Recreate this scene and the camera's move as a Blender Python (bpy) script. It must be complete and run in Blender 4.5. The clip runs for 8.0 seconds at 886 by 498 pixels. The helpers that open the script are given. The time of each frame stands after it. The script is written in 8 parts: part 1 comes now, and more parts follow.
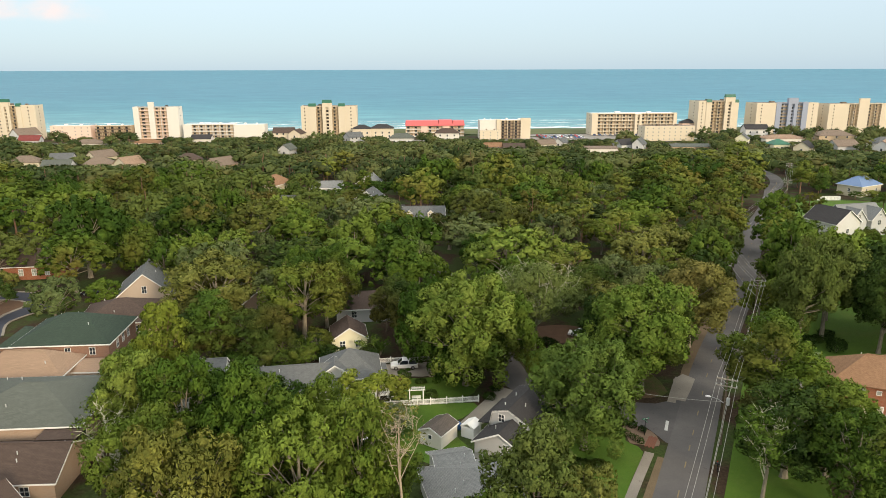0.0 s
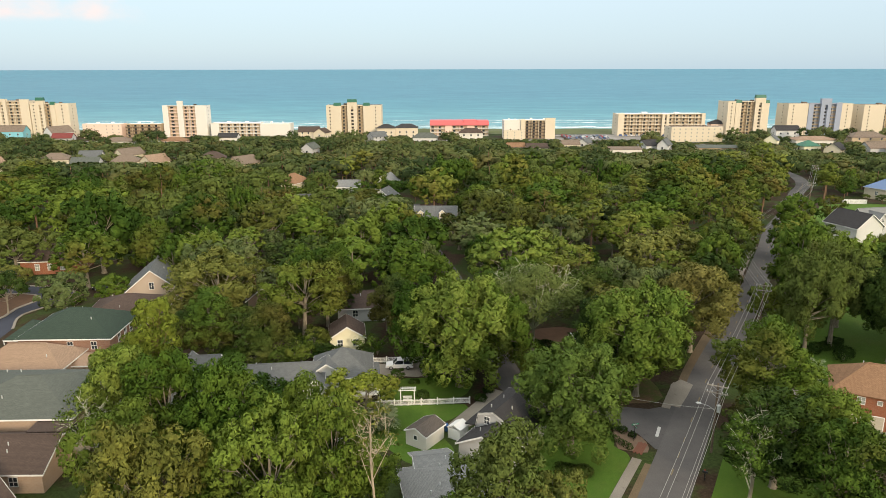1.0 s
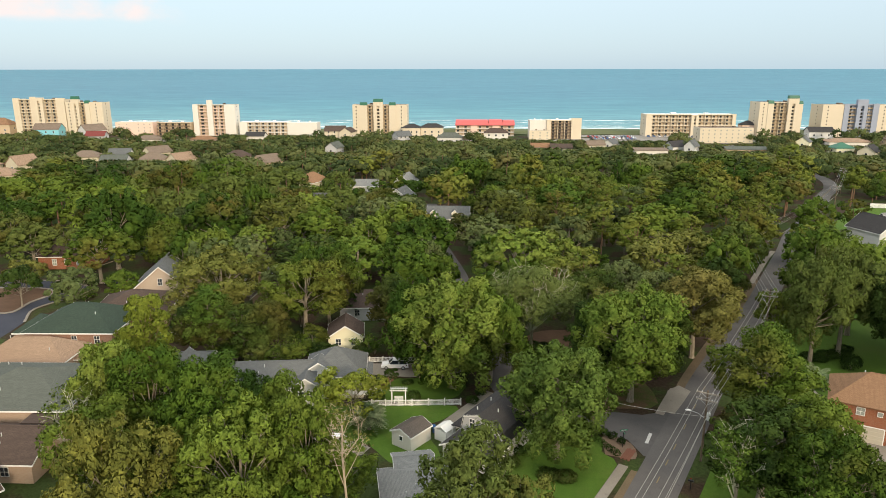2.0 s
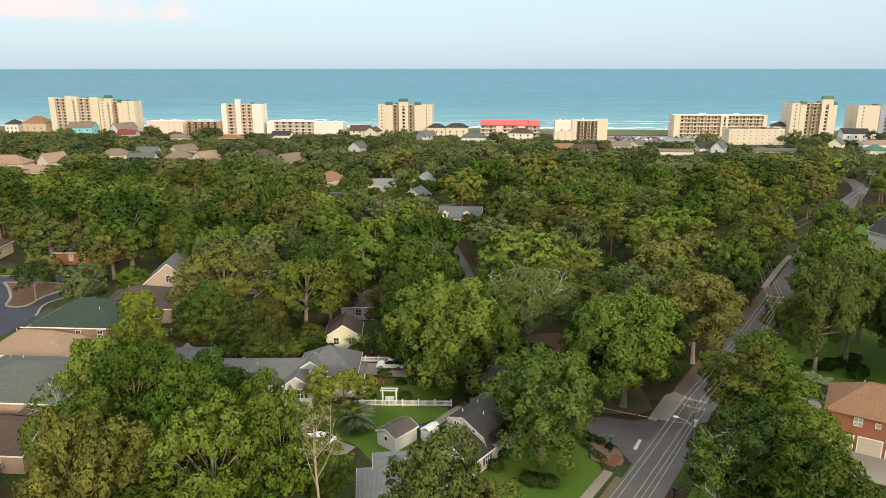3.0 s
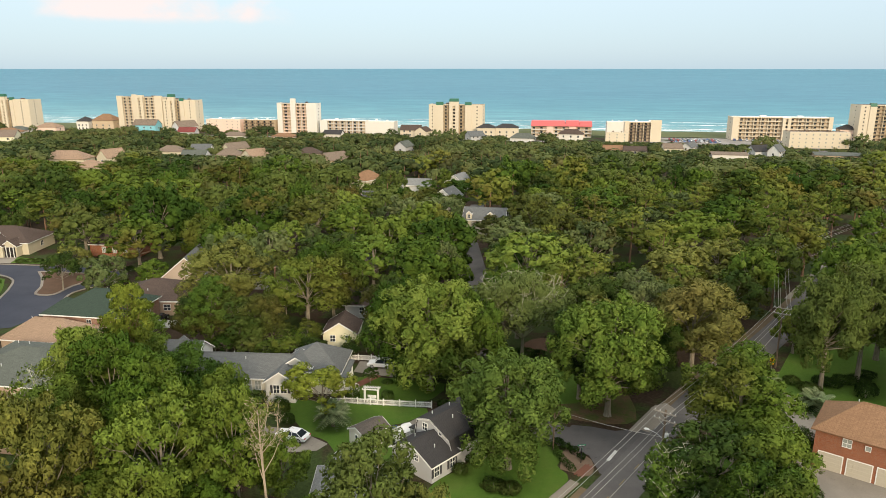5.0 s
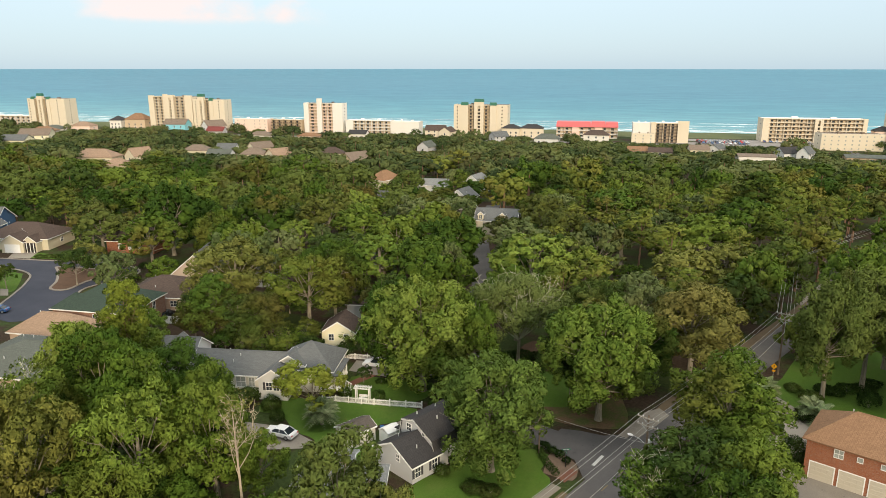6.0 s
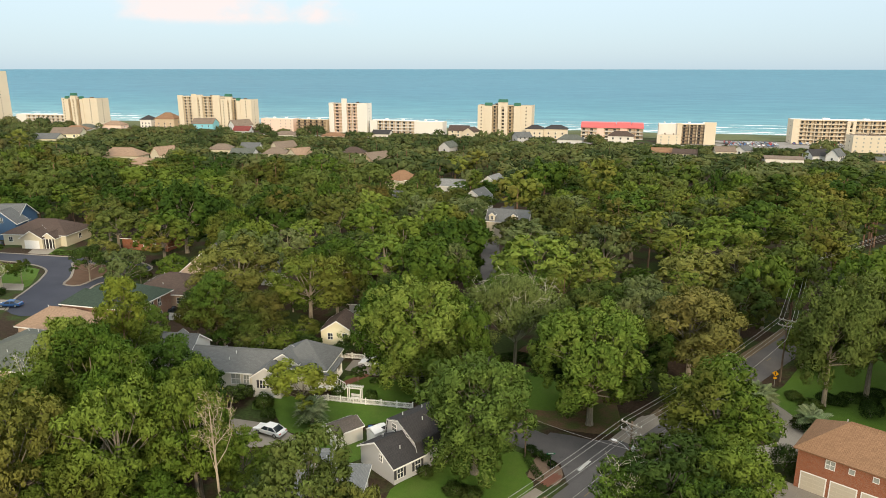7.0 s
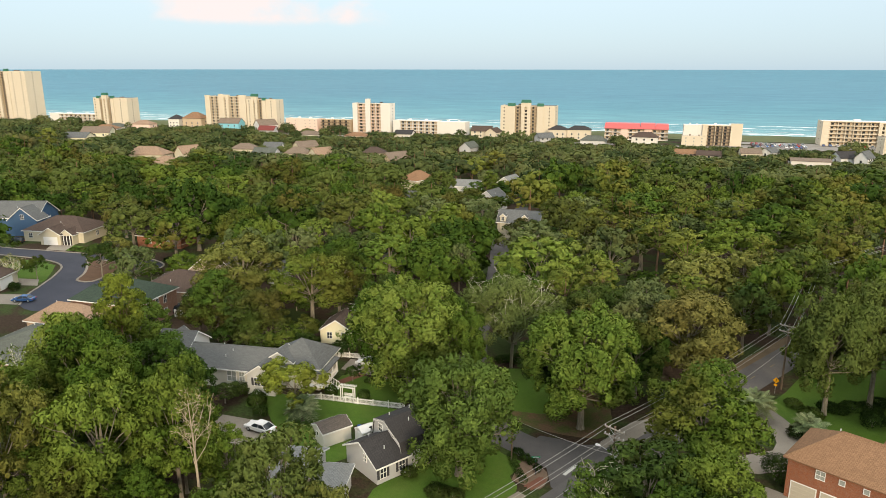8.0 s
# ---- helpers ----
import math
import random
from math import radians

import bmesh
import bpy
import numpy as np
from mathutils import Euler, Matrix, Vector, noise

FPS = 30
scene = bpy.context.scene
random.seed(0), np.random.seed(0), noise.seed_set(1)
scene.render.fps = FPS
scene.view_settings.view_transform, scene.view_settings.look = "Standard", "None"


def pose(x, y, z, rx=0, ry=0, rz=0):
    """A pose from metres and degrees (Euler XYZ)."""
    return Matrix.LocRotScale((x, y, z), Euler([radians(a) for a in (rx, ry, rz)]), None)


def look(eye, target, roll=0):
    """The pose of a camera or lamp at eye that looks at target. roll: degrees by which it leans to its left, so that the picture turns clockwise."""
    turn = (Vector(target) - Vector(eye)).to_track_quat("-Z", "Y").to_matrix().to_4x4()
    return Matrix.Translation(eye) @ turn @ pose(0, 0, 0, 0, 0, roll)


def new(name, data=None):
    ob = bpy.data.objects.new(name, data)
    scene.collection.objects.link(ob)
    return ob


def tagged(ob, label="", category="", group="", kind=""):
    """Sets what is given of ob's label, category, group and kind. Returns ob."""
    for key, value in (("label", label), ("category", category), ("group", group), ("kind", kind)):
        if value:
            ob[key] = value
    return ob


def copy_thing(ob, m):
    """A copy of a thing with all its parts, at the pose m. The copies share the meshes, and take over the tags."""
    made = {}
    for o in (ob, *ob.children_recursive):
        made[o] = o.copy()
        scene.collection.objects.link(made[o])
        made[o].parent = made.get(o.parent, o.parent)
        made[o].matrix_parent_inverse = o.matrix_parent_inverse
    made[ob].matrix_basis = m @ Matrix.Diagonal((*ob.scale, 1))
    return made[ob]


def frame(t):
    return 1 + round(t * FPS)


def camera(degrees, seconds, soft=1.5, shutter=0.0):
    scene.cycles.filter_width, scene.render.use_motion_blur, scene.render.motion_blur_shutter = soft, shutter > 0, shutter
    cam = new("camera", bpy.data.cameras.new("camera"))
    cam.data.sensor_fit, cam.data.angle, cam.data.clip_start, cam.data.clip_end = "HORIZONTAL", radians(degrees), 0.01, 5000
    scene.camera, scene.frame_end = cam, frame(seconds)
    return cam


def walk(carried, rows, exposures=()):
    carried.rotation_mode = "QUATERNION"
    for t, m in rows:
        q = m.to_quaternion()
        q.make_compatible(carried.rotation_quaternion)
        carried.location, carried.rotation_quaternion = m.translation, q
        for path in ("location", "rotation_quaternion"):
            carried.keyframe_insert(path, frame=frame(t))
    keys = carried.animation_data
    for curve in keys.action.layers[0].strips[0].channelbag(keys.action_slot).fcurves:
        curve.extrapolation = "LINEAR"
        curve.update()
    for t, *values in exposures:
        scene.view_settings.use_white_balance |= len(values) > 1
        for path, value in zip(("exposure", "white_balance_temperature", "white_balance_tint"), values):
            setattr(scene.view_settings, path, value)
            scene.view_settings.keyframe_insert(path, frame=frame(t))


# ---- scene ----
cam = camera(65.1, 8.0, soft=0.86)
# seconds, place of the camera, turn to the left, tilt, lean
ROWS = [
    (0.0, 0.000, -0.030, 49.98, -0.30, -14.60, 0.14),
    (0.5, 2.822, 0.139, 50.00, 0.95, -14.61, 0.12),
    (1.0, 5.689, 0.388, 50.03, 2.25, -14.63, 0.09),
    (1.5, 8.604, 0.709, 50.06, 3.59, -14.64, 0.06),
    (3.0, 17.355, 2.022, 50.18, 7.55, -14.67, 0.02),
    (3.5, 20.263, 2.569, 50.21, 8.87, -14.67, 0.01),
    (4.0, 23.177, 3.148, 50.23, 10.19, -14.68, 0.00),
    (4.5, 26.064, 3.784, 50.26, 11.52, -14.68, -0.01),
    (6.0, 34.562, 6.017, 50.32, 15.42, -14.66, -0.02),
    (6.5, 37.315, 6.926, 50.34, 16.74, -14.65, -0.03),
    (7.0, 39.791, 7.850, 50.35, 17.90, -14.64, -0.03),
    (7.5, 42.263, 8.819, 50.37, 19.08, -14.63, -0.04),
    (8.0, 44.707, 9.764, 50.37, 20.27, -14.62, -0.04),
]
walk(cam, [(t, pose(x, y, z, 90 + tilt, lean, turn)) for t, x, y, z, turn, tilt, lean in ROWS])

# ---- light ----
world = bpy.data.worlds.new("sky")
scene.world = world
world.use_nodes = True
wn, wl = world.node_tree.nodes, world.node_tree.links
wn.clear()
SUN_UP, SUN_TURN = 18.0, 150.0  # degrees above the horizon; clockwise from +y
w_out, w_bg, w_sky = wn.new("ShaderNodeOutputWorld"), wn.new("ShaderNodeBackground"), wn.new("ShaderNodeTexSky")
w_sky.sky_type, w_sky.sun_disc = "NISHITA", False
w_sky.sun_elevation, w_sky.sun_rotation = radians(SUN_UP), radians(SUN_TURN)
w_sky.air_density, w_sky.dust_density, w_sky.ozone_density = 1.0, 0.6, 2.0
w_bg.inputs["Strength"].default_value = 0.15
# thin pale cloud veil with a few pinkish puffs low over the sea
w_geo, w_map, w_noise, w_ramp, w_mix = wn.new("ShaderNodeTexCoord"), wn.new("ShaderNodeMapping"), wn.new("ShaderNodeTexNoise"), wn.new("ShaderNodeValToRGB"), wn.new("ShaderNodeMix")
w_map.inputs["Scale"].default_value = (9.0, 9.0, 14.0)
w_noise.inputs["Scale"].default_value, w_noise.inputs["Detail"].default_value, w_noise.inputs["Roughness"].default_value = 1.1, 5.0, 0.55
w_ramp.color_ramp.elements[0].position, w_ramp.color_ramp.elements[1].position = 0.49, 0.66
w_ramp.color_ramp.elements[0].color, w_ramp.color_ramp.elements[1].color = (0, 0, 0, 1), (0.85, 0.85, 0.85, 1)
w_veil = wn.new("ShaderNodeMix")
w_veil.data_type = "RGBA"
w_veil.inputs[0].default_value = 0.90
# the veil is brighter overhead, as thin overcast is
w_sep, w_grad = wn.new("ShaderNodeSeparateXYZ"), wn.new("ShaderNodeValToRGB")
for place, tone in ((0.0, (1.82, 2.38, 2.82, 1)), (0.03, (2.02, 2.18, 2.46, 1)), (0.085, (2.22, 2.12, 2.18, 1)), (0.3, (3.1, 3.2, 3.25, 1)), (1.0, (8.2, 8.0, 7.4, 1))):
    stop = w_grad.color_ramp.elements[0] if place == 0 else w_grad.color_ramp.elements[1] if place == 1 else w_grad.color_ramp.elements.new(place)
    stop.position, stop.color = place, tone
w_mix.data_type = "RGBA"
w_mix.inputs[7].default_value = (3.8, 3.25, 3.1, 1)
wl.new(w_geo.outputs["Generated"], w_map.inputs["Vector"])
wl.new(w_geo.outputs["Generated"], w_sep.inputs[0])
wl.new(w_sep.outputs["Z"], w_grad.inputs["Fac"])
wl.new(w_grad.outputs["Color"], w_veil.inputs[7])
wl.new(w_map.outputs["Vector"], w_noise.inputs["Vector"])
# the cloud bank that stands low over the sea, to the left of the flight
w_az, w_dist, w_near, w_up, w_gain, w_sum = (wn.new(k) for k in ("ShaderNodeMath", "ShaderNodeMath", "ShaderNodeMapRange", "ShaderNodeMapRange", "ShaderNodeMath", "ShaderNodeMath"))
w_az.operation, w_dist.operation, w_gain.operation, w_sum.operation = "ARCTAN2", "ADD", "MULTIPLY", "MULTIPLY_ADD"
wl.new(w_sep.outputs["X"], w_az.inputs[0])
wl.new(w_sep.outputs["Y"], w_az.inputs[1])
w_dist.inputs[1].default_value = radians(33.7)
wl.new(w_az.outputs[0], w_dist.inputs[0])
w_abs = wn.new("ShaderNodeMath")
w_abs.operation = "ABSOLUTE"
wl.new(w_dist.outputs[0], w_abs.inputs[0])
for node, a0, a1, b0, b1 in ((w_near, radians(10), radians(6.5), 0.0, 1.0), (w_up, 0.050, 0.064, 0.0, 1.0)):
    for slot, value in zip((1, 2, 3, 4), (a0, a1, b0, b1)):
        node.inputs[slot].default_value = value
    node.interpolation_type = "SMOOTHSTEP"
wl.new(w_abs.outputs[0], w_near.inputs[0])
wl.new(w_sep.outputs["Z"], w_up.inputs[0])
wl.new(w_near.outputs[0], w_gain.inputs[0])
wl.new(w_up.outputs[0], w_gain.inputs[1])
wl.new(w_gain.outputs[0], w_sum.inputs[0])
w_sum.inputs[1].default_value = 0.16
wl.new(w_noise.outputs["Fac"], w_sum.inputs[2])
wl.new(w_sum.outputs[0], w_ramp.inputs["Fac"])
w_high = wn.new("ShaderNodeMath")
w_high.operation = "MULTIPLY"
wl.new(w_ramp.outputs["Color"], w_high.inputs[0])
wl.new(w_gain.outputs[0], w_high.inputs[1])
wl.new(w_high.outputs[0], w_mix.inputs[0])
wl.new(w_sky.outputs["Color"], w_veil.inputs[6])
wl.new(w_veil.outputs[2], w_mix.inputs[6])
wl.new(w_mix.outputs[2], w_bg.inputs["Color"])
wl.new(w_bg.outputs["Background"], w_out.inputs["Surface"])
sun = new("sun", bpy.data.lights.new("sun", "SUN"))
sun.data.energy, sun.data.angle, sun.data.color = 1.75, radians(10.0), (1.0, 0.82, 0.58)
a_sun = radians(SUN_TURN)
sun.matrix_world = look((math.sin(a_sun) * 100, math.cos(a_sun) * 100, 100 * math.tan(radians(SUN_UP))), (0, 0, 0))
scene.view_settings.exposure = 0.90


# ---- materials ----
class Nodes:
    """A short way to write a node material."""

    def __init__(self, name):
        self.mat = bpy.data.materials.new(name)
        self.mat.use_nodes = True
        self.tree = self.mat.node_tree
        self.bsdf = self.tree.nodes["Principled BSDF"]
        self.space = self.add("ShaderNodeTexCoord").outputs["Object"]

    def add(self, kind, **inputs):
        node = self.tree.nodes.new(kind)
        for key, value in inputs.items():
            self.set(node.inputs[key.replace("_", " ")], value)
        return node

    def set(self, socket, value):
        if isinstance(value, bpy.types.NodeSocket):
            self.tree.links.new(value, socket)
        else:
            socket.default_value = value

    def noise(self, scale, detail=4.0, rough=0.55, vector=None):
        return self.add("ShaderNodeTexNoise", Vector=vector or self.space, Scale=scale, Detail=detail, Roughness=rough).outputs["Fac"]

    def ramp(self, fac, *stops):
        node = self.add("ShaderNodeValToRGB", Fac=fac)
        ends = node.color_ramp.elements
        while len(ends) < len(stops):
            ends.new(0.5)
        for end, (at, col) in zip(ends, stops):
            end.position, end.color = at, (*col, 1) if len(col) == 3 else col
        return node.outputs["Color"]

    def mix(self, fac, a, b, how="MIX"):
        node = self.add("ShaderNodeMix")
        node.data_type, node.blend_type = "RGBA", how
        for slot, value in ((0, fac), (6, a), (7, b)):
            if isinstance(value, tuple):
                value = (*value, 1)
            self.set(node.inputs[slot], value)
        return node.outputs[2]

    def bump(self, height, strength=0.3, distance=0.02):
        self.set(self.bsdf.inputs["Normal"], self.add("ShaderNodeBump", Height=height, Strength=strength, Distance=distance).outputs["Normal"])

    def done(self, colour, rough=0.8, metal=0.0, spec=0.3):
        for key, value in (("Base Color", colour), ("Roughness", rough), ("Metallic", metal), ("Specular IOR Level", spec)):
            if isinstance(value, tuple):
                value = (*value, 1)
            self.set(self.bsdf.inputs[key], value)
        return self.mat


def shade(c, k):
    return tuple(v * k for v in c)


def paint(name, c, rough=0.6, scale=0.7, spread=0.12, metal=0.0):
    """Painted or plain surface with faint weathering at two scales."""
    n = Nodes(name)
    big, small = n.noise(scale, 4), n.noise(scale * 14, 3)
    col = n.mix(big, shade(c, 1 - spread), shade(c, 1 + spread * 0.5))
    col = n.mix(n.ramp(small, (0.35, (0, 0, 0)), (0.75, (1, 1, 1))), col, n.mix(0.5, col, shade(c, 1 - spread * 1.5)))
    n.bump(small, 0.15, 0.01)
    return n.done(col, rough, metal)


def shingles(name, c, row=0.16):
    """Asphalt shingles: courses up the slope, uneven tabs and streaks."""
    n = Nodes(name)
    tiles = n.add("ShaderNodeTexBrick", Vector=n.add("ShaderNodeTexCoord").outputs["UV"], Scale=1.0, Mortar_Size=0.012, Brick_Width=0.34, Row_Height=row,
                  Color1=(*shade(c, 0.86), 1), Color2=(*shade(c, 1.12), 1), Mortar=(*shade(c, 0.45), 1))
    blot = n.noise(0.35, 5, 0.6)
    col = n.mix(n.ramp(blot, (0.3, (0, 0, 0)), (0.8, (1, 1, 1))), tiles.outputs["Color"], n.mix(0.5, tiles.outputs["Color"], shade(c, 0.74)))
    n.bump(n.noise(30, 2), 0.3, 0.01)
    return n.done(col, 0.92, 0, 0.15)


def bricks(name, a, b, mortar):
    n = Nodes(name)
    uv = n.add("ShaderNodeTexCoord").outputs["UV"]
    t = n.add("ShaderNodeTexBrick", Vector=uv, Scale=1.0, Mortar_Size=0.008, Brick_Width=0.215, Row_Height=0.075, Color1=(*a, 1), Color2=(*b, 1), Mortar=(*mortar, 1))
    col = n.mix(n.noise(0.6, 4), t.outputs["Color"], n.mix(0.4, t.outputs["Color"], shade(a, 0.7)))
    n.bump(t.outputs["Fac"], -0.4, 0.01)
    return n.done(col, 0.88, 0, 0.2)


def siding(name, c, row=0.18):
    """Lapped boards: a soft shadow line at each lap."""
    n = Nodes(name)
    wave = n.add("ShaderNodeTexWave", Vector=n.space, Scale=1 / row / 2, Distortion=0.0)
    wave.bands_direction, wave.wave_profile = "Z", "SAW"
    col = n.mix(n.noise(0.5, 4), shade(c, 0.9), shade(c, 1.05))
    n.bump(wave.outputs["Fac"], 0.5, 0.02)
    return n.done(col, 0.6)


def leaves(name, dark, mid, light, blush=(0.135, 0.088, 0.028), bias=0.0):
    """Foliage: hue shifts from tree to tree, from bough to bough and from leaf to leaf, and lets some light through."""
    dark, mid, light, blush = ((r * 1.05, g * 1.04, b * 1.02) for r, g, b in (dark, mid, light, blush))
    n = Nodes(name)
    where = n.add("ShaderNodeNewGeometry")
    tree_wide = n.noise(0.055, 2, 0.5, where.outputs["Position"])
    bough = n.noise(0.45, 3, 0.6, where.outputs["Position"])
    own = n.add("ShaderNodeMath", Value=n.add("ShaderNodeObjectInfo").outputs["Random"])
    own.operation = "ADD"
    tone = n.add("ShaderNodeAttribute")
    tone.attribute_name = "tone"
    n.set(own.inputs[1], tone.outputs["Fac"])
    own = own.outputs[0]
    mixed = n.add("ShaderNodeMath")
    mixed.operation = "MULTIPLY_ADD"
    n.set(mixed.inputs[0], own)
    mixed.inputs[1].default_value = 0.64
    n.set(mixed.inputs[2], bough)
    shifted = n.add("ShaderNodeMath")
    shifted.operation = "ADD"
    n.set(shifted.inputs[0], mixed.outputs[0])
    shifted.inputs[1].default_value = -0.30 + bias
    col = n.ramp(shifted.outputs[0], (0.28, dark), (0.5, mid), (0.76, light))
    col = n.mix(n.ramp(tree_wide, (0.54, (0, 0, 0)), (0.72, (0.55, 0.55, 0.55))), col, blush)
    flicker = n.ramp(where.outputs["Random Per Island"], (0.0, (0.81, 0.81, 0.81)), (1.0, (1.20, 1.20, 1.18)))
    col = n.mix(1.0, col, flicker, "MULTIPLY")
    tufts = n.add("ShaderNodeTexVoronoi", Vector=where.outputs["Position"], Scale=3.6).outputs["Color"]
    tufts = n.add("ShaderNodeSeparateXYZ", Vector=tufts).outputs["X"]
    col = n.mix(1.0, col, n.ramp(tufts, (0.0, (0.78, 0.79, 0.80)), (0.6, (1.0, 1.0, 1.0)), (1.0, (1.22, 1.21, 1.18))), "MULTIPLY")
    n.bump(n.noise(2.4, 3, 0.7, where.outputs["Position"]), 0.5, 0.25)
    n.done(col, 0.75, 0, 0.04)
    through_light = n.add("ShaderNodeBsdfTranslucent", Color=n.mix(1.0, col, (1.1, 1.15, 0.55), "MULTIPLY"))
    blend = n.add("ShaderNodeMixShader", Fac=0.18)
    n.set(blend.inputs[1], n.bsdf.outputs[0])
    n.set(blend.inputs[2], through_light.outputs[0])
    n.set(n.tree.nodes["Material Output"].inputs["Surface"], blend.outputs[0])
    return n.mat


def ground_mat():
    """Woodland floor: needles and leaf litter over sandy soil, with weeds and moss in patches."""
    n = Nodes("woodland_floor")
    big, fine = n.noise(0.09, 5, 0.6), n.noise(2.2, 6, 0.7)
    soil = n.ramp(fine, (0.3, (0.024, 0.016, 0.011)), (0.55, (0.050, 0.034, 0.022)), (0.8, (0.10, 0.072, 0.048)))
    weed = n.ramp(fine, (0.3, (0.022, 0.035, 0.010)), (0.7, (0.06, 0.085, 0.025)))
    n.bump(fine, 0.6, 0.08)
    return n.done(n.mix(n.ramp(big, (0.46, (0, 0, 0)), (0.56, (1, 1, 1))), soil, weed), 0.95, 0, 0.1)


def grass_mat():
    n = Nodes("lawn_grass")
    big, mid, fine = n.noise(0.18, 4), n.noise(1.1, 5, 0.65), n.noise(16, 3, 0.7)
    col = n.mix(mid, (0.055, 0.115, 0.014), (0.095, 0.165, 0.022))
    col = n.mix(n.ramp(big, (0.5, (0, 0, 0)), (0.75, (0.5, 0.5, 0.5))), col, (0.105, 0.130, 0.030))
    col = n.mix(1.0, col, n.ramp(fine, (0.3, (0.7, 0.7, 0.7)), (0.7, (1.2, 1.2, 1.2))), "MULTIPLY")
    n.bump(fine, 0.8, 0.05)
    return n.done(col, 0.9, 0, 0.15)


def rough_mat():
    """Thin dry grass with bare leaf-strewn soil showing through."""
    n = Nodes("rough_grass")
    big, fine = n.noise(0.35, 5, 0.65), n.noise(5, 5, 0.7)
    bare = n.ramp(fine, (0.3, (0.075, 0.046, 0.026)), (0.7, (0.17, 0.11, 0.065)))
    thin = n.ramp(fine, (0.3, (0.050, 0.066, 0.018)), (0.7, (0.105, 0.115, 0.036)))
    n.bump(fine, 0.6, 0.06)
    return n.done(n.mix(n.ramp(big, (0.42, (0, 0, 0)), (0.58, (1, 1, 1))), bare, thin), 0.95, 0, 0.1)


def asphalt_mat(name, c, worn):
    n = Nodes(name)
    big, mid, grain = n.noise(0.12, 5, 0.6), n.noise(0.9, 5, 0.7), n.noise(25, 2)
    col = n.mix(n.ramp(big, (0.35, (0, 0, 0)), (0.7, (1, 1, 1))), c, worn)
    col = n.mix(n.ramp(mid, (0.62, (0, 0, 0)), (0.68, (0.5, 0.5, 0.5))), col, shade(c, 0.6))
    col = n.mix(1.0, col, n.ramp(grain, (0.3, (0.8, 0.8, 0.8)), (0.7, (1.15, 1.15, 1.15))), "MULTIPLY")
    n.bump(grain, 0.3, 0.01)
    return n.done(col, 0.85, 0, 0.25)


def water_mat():
    n = Nodes("sea_water")
    pos = n.space
    low = n.add("ShaderNodeMapping", Vector=pos, Scale=(0.008, 0.03, 1.0)).outputs[0]
    mid = n.add("ShaderNodeMapping", Vector=pos, Scale=(0.022, 0.15, 1.0)).outputs[0]
    sway = n.noise(1.0, 8, 0.72, low)
    chop = n.noise(1.0, 6, 0.7, mid)
    split = n.add("ShaderNodeSeparateXYZ", Vector=pos)
    off = n.add("ShaderNodeMapRange", Value=split.outputs["Y"])
    off.inputs[1].default_value, off.inputs[2].default_value = 660, 1500
    shore = n.ramp(off.outputs[0], (0.0, (0.20, 0.36, 0.38)), (0.10, (0.125, 0.295, 0.34)), (0.45, (0.080, 0.235, 0.300)), (1.0, (0.070, 0.208, 0.284)))
    col = n.mix(n.ramp(sway, (0.38, (0, 0, 0)), (0.64, (1, 1, 1))), n.mix(1.0, shore, (0.82, 0.87, 0.90), "MULTIPLY"), n.mix(1.0, shore, (1.15, 1.12, 1.10), "MULTIPLY"))
    col = n.mix(n.ramp(chop, (0.3, (0, 0, 0)), (0.75, (1, 1, 1))), n.mix(1.0, col, (0.66, 0.72, 0.78), "MULTIPLY"), n.mix(1.0, col, (1.34, 1.26, 1.20), "MULTIPLY"))
    n.bump(chop, 0.4, 0.5)
    return n.done(col, 0.55, 0, 0.12)


def foam_mat():
    n = Nodes("breaking_foam")
    m = n.add("ShaderNodeMapping", Vector=n.space, Scale=(0.035, 0.12, 1.0)).outputs[0]
    f = n.noise(1.0, 6, 0.7, m)
    n.done(n.mix(f, (0.55, 0.66, 0.68), (0.9, 0.92, 0.92)), 0.7)
    n.set(n.bsdf.inputs["Alpha"], n.ramp(f, (0.44, (0, 0, 0)), (0.58, (1, 1, 1))))
    return n.mat


def bark_mat(name, a, b):
    n = Nodes(name)
    m = n.add("ShaderNodeMapping", Vector=n.space, Scale=(6, 6, 1.2)).outputs[0]
    f = n.noise(1.0, 6, 0.7, m)
    n.bump(f, 0.7, 0.05)
    return n.done(n.ramp(f, (0.3, a), (0.7, b)), 0.92, 0, 0.1)


def glass_mat(name, c=(0.02, 0.025, 0.03)):
    n = Nodes(name)
    return n.done(n.mix(n.noise(0.8, 2), c, shade(c, 2.2)), 0.08, 0, 0.6)


M = {}
M["ground"], M["grass"], M["rough"], M["water"], M["foam"] = ground_mat(), grass_mat(), rough_mat(), water_mat(), foam_mat()
M["road"] = asphalt_mat("road_asphalt", (0.086, 0.081, 0.080), (0.135, 0.125, 0.119))
M["street"] = asphalt_mat("street_asphalt", (0.075, 0.072, 0.072), (0.12, 0.11, 0.105))
M["court"] = asphalt_mat("court_asphalt", (0.036, 0.040, 0.056), (0.052, 0.056, 0.074))
M["concrete"] = asphalt_mat("concrete_slab", (0.215, 0.188, 0.155), (0.29, 0.26, 0.218))
M["lot"] = asphalt_mat("car_park_asphalt", (0.20, 0.185, 0.17), (0.28, 0.26, 0.235))
M["sand"] = paint("beach_sand", (0.46, 0.38, 0.28), 0.95, 0.05, 0.2)
M["dune"] = paint("dune_grass", (0.11, 0.125, 0.05), 0.95, 0.08, 0.35)
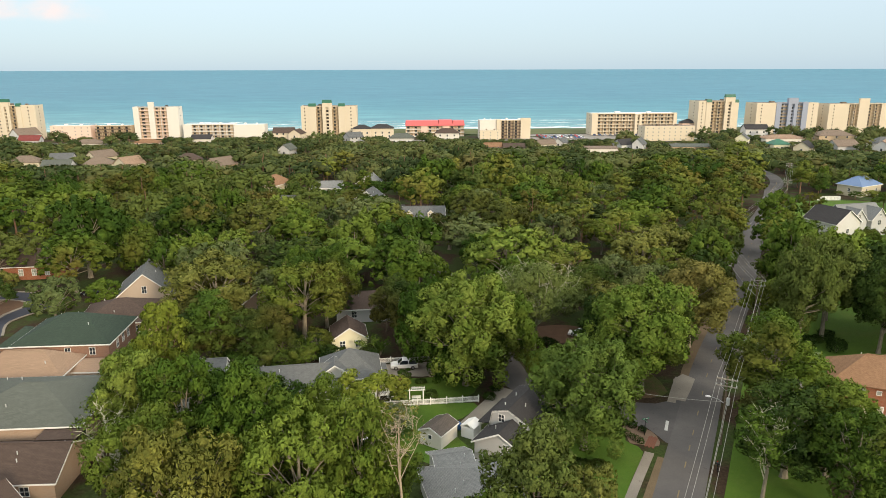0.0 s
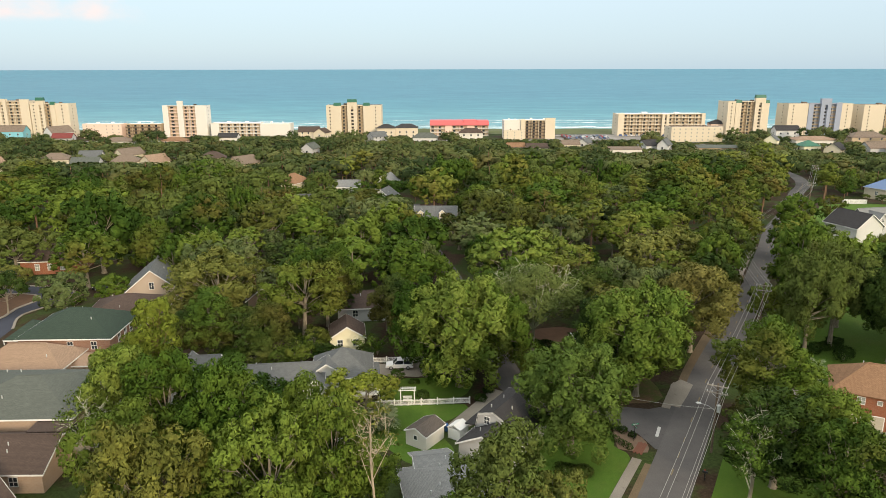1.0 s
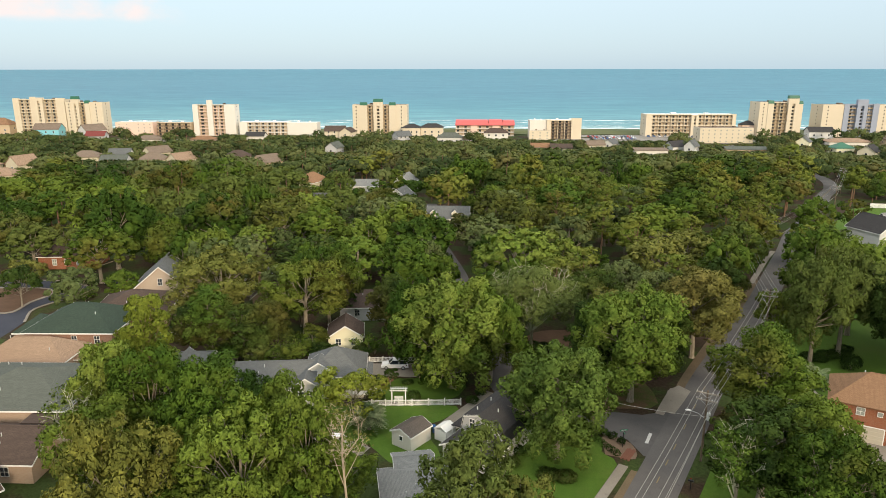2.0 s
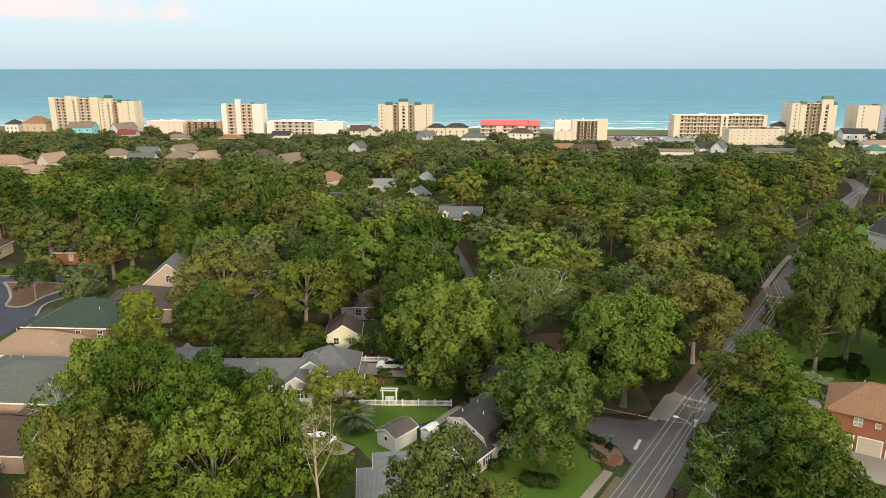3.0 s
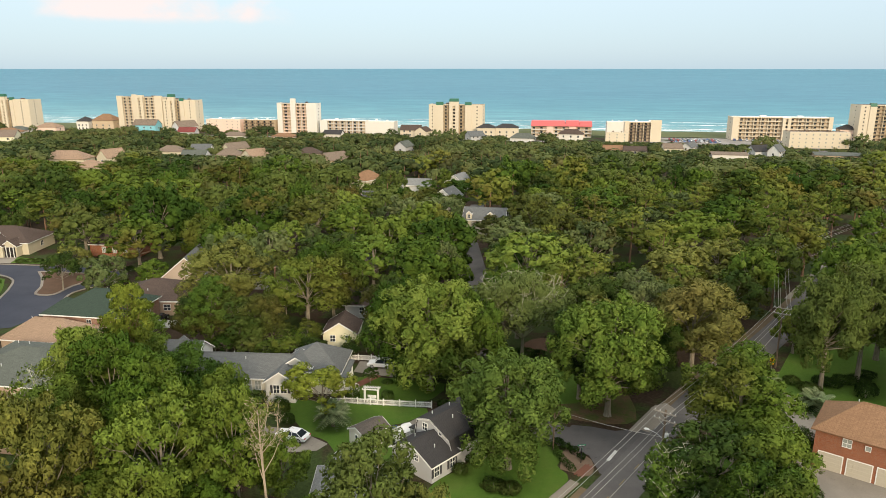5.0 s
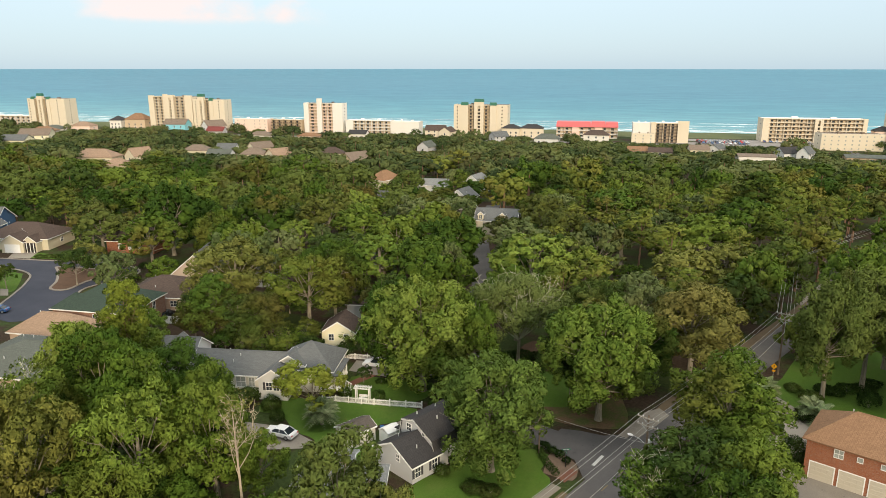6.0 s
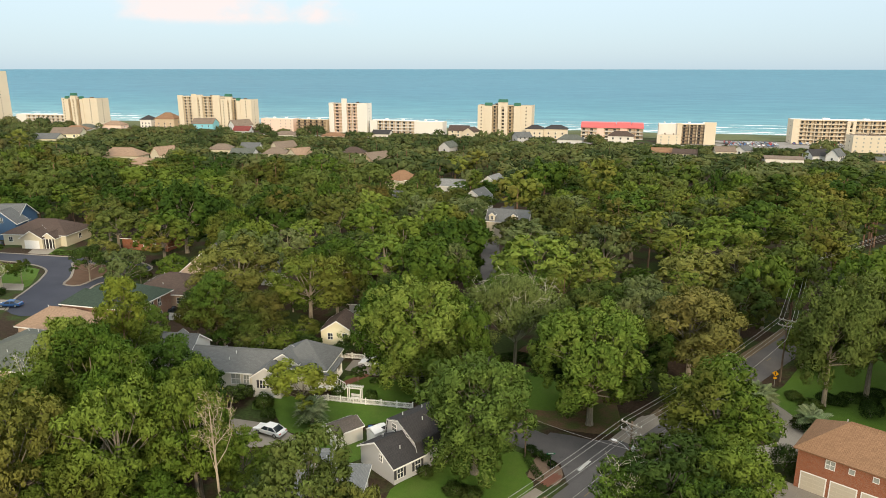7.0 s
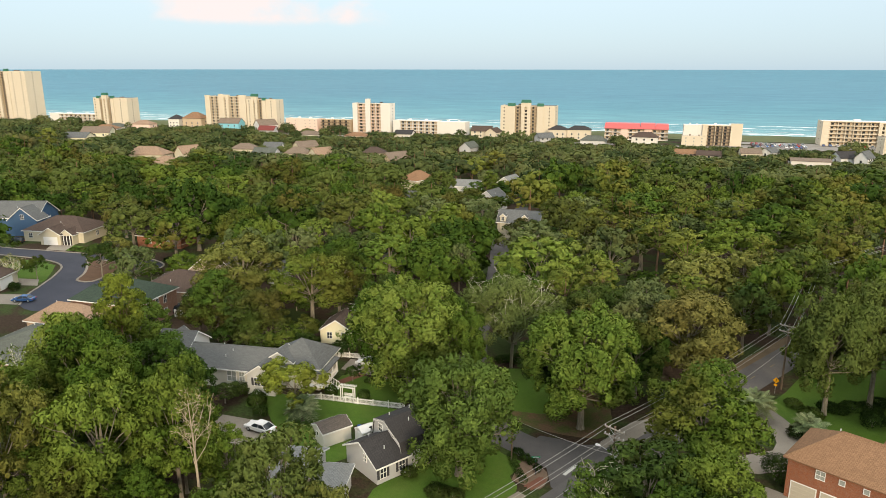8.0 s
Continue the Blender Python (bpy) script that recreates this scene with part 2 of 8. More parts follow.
M["bed"] = paint("sandy_gravel_bed", (0.21, 0.145, 0.10), 0.95, 0.9, 0.4)
M["mulch"] = paint("pine_mulch", (0.13, 0.075, 0.045), 0.95, 0.6, 0.4)
M["dirt"] = paint("bare_dirt", (0.165, 0.120, 0.072), 0.95, 0.4, 0.35)
M["brickpath"] = paint("brick_path_red", (0.20, 0.085, 0.055), 0.9, 0.8, 0.25)
M["yellow"] = paint("yellow_road_paint", (0.24, 0.18, 0.09), 0.7, 0.5, 0.3)
M["whiteline"] = paint("white_road_paint", (0.60, 0.59, 0.56), 0.7, 0.8, 0.3)
M["trim"] = paint("white_trim_paint", (0.80, 0.79, 0.76), 0.5, 0.5, 0.06)
M["white_siding"] = siding("white_siding", (0.60, 0.59, 0.565))
M["grey_siding"] = siding("pale_grey_siding", (0.47, 0.465, 0.46))
M["cream_siding"] = siding("cream_siding", (0.58, 0.52, 0.385))
M["yellow_siding"] = siding("yellow_siding", (0.74, 0.69, 0.49))
M["pale_siding"] = siding("pale_cream_siding", (0.65, 0.61, 0.51))
# cream siding muted to carry the shade on the dormer house's walls
M["shaded_cream_siding"] = siding("shaded_cream_siding", (0.47, 0.41, 0.32))
M["blue_siding"] = siding("deep_blue_siding", (0.055, 0.11, 0.20))
M["aqua_siding"] = siding("aqua_siding", (0.22, 0.52, 0.60))
M["taupe_siding"] = siding("taupe_siding", (0.46, 0.37, 0.29))
M["stucco"] = paint("cream_stucco", (0.62, 0.535, 0.405), 0.85, 0.12, 0.08)
M["stucco_white"] = paint("white_stucco", (0.68, 0.64, 0.575), 0.85, 0.12, 0.07)
M["stucco_grey"] = paint("blue_grey_stucco", (0.30, 0.33, 0.40), 0.85, 0.12, 0.08)
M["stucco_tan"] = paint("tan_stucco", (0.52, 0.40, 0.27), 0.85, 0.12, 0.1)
M["stucco_pink"] = paint("pink_stucco", (0.74, 0.55, 0.45), 0.85, 0.12, 0.08)
M["balcony"] = paint("balcony_shade_paint", (0.19, 0.135, 0.09), 0.8, 0.3, 0.15)
M["rail"] = paint("balcony_rail_paint", (0.40, 0.31, 0.20), 0.6, 0.4, 0.1)
M["brick_red"] = bricks("red_brick", (0.25, 0.082, 0.038), (0.33, 0.122, 0.058), (0.30, 0.20, 0.15))
M["brick_brown"] = bricks("brown_brick", (0.25, 0.13, 0.09), (0.34, 0.19, 0.13), (0.36, 0.28, 0.22))
M["brick_tan"] = bricks("tan_brick", (0.40, 0.28, 0.20), (0.48, 0.35, 0.26), (0.45, 0.38, 0.30))
M["roof_grey"] = shingles("blue_grey_shingles", (0.130, 0.135, 0.135))
M["roof_pale"] = shingles("pale_grey_shingles", (0.21, 0.215, 0.21))
M["roof_dark"] = shingles("charcoal_shingles", (0.050, 0.048, 0.049))
M["roof_green"] = shingles("green_shingles", (0.042, 0.062, 0.047))
M["roof_tan"] = shingles("tan_shingles", (0.31, 0.215, 0.15))
M["roof_orange"] = shingles("rust_tan_shingles", (0.255, 0.148, 0.085))
M["roof_brown"] = shingles("brown_shingles", (0.088, 0.064, 0.053))
M["roof_shed"] = shingles("grey_brown_shingles", (0.108, 0.092, 0.080))
M["roof_weather"] = shingles("weathered_shingles", (0.20, 0.155, 0.12))
M["roof_slate"] = shingles("slate_shingles", (0.112, 0.122, 0.106))
M["roof_red"] = shingles("maroon_shingles", (0.20, 0.055, 0.05))
M["metal_blue"] = paint("blue_metal_roof", (0.12, 0.19, 0.33), 0.5, 0.2, 0.1)
M["metal_red"] = paint("red_metal_roof", (0.58, 0.12, 0.12), 0.5, 0.2, 0.1)
M["metal_green"] = paint("green_metal_roof", (0.030, 0.130, 0.080), 0.5, 0.2, 0.12)
M["roof_flat"] = paint("pale_membrane_roof", (0.74, 0.73, 0.70), 0.8, 0.1, 0.1)
M["glass"], M["carglass"] = glass_mat("window_glass"), glass_mat("car_glass", (0.012, 0.016, 0.02))
M["curtain"] = glass_mat("curtained_glass", (0.20, 0.21, 0.19))
M["dark"] = paint("dark_screen_and_shade", (0.03, 0.027, 0.025), 0.8, 0.5, 0.2)
M["shutter"] = paint("dark_shutter", (0.05, 0.05, 0.055), 0.6, 0.5, 0.15)
M["garage"] = paint("garage_door_paint", (0.50, 0.45, 0.36), 0.6, 0.5, 0.06)
M["pole"] = bark_mat("pole_timber", (0.09, 0.065, 0.045), (0.22, 0.165, 0.12))
M["arm"] = bark_mat("crossarm_timber", (0.22, 0.19, 0.16), (0.38, 0.34, 0.29))
M["wire"] = paint("cable_aluminium", (0.42, 0.41, 0.38), 0.45, 2, 0.1, 0.6)
M["steel"] = paint("galvanised_steel", (0.45, 0.46, 0.46), 0.45, 1.5, 0.12, 0.7)
M["tank"] = paint("grey_tank_enamel", (0.52, 0.53, 0.52), 0.45, 1.5, 0.1)
M["signgreen"] = paint("green_sign_enamel", (0.01, 0.20, 0.09), 0.4, 1.5, 0.08)
M["signyellow"] = paint("yellow_sign_enamel", (0.75, 0.36, 0.01), 0.4, 1.5, 0.08)
M["black"] = paint("black_enamel", (0.015, 0.015, 0.016), 0.4, 2, 0.2)
M["tyre"] = paint("tyre_rubber", (0.018, 0.018, 0.018), 0.85, 3, 0.2)
M["carwhite"] = paint("white_car_paint", (0.80, 0.80, 0.80), 0.2, 0.6, 0.03)
M["carsilver"] = paint("silver_car_paint", (0.42, 0.44, 0.46), 0.25, 0.6, 0.05, 0.4)
M["carblack"] = paint("black_car_paint", (0.02, 0.02, 0.024), 0.2, 0.6, 0.1)
M["carblue"] = paint("blue_car_paint", (0.05, 0.12, 0.28), 0.25, 0.6, 0.05)
M["carred"] = paint("red_car_paint", (0.45, 0.03, 0.025), 0.25, 0.6, 0.05)
M["bark_oak"] = bark_mat("oak_bark", (0.13, 0.11, 0.082), (0.32, 0.28, 0.215))
M["bark_pine"] = bark_mat("pine_bark", (0.12, 0.07, 0.045), (0.26, 0.165, 0.11))
M["bark_pale"] = bark_mat("bleached_dead_wood", (0.30, 0.24, 0.17), (0.50, 0.41, 0.30))
M["bark_lichen"] = bark_mat("lichen_grey_bark", (0.36, 0.35, 0.26), (0.58, 0.56, 0.43))
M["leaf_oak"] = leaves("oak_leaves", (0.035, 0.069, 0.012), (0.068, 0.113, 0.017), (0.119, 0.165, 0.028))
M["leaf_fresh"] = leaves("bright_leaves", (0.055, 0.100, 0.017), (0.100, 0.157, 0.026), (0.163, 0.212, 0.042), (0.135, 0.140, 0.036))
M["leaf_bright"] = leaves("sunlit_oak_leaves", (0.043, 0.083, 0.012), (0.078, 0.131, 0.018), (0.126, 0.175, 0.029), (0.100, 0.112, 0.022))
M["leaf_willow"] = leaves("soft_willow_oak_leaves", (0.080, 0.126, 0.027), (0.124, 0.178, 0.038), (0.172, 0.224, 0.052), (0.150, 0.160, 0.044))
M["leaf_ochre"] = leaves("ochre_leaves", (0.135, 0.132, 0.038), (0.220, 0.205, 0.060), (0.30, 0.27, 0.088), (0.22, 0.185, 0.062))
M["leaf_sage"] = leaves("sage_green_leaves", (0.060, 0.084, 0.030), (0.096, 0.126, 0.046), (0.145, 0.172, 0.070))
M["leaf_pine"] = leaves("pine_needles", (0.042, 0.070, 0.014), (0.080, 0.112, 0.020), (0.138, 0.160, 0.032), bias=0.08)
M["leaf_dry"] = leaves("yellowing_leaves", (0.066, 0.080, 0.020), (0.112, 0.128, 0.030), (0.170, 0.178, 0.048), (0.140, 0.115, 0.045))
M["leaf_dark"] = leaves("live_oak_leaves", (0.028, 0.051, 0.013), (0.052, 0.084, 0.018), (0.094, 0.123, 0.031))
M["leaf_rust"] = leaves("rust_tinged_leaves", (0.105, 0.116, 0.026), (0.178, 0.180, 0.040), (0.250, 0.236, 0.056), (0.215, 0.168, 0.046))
# far oak leaves, greyed so that distance haze is in the colour
M["leaf_haze"] = leaves("hazed_far_oak_leaves", (0.036, 0.056, 0.021), (0.066, 0.090, 0.032), (0.108, 0.128, 0.047), (0.130, 0.095, 0.038))
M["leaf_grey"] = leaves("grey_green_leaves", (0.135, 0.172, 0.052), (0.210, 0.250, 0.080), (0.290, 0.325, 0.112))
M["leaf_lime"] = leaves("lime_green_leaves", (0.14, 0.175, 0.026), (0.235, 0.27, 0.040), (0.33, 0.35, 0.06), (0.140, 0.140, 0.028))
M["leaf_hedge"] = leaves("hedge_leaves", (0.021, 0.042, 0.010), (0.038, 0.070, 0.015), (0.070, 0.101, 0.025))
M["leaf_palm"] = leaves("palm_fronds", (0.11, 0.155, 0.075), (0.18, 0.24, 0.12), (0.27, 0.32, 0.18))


# ---- building blocks ----
class Geo:
    """Collects corners and faces of one mesh, in metres."""

    def __init__(self):
        self.v, self.f = [], []

    def face(self, *pts):
        k = len(self.v)
        self.v += [tuple(p) for p in pts]
        self.f.append(tuple(range(k, k + len(pts))))
        return self

    def solid(self, low, high):
        """Walls and caps between two rings of the same length, counter-clockwise seen from above."""
        k, n = len(self.v), len(low)
        self.v += [tuple(p) for p in low] + [tuple(p) for p in high]
        self.f.append(tuple(range(k + n - 1, k - 1, -1)))
        self.f.append(tuple(range(k + n, k + 2 * n)))
        for i in range(n):
            j = (i + 1) % n
            self.f.append((k + i, k + j, k + n + j, k + n + i))
        return self

    def box(self, x0, x1, y0, y1, z0, z1):
        if x0 > x1:
            x0, x1 = x1, x0
        if y0 > y1:
            y0, y1 = y1, y0
        ring = ((x0, y0), (x1, y0), (x1, y1), (x0, y1))
        return self.solid([(x, y, z0) for x, y in ring], [(x, y, z1) for x, y in ring])

    def prism(self, ring, z0, z1):
        return self.solid([(x, y, z0) for x, y in ring], [(x, y, z1) for x, y in ring])

    def tube(self, path, radii, sides=6, cap=True):
        """A round tapered bar along a path of points."""
        path = [Vector(p) for p in path]
        k = len(self.v)
        for i, p in enumerate(path):
            way = (path[min(i + 1, len(path) - 1)] - path[max(i - 1, 0)]).normalized()
            a = way.cross((0, 0, 1)) if abs(way.z) < 0.95 else way.cross((1, 0, 0))
            a.normalize()
            b = way.cross(a)
            for s in range(sides):
                q = 2 * math.pi * s / sides
                self.v.append(tuple(p + (a * math.cos(q) + b * math.sin(q)) * radii[i]))
        for i in range(len(path) - 1):
            for s in range(sides):
                u = (s + 1) % sides
                self.f.append((k + i * sides + s, k + i * sides + u, k + (i + 1) * sides + u, k + (i + 1) * sides + s))
        if cap:
            self.f.append(tuple(k + s for s in range(sides - 1, -1, -1)))
            self.f.append(tuple(k + (len(path) - 1) * sides + s for s in range(sides)))
        return self

    def mesh(self, name, mat=None, bevel=0.0):
        me = bpy.data.meshes.new(name)
        me.from_pydata(self.v, [], self.f)
        bm = bmesh.new()
        bm.from_mesh(me)
        bmesh.ops.recalc_face_normals(bm, faces=bm.faces)
        if bevel:
            sharp = [e for e in bm.edges if len(e.link_faces) == 2 and e.calc_face_angle(0) > 0.6]
            bmesh.ops.bevel(bm, geom=sharp, offset=bevel, segments=1, affect="EDGES", clamp_overlap=True)
        uv = bm.loops.layers.uv.new("metres")
        for face in bm.faces:
            n = face.normal
            u = Vector((1, 0, 0)) if abs(n.z) > 0.995 else Vector((-n.y, n.x, 0)).normalized()
            w = n.cross(u)
            for loop in face.loops:
                loop[uv].uv = (loop.vert.co.dot(u), loop.vert.co.dot(w))
        bm.to_mesh(me)
        bm.free()
        if mat:
            me.materials.append(mat)
        return me


def part(name, geo, mat, parent, label="", at=None, bevel=0.0):
    """One mesh object under a thing or a part."""
    me = geo if isinstance(geo, bpy.types.Mesh) else geo.mesh(name, mat, bevel)
    ob = new(name, me)
    ob.parent = parent
    if at is not None:
        ob.matrix_basis = at
    return tagged(ob, label)


def thing(name, label, category, m, group="", kind=""):
    ob = new(name)
    ob.empty_display_size = 0.5
    ob.matrix_basis = m
    return tagged(ob, label, category, group, kind)


def solo(name, geo, mat, label, category, group="", kind="", m=None, bevel=0.0):
    me = geo if isinstance(geo, bpy.types.Mesh) else geo.mesh(name, mat, bevel)
    ob = new(name, me)
    if m is not None:
        ob.matrix_basis = m
    return tagged(ob, label, category, group, kind)


def smooth_step(a, b, v):
    k = min(1.0, max(0.0, (v - a) / (b - a)))
    return k * k * (3 - 2 * k)


def shore(x):
    """How far off the coast lies at x."""
    return 0.06 * x


def gz(x, y):
    """Height of the ground: level, then falling gently towards the dunes and the beach."""
    s = y - shore(x)
    return -4.2 * smooth_step(200, 480, s) - 0.6 * smooth_step(560, 640, s) + 1.4 * smooth_step(596, 612, s) * (1 - smooth_step(632, 648, s)) - 3.6 * smooth_step(640, 690, s)


def curve_through(points, steps=8):
    """Points of a smooth line through the given ones."""
    pts = [Vector(p) for p in points]
    pts = [2 * pts[0] - pts[1], *pts, 2 * pts[-1] - pts[-2]]
    out = []
    for a, b, c, d in zip(pts, pts[1:], pts[2:], pts[3:]):
        for i in range(steps):
            t = i / steps
            out.append(0.5 * (2 * b + (c - a) * t + (2 * a - 5 * b + 4 * c - d) * t * t + (3 * b - a - 3 * c + d) * t**3))
    return [*out, pts[-2]]


def ribbon(points, left, right, lift, thick=0.0, steps=8, geo=None):
    """A strip along a line, from left to right of it, laid lift above the ground."""
    line = curve_through(points, steps)
    rows = []
    for i, p in enumerate(line):
        way = (line[min(i + 1, len(line) - 1)] - line[max(i - 1, 0)]).normalized()
        side = Vector((way.y, -way.x))
        rows.append([(*(p + side * o), gz(*(p + side * o)) + lift) for o in (-left, right)])
    geo = geo or Geo()
    for (a, b), (c, d) in zip(rows, rows[1:]):
        geo.face(a, b, d, c)
        if thick:
            for p, q in ((a, c), (b, d)):
                geo.face(p, q, (q[0], q[1], q[2] - thick), (p[0], p[1], p[2] - thick))
    return geo


def patch(ring, lift, geo=None, smooth=3):
    """A flat piece of ground with a soft outline through the given corners."""
    geo = geo or Geo()
    line = curve_through([*ring, ring[0]], smooth)[:-1] if smooth > 1 else [Vector(p) for p in ring]
    return geo.face(*[(p.x, p.y, gz(p.x, p.y) + lift) for p in line])


# ---- the land and the sea ----
def make_ground():
    xs = sorted({*range(-1500, 1501, 50), *range(-320, 241, 10)})
    ys = sorted({*range(-400, 0, 50), *range(0, 560, 10), *range(560, 720, 4)})
    geo = Geo()
    geo.v = [(x, y + shore(x) * smooth_step(100, 560, y), 0) for y in ys for x in xs]
    geo.v = [(x, y, gz(x, y) - 0.02) for x, y, _ in geo.v]
    w = len(xs)
    geo.f = [(j * w + i, j * w + i + 1, (j + 1) * w + i + 1, (j + 1) * w + i) for j in range(len(ys) - 1) for i in range(w - 1)]
    solo("ground", geo, M["ground"], "wooded sandy ground with leaf litter and weeds", "ground", kind="structure")


def make_sea():
    geo = Geo()
    turns = [radians(a) for a in range(-84, 85, 4)]
    rings = [(480, -6.3), (620, -6.3), (800, -6.3), (1200, -6.3), (2000, -6.3), (3000, -6.3), (3600, -6.3), (4100, 5.0), (4600, 29.0), (4880, 40.0)]
    for r, z in rings:
        geo.v += [(20 + r * math.sin(a), r * math.cos(a), z) for a in turns]
    w = len(turns)
    geo.f = [(j * w + i, j * w + i + 1, (j + 1) * w + i + 1, (j + 1) * w + i) for j in range(len(rings) - 1) for i in range(w - 1)]
    solo("water", geo, M["water"], "calm teal blue sea reaching the horizon", "sea", kind="structure")
    for off, wide in ((676, 5), (690, 4), (712, 4.5), (742, 3.0), (775, 2.5)):
        g = Geo()
        line = [(x, off + shore(x) + 6 * noise.noise((x * 0.012, off, 0))) for x in range(-1100, 1000, 20)]
        for i, ((x0, y0), (x1, y1)) in enumerate(zip(line, line[1:])):
            h0, h1 = (wide * (0.5 + 0.9 * abs(noise.noise((x * 0.02, off * 3, 4)))) for x in (x0, x1))
            g.face((x0, y0 - h0, -6.24), (x1, y1 - h1, -6.24), (x1, y1, -5.85), (x0, y0, -5.85))
            g.face((x0, y0, -5.85), (x1, y1, -5.85), (x1, y1 + h1, -6.24), (x0, y0 + h0, -6.24))
        solo("surf", g, M["foam"], "white breaking wave rolling on to the beach", "wave", "surf lines", "stuff")


def make_shore():
    g = Geo()
    for x in range(-1200, 1000, 25):
        for s0, s1 in ((636, 645), (645, 655), (655, 668), (668, 682)):
            g.face(*[(a, s + shore(a), gz(a, s + shore(a)) + 0.03) for a, s in ((x, s0), (x + 25, s0), (x + 25, s1), (x, s1))])
    solo("beach", g, M["sand"], "pale sandy beach along the sea", "beach", kind="structure")
    g = Geo()
    for x in range(-1200, 1000, 12):
        for s0 in range(592, 638, 6):
            pts = [(a, s + shore(a)) for a, s in ((x, s0), (x + 12, s0), (x + 12, s0 + 6), (x, s0 + 6))]
            g.face(*[(a, b, gz(a, b) + 0.05 + 0.9 * max(0, noise.noise((a * 0.07, b * 0.12, 1)))) for a, b in pts])
    solo("dunes", g, M["dune"], "low dunes overgrown with green beach grass", "dunes", kind="structure")


make_ground()
make_sea()
make_shore()

MAIN = [(-24, -40), (-7, 0), (10, 34), (28.4, 72.9), (36.2, 89.2), (46.4, 110.4), (56, 128), (68, 150), (79, 172), (91, 196), (102, 219), (116, 243), (129, 266), (141, 291), (156, 318), (166, 350), (170, 400), (172, 470), (174, 535)]
SIDE = [(34.5, 92.0), (29, 93.2), (23.4, 95.2), (17.5, 99.2), (13.2, 104.2), (11.4, 112), (9.4, 121), (6.8, 130), (3.5, 148), (0.8, 166), (-3.8, 185), (-9, 206), (-13, 230), (-16, 262)]
solo("road", ribbon(MAIN, 2.75, 2.95, 0.05), M["road"], "worn grey asphalt road with two lanes", "road", kind="structure")
solo("road_2", ribbon(SIDE, 2.6, 2.6, 0.035), M["street"], "narrow pale asphalt side street under trees", "road", kind="structure")
solo("road_apron", patch([(25.5, 91.2), (29.6, 89.6), (31.0, 85.6), (33.5, 86.5), (39.5, 99.0), (36.5, 98.6), (33.0, 97.0), (27.0, 97.4)], 0.043, smooth=2), M["street"], "worn paved mouth of the side street", "road", kind="structure")
road_line = curve_through(MAIN, 10)
g = Geo()
for i in range(24, len(road_line) - 30, 3):
    a, b = road_line[i], road_line[i + 1]
    way = (b - a).normalized()
    s = Vector((way.y, -way.x)) * 0.07
    g.face(*[(*p, gz(*p) + 0.056) for p in (a - s, a + s, a + way * 1.6 + s, a + way * 1.6 - s)])
solo("road_marking", g, M["yellow"], "faded broken yellow centre line on the road", "road marking", kind="structure")
g = Geo()
for k in (-1, 1):
    for p, q in zip(road_line[98:140], road_line[99:141]):
        way = (q - p).normalized()
        s = Vector((way.y, -way.x))
        g.face(*[(*c, gz(*c) + 0.056) for c in (p + s * (0.10 * k - 0.05), p + s * (0.10 * k + 0.05), q + s * (0.10 * k + 0.05), q + s * (0.10 * k - 0.05))])
solo("road_marking_2", g, M["yellow"], "double yellow centre line on the far bend", "road marking", kind="structure")
solo("stop_line", Geo().box(-0.22, 0.22, -1.5, 1.5, 0.058, 0.064), M["whiteline"], "faded white stop line across the street mouth", "road marking", kind="structure", m=pose(32.6, 90.2, 0, 0, 0, -22))
# pavement along the road, of poured slabs
walk_line = [(12.0, 51.5), (18.5, 64.0), (23.0, 73.4), (28.0, 83.0)]
walk_line_2 = [(35.6, 97.4), (38.0, 102.6), (40.4, 107.4)]
walk_line_3 = [(71.4, 165.6), (75.6, 174.0), (82.0, 186.6), (88.0, 197.6)]


def slabs(line, name, wide, label, first):
    base = thing(name, label, "pavement", pose(0, 0, 0), kind="structure")
    pts = curve_through(line, 24)
    marks, run = [pts[0]], 0.0
    for p, q in zip(pts, pts[1:]):
        run += (q - p).length
        if run >= 1.5:
            marks.append(q)
            run = 0.0
    for p, q in zip(marks[:first], marks[1 : first + 1]):
        way = (q - p).normalized()
        s = Vector((way.y, -way.x)) * wide / 2
        a, b = p + way * 0.012, q - way * 0.012
        z = gz(*p)
        part("slab", Geo().solid([(*c, z - 0.05) for c in (a - s, a + s, b + s, b - s)], [(*c, z + 0.09) for c in (a - s, a + s, b + s, b - s)]), M["concrete"], base)


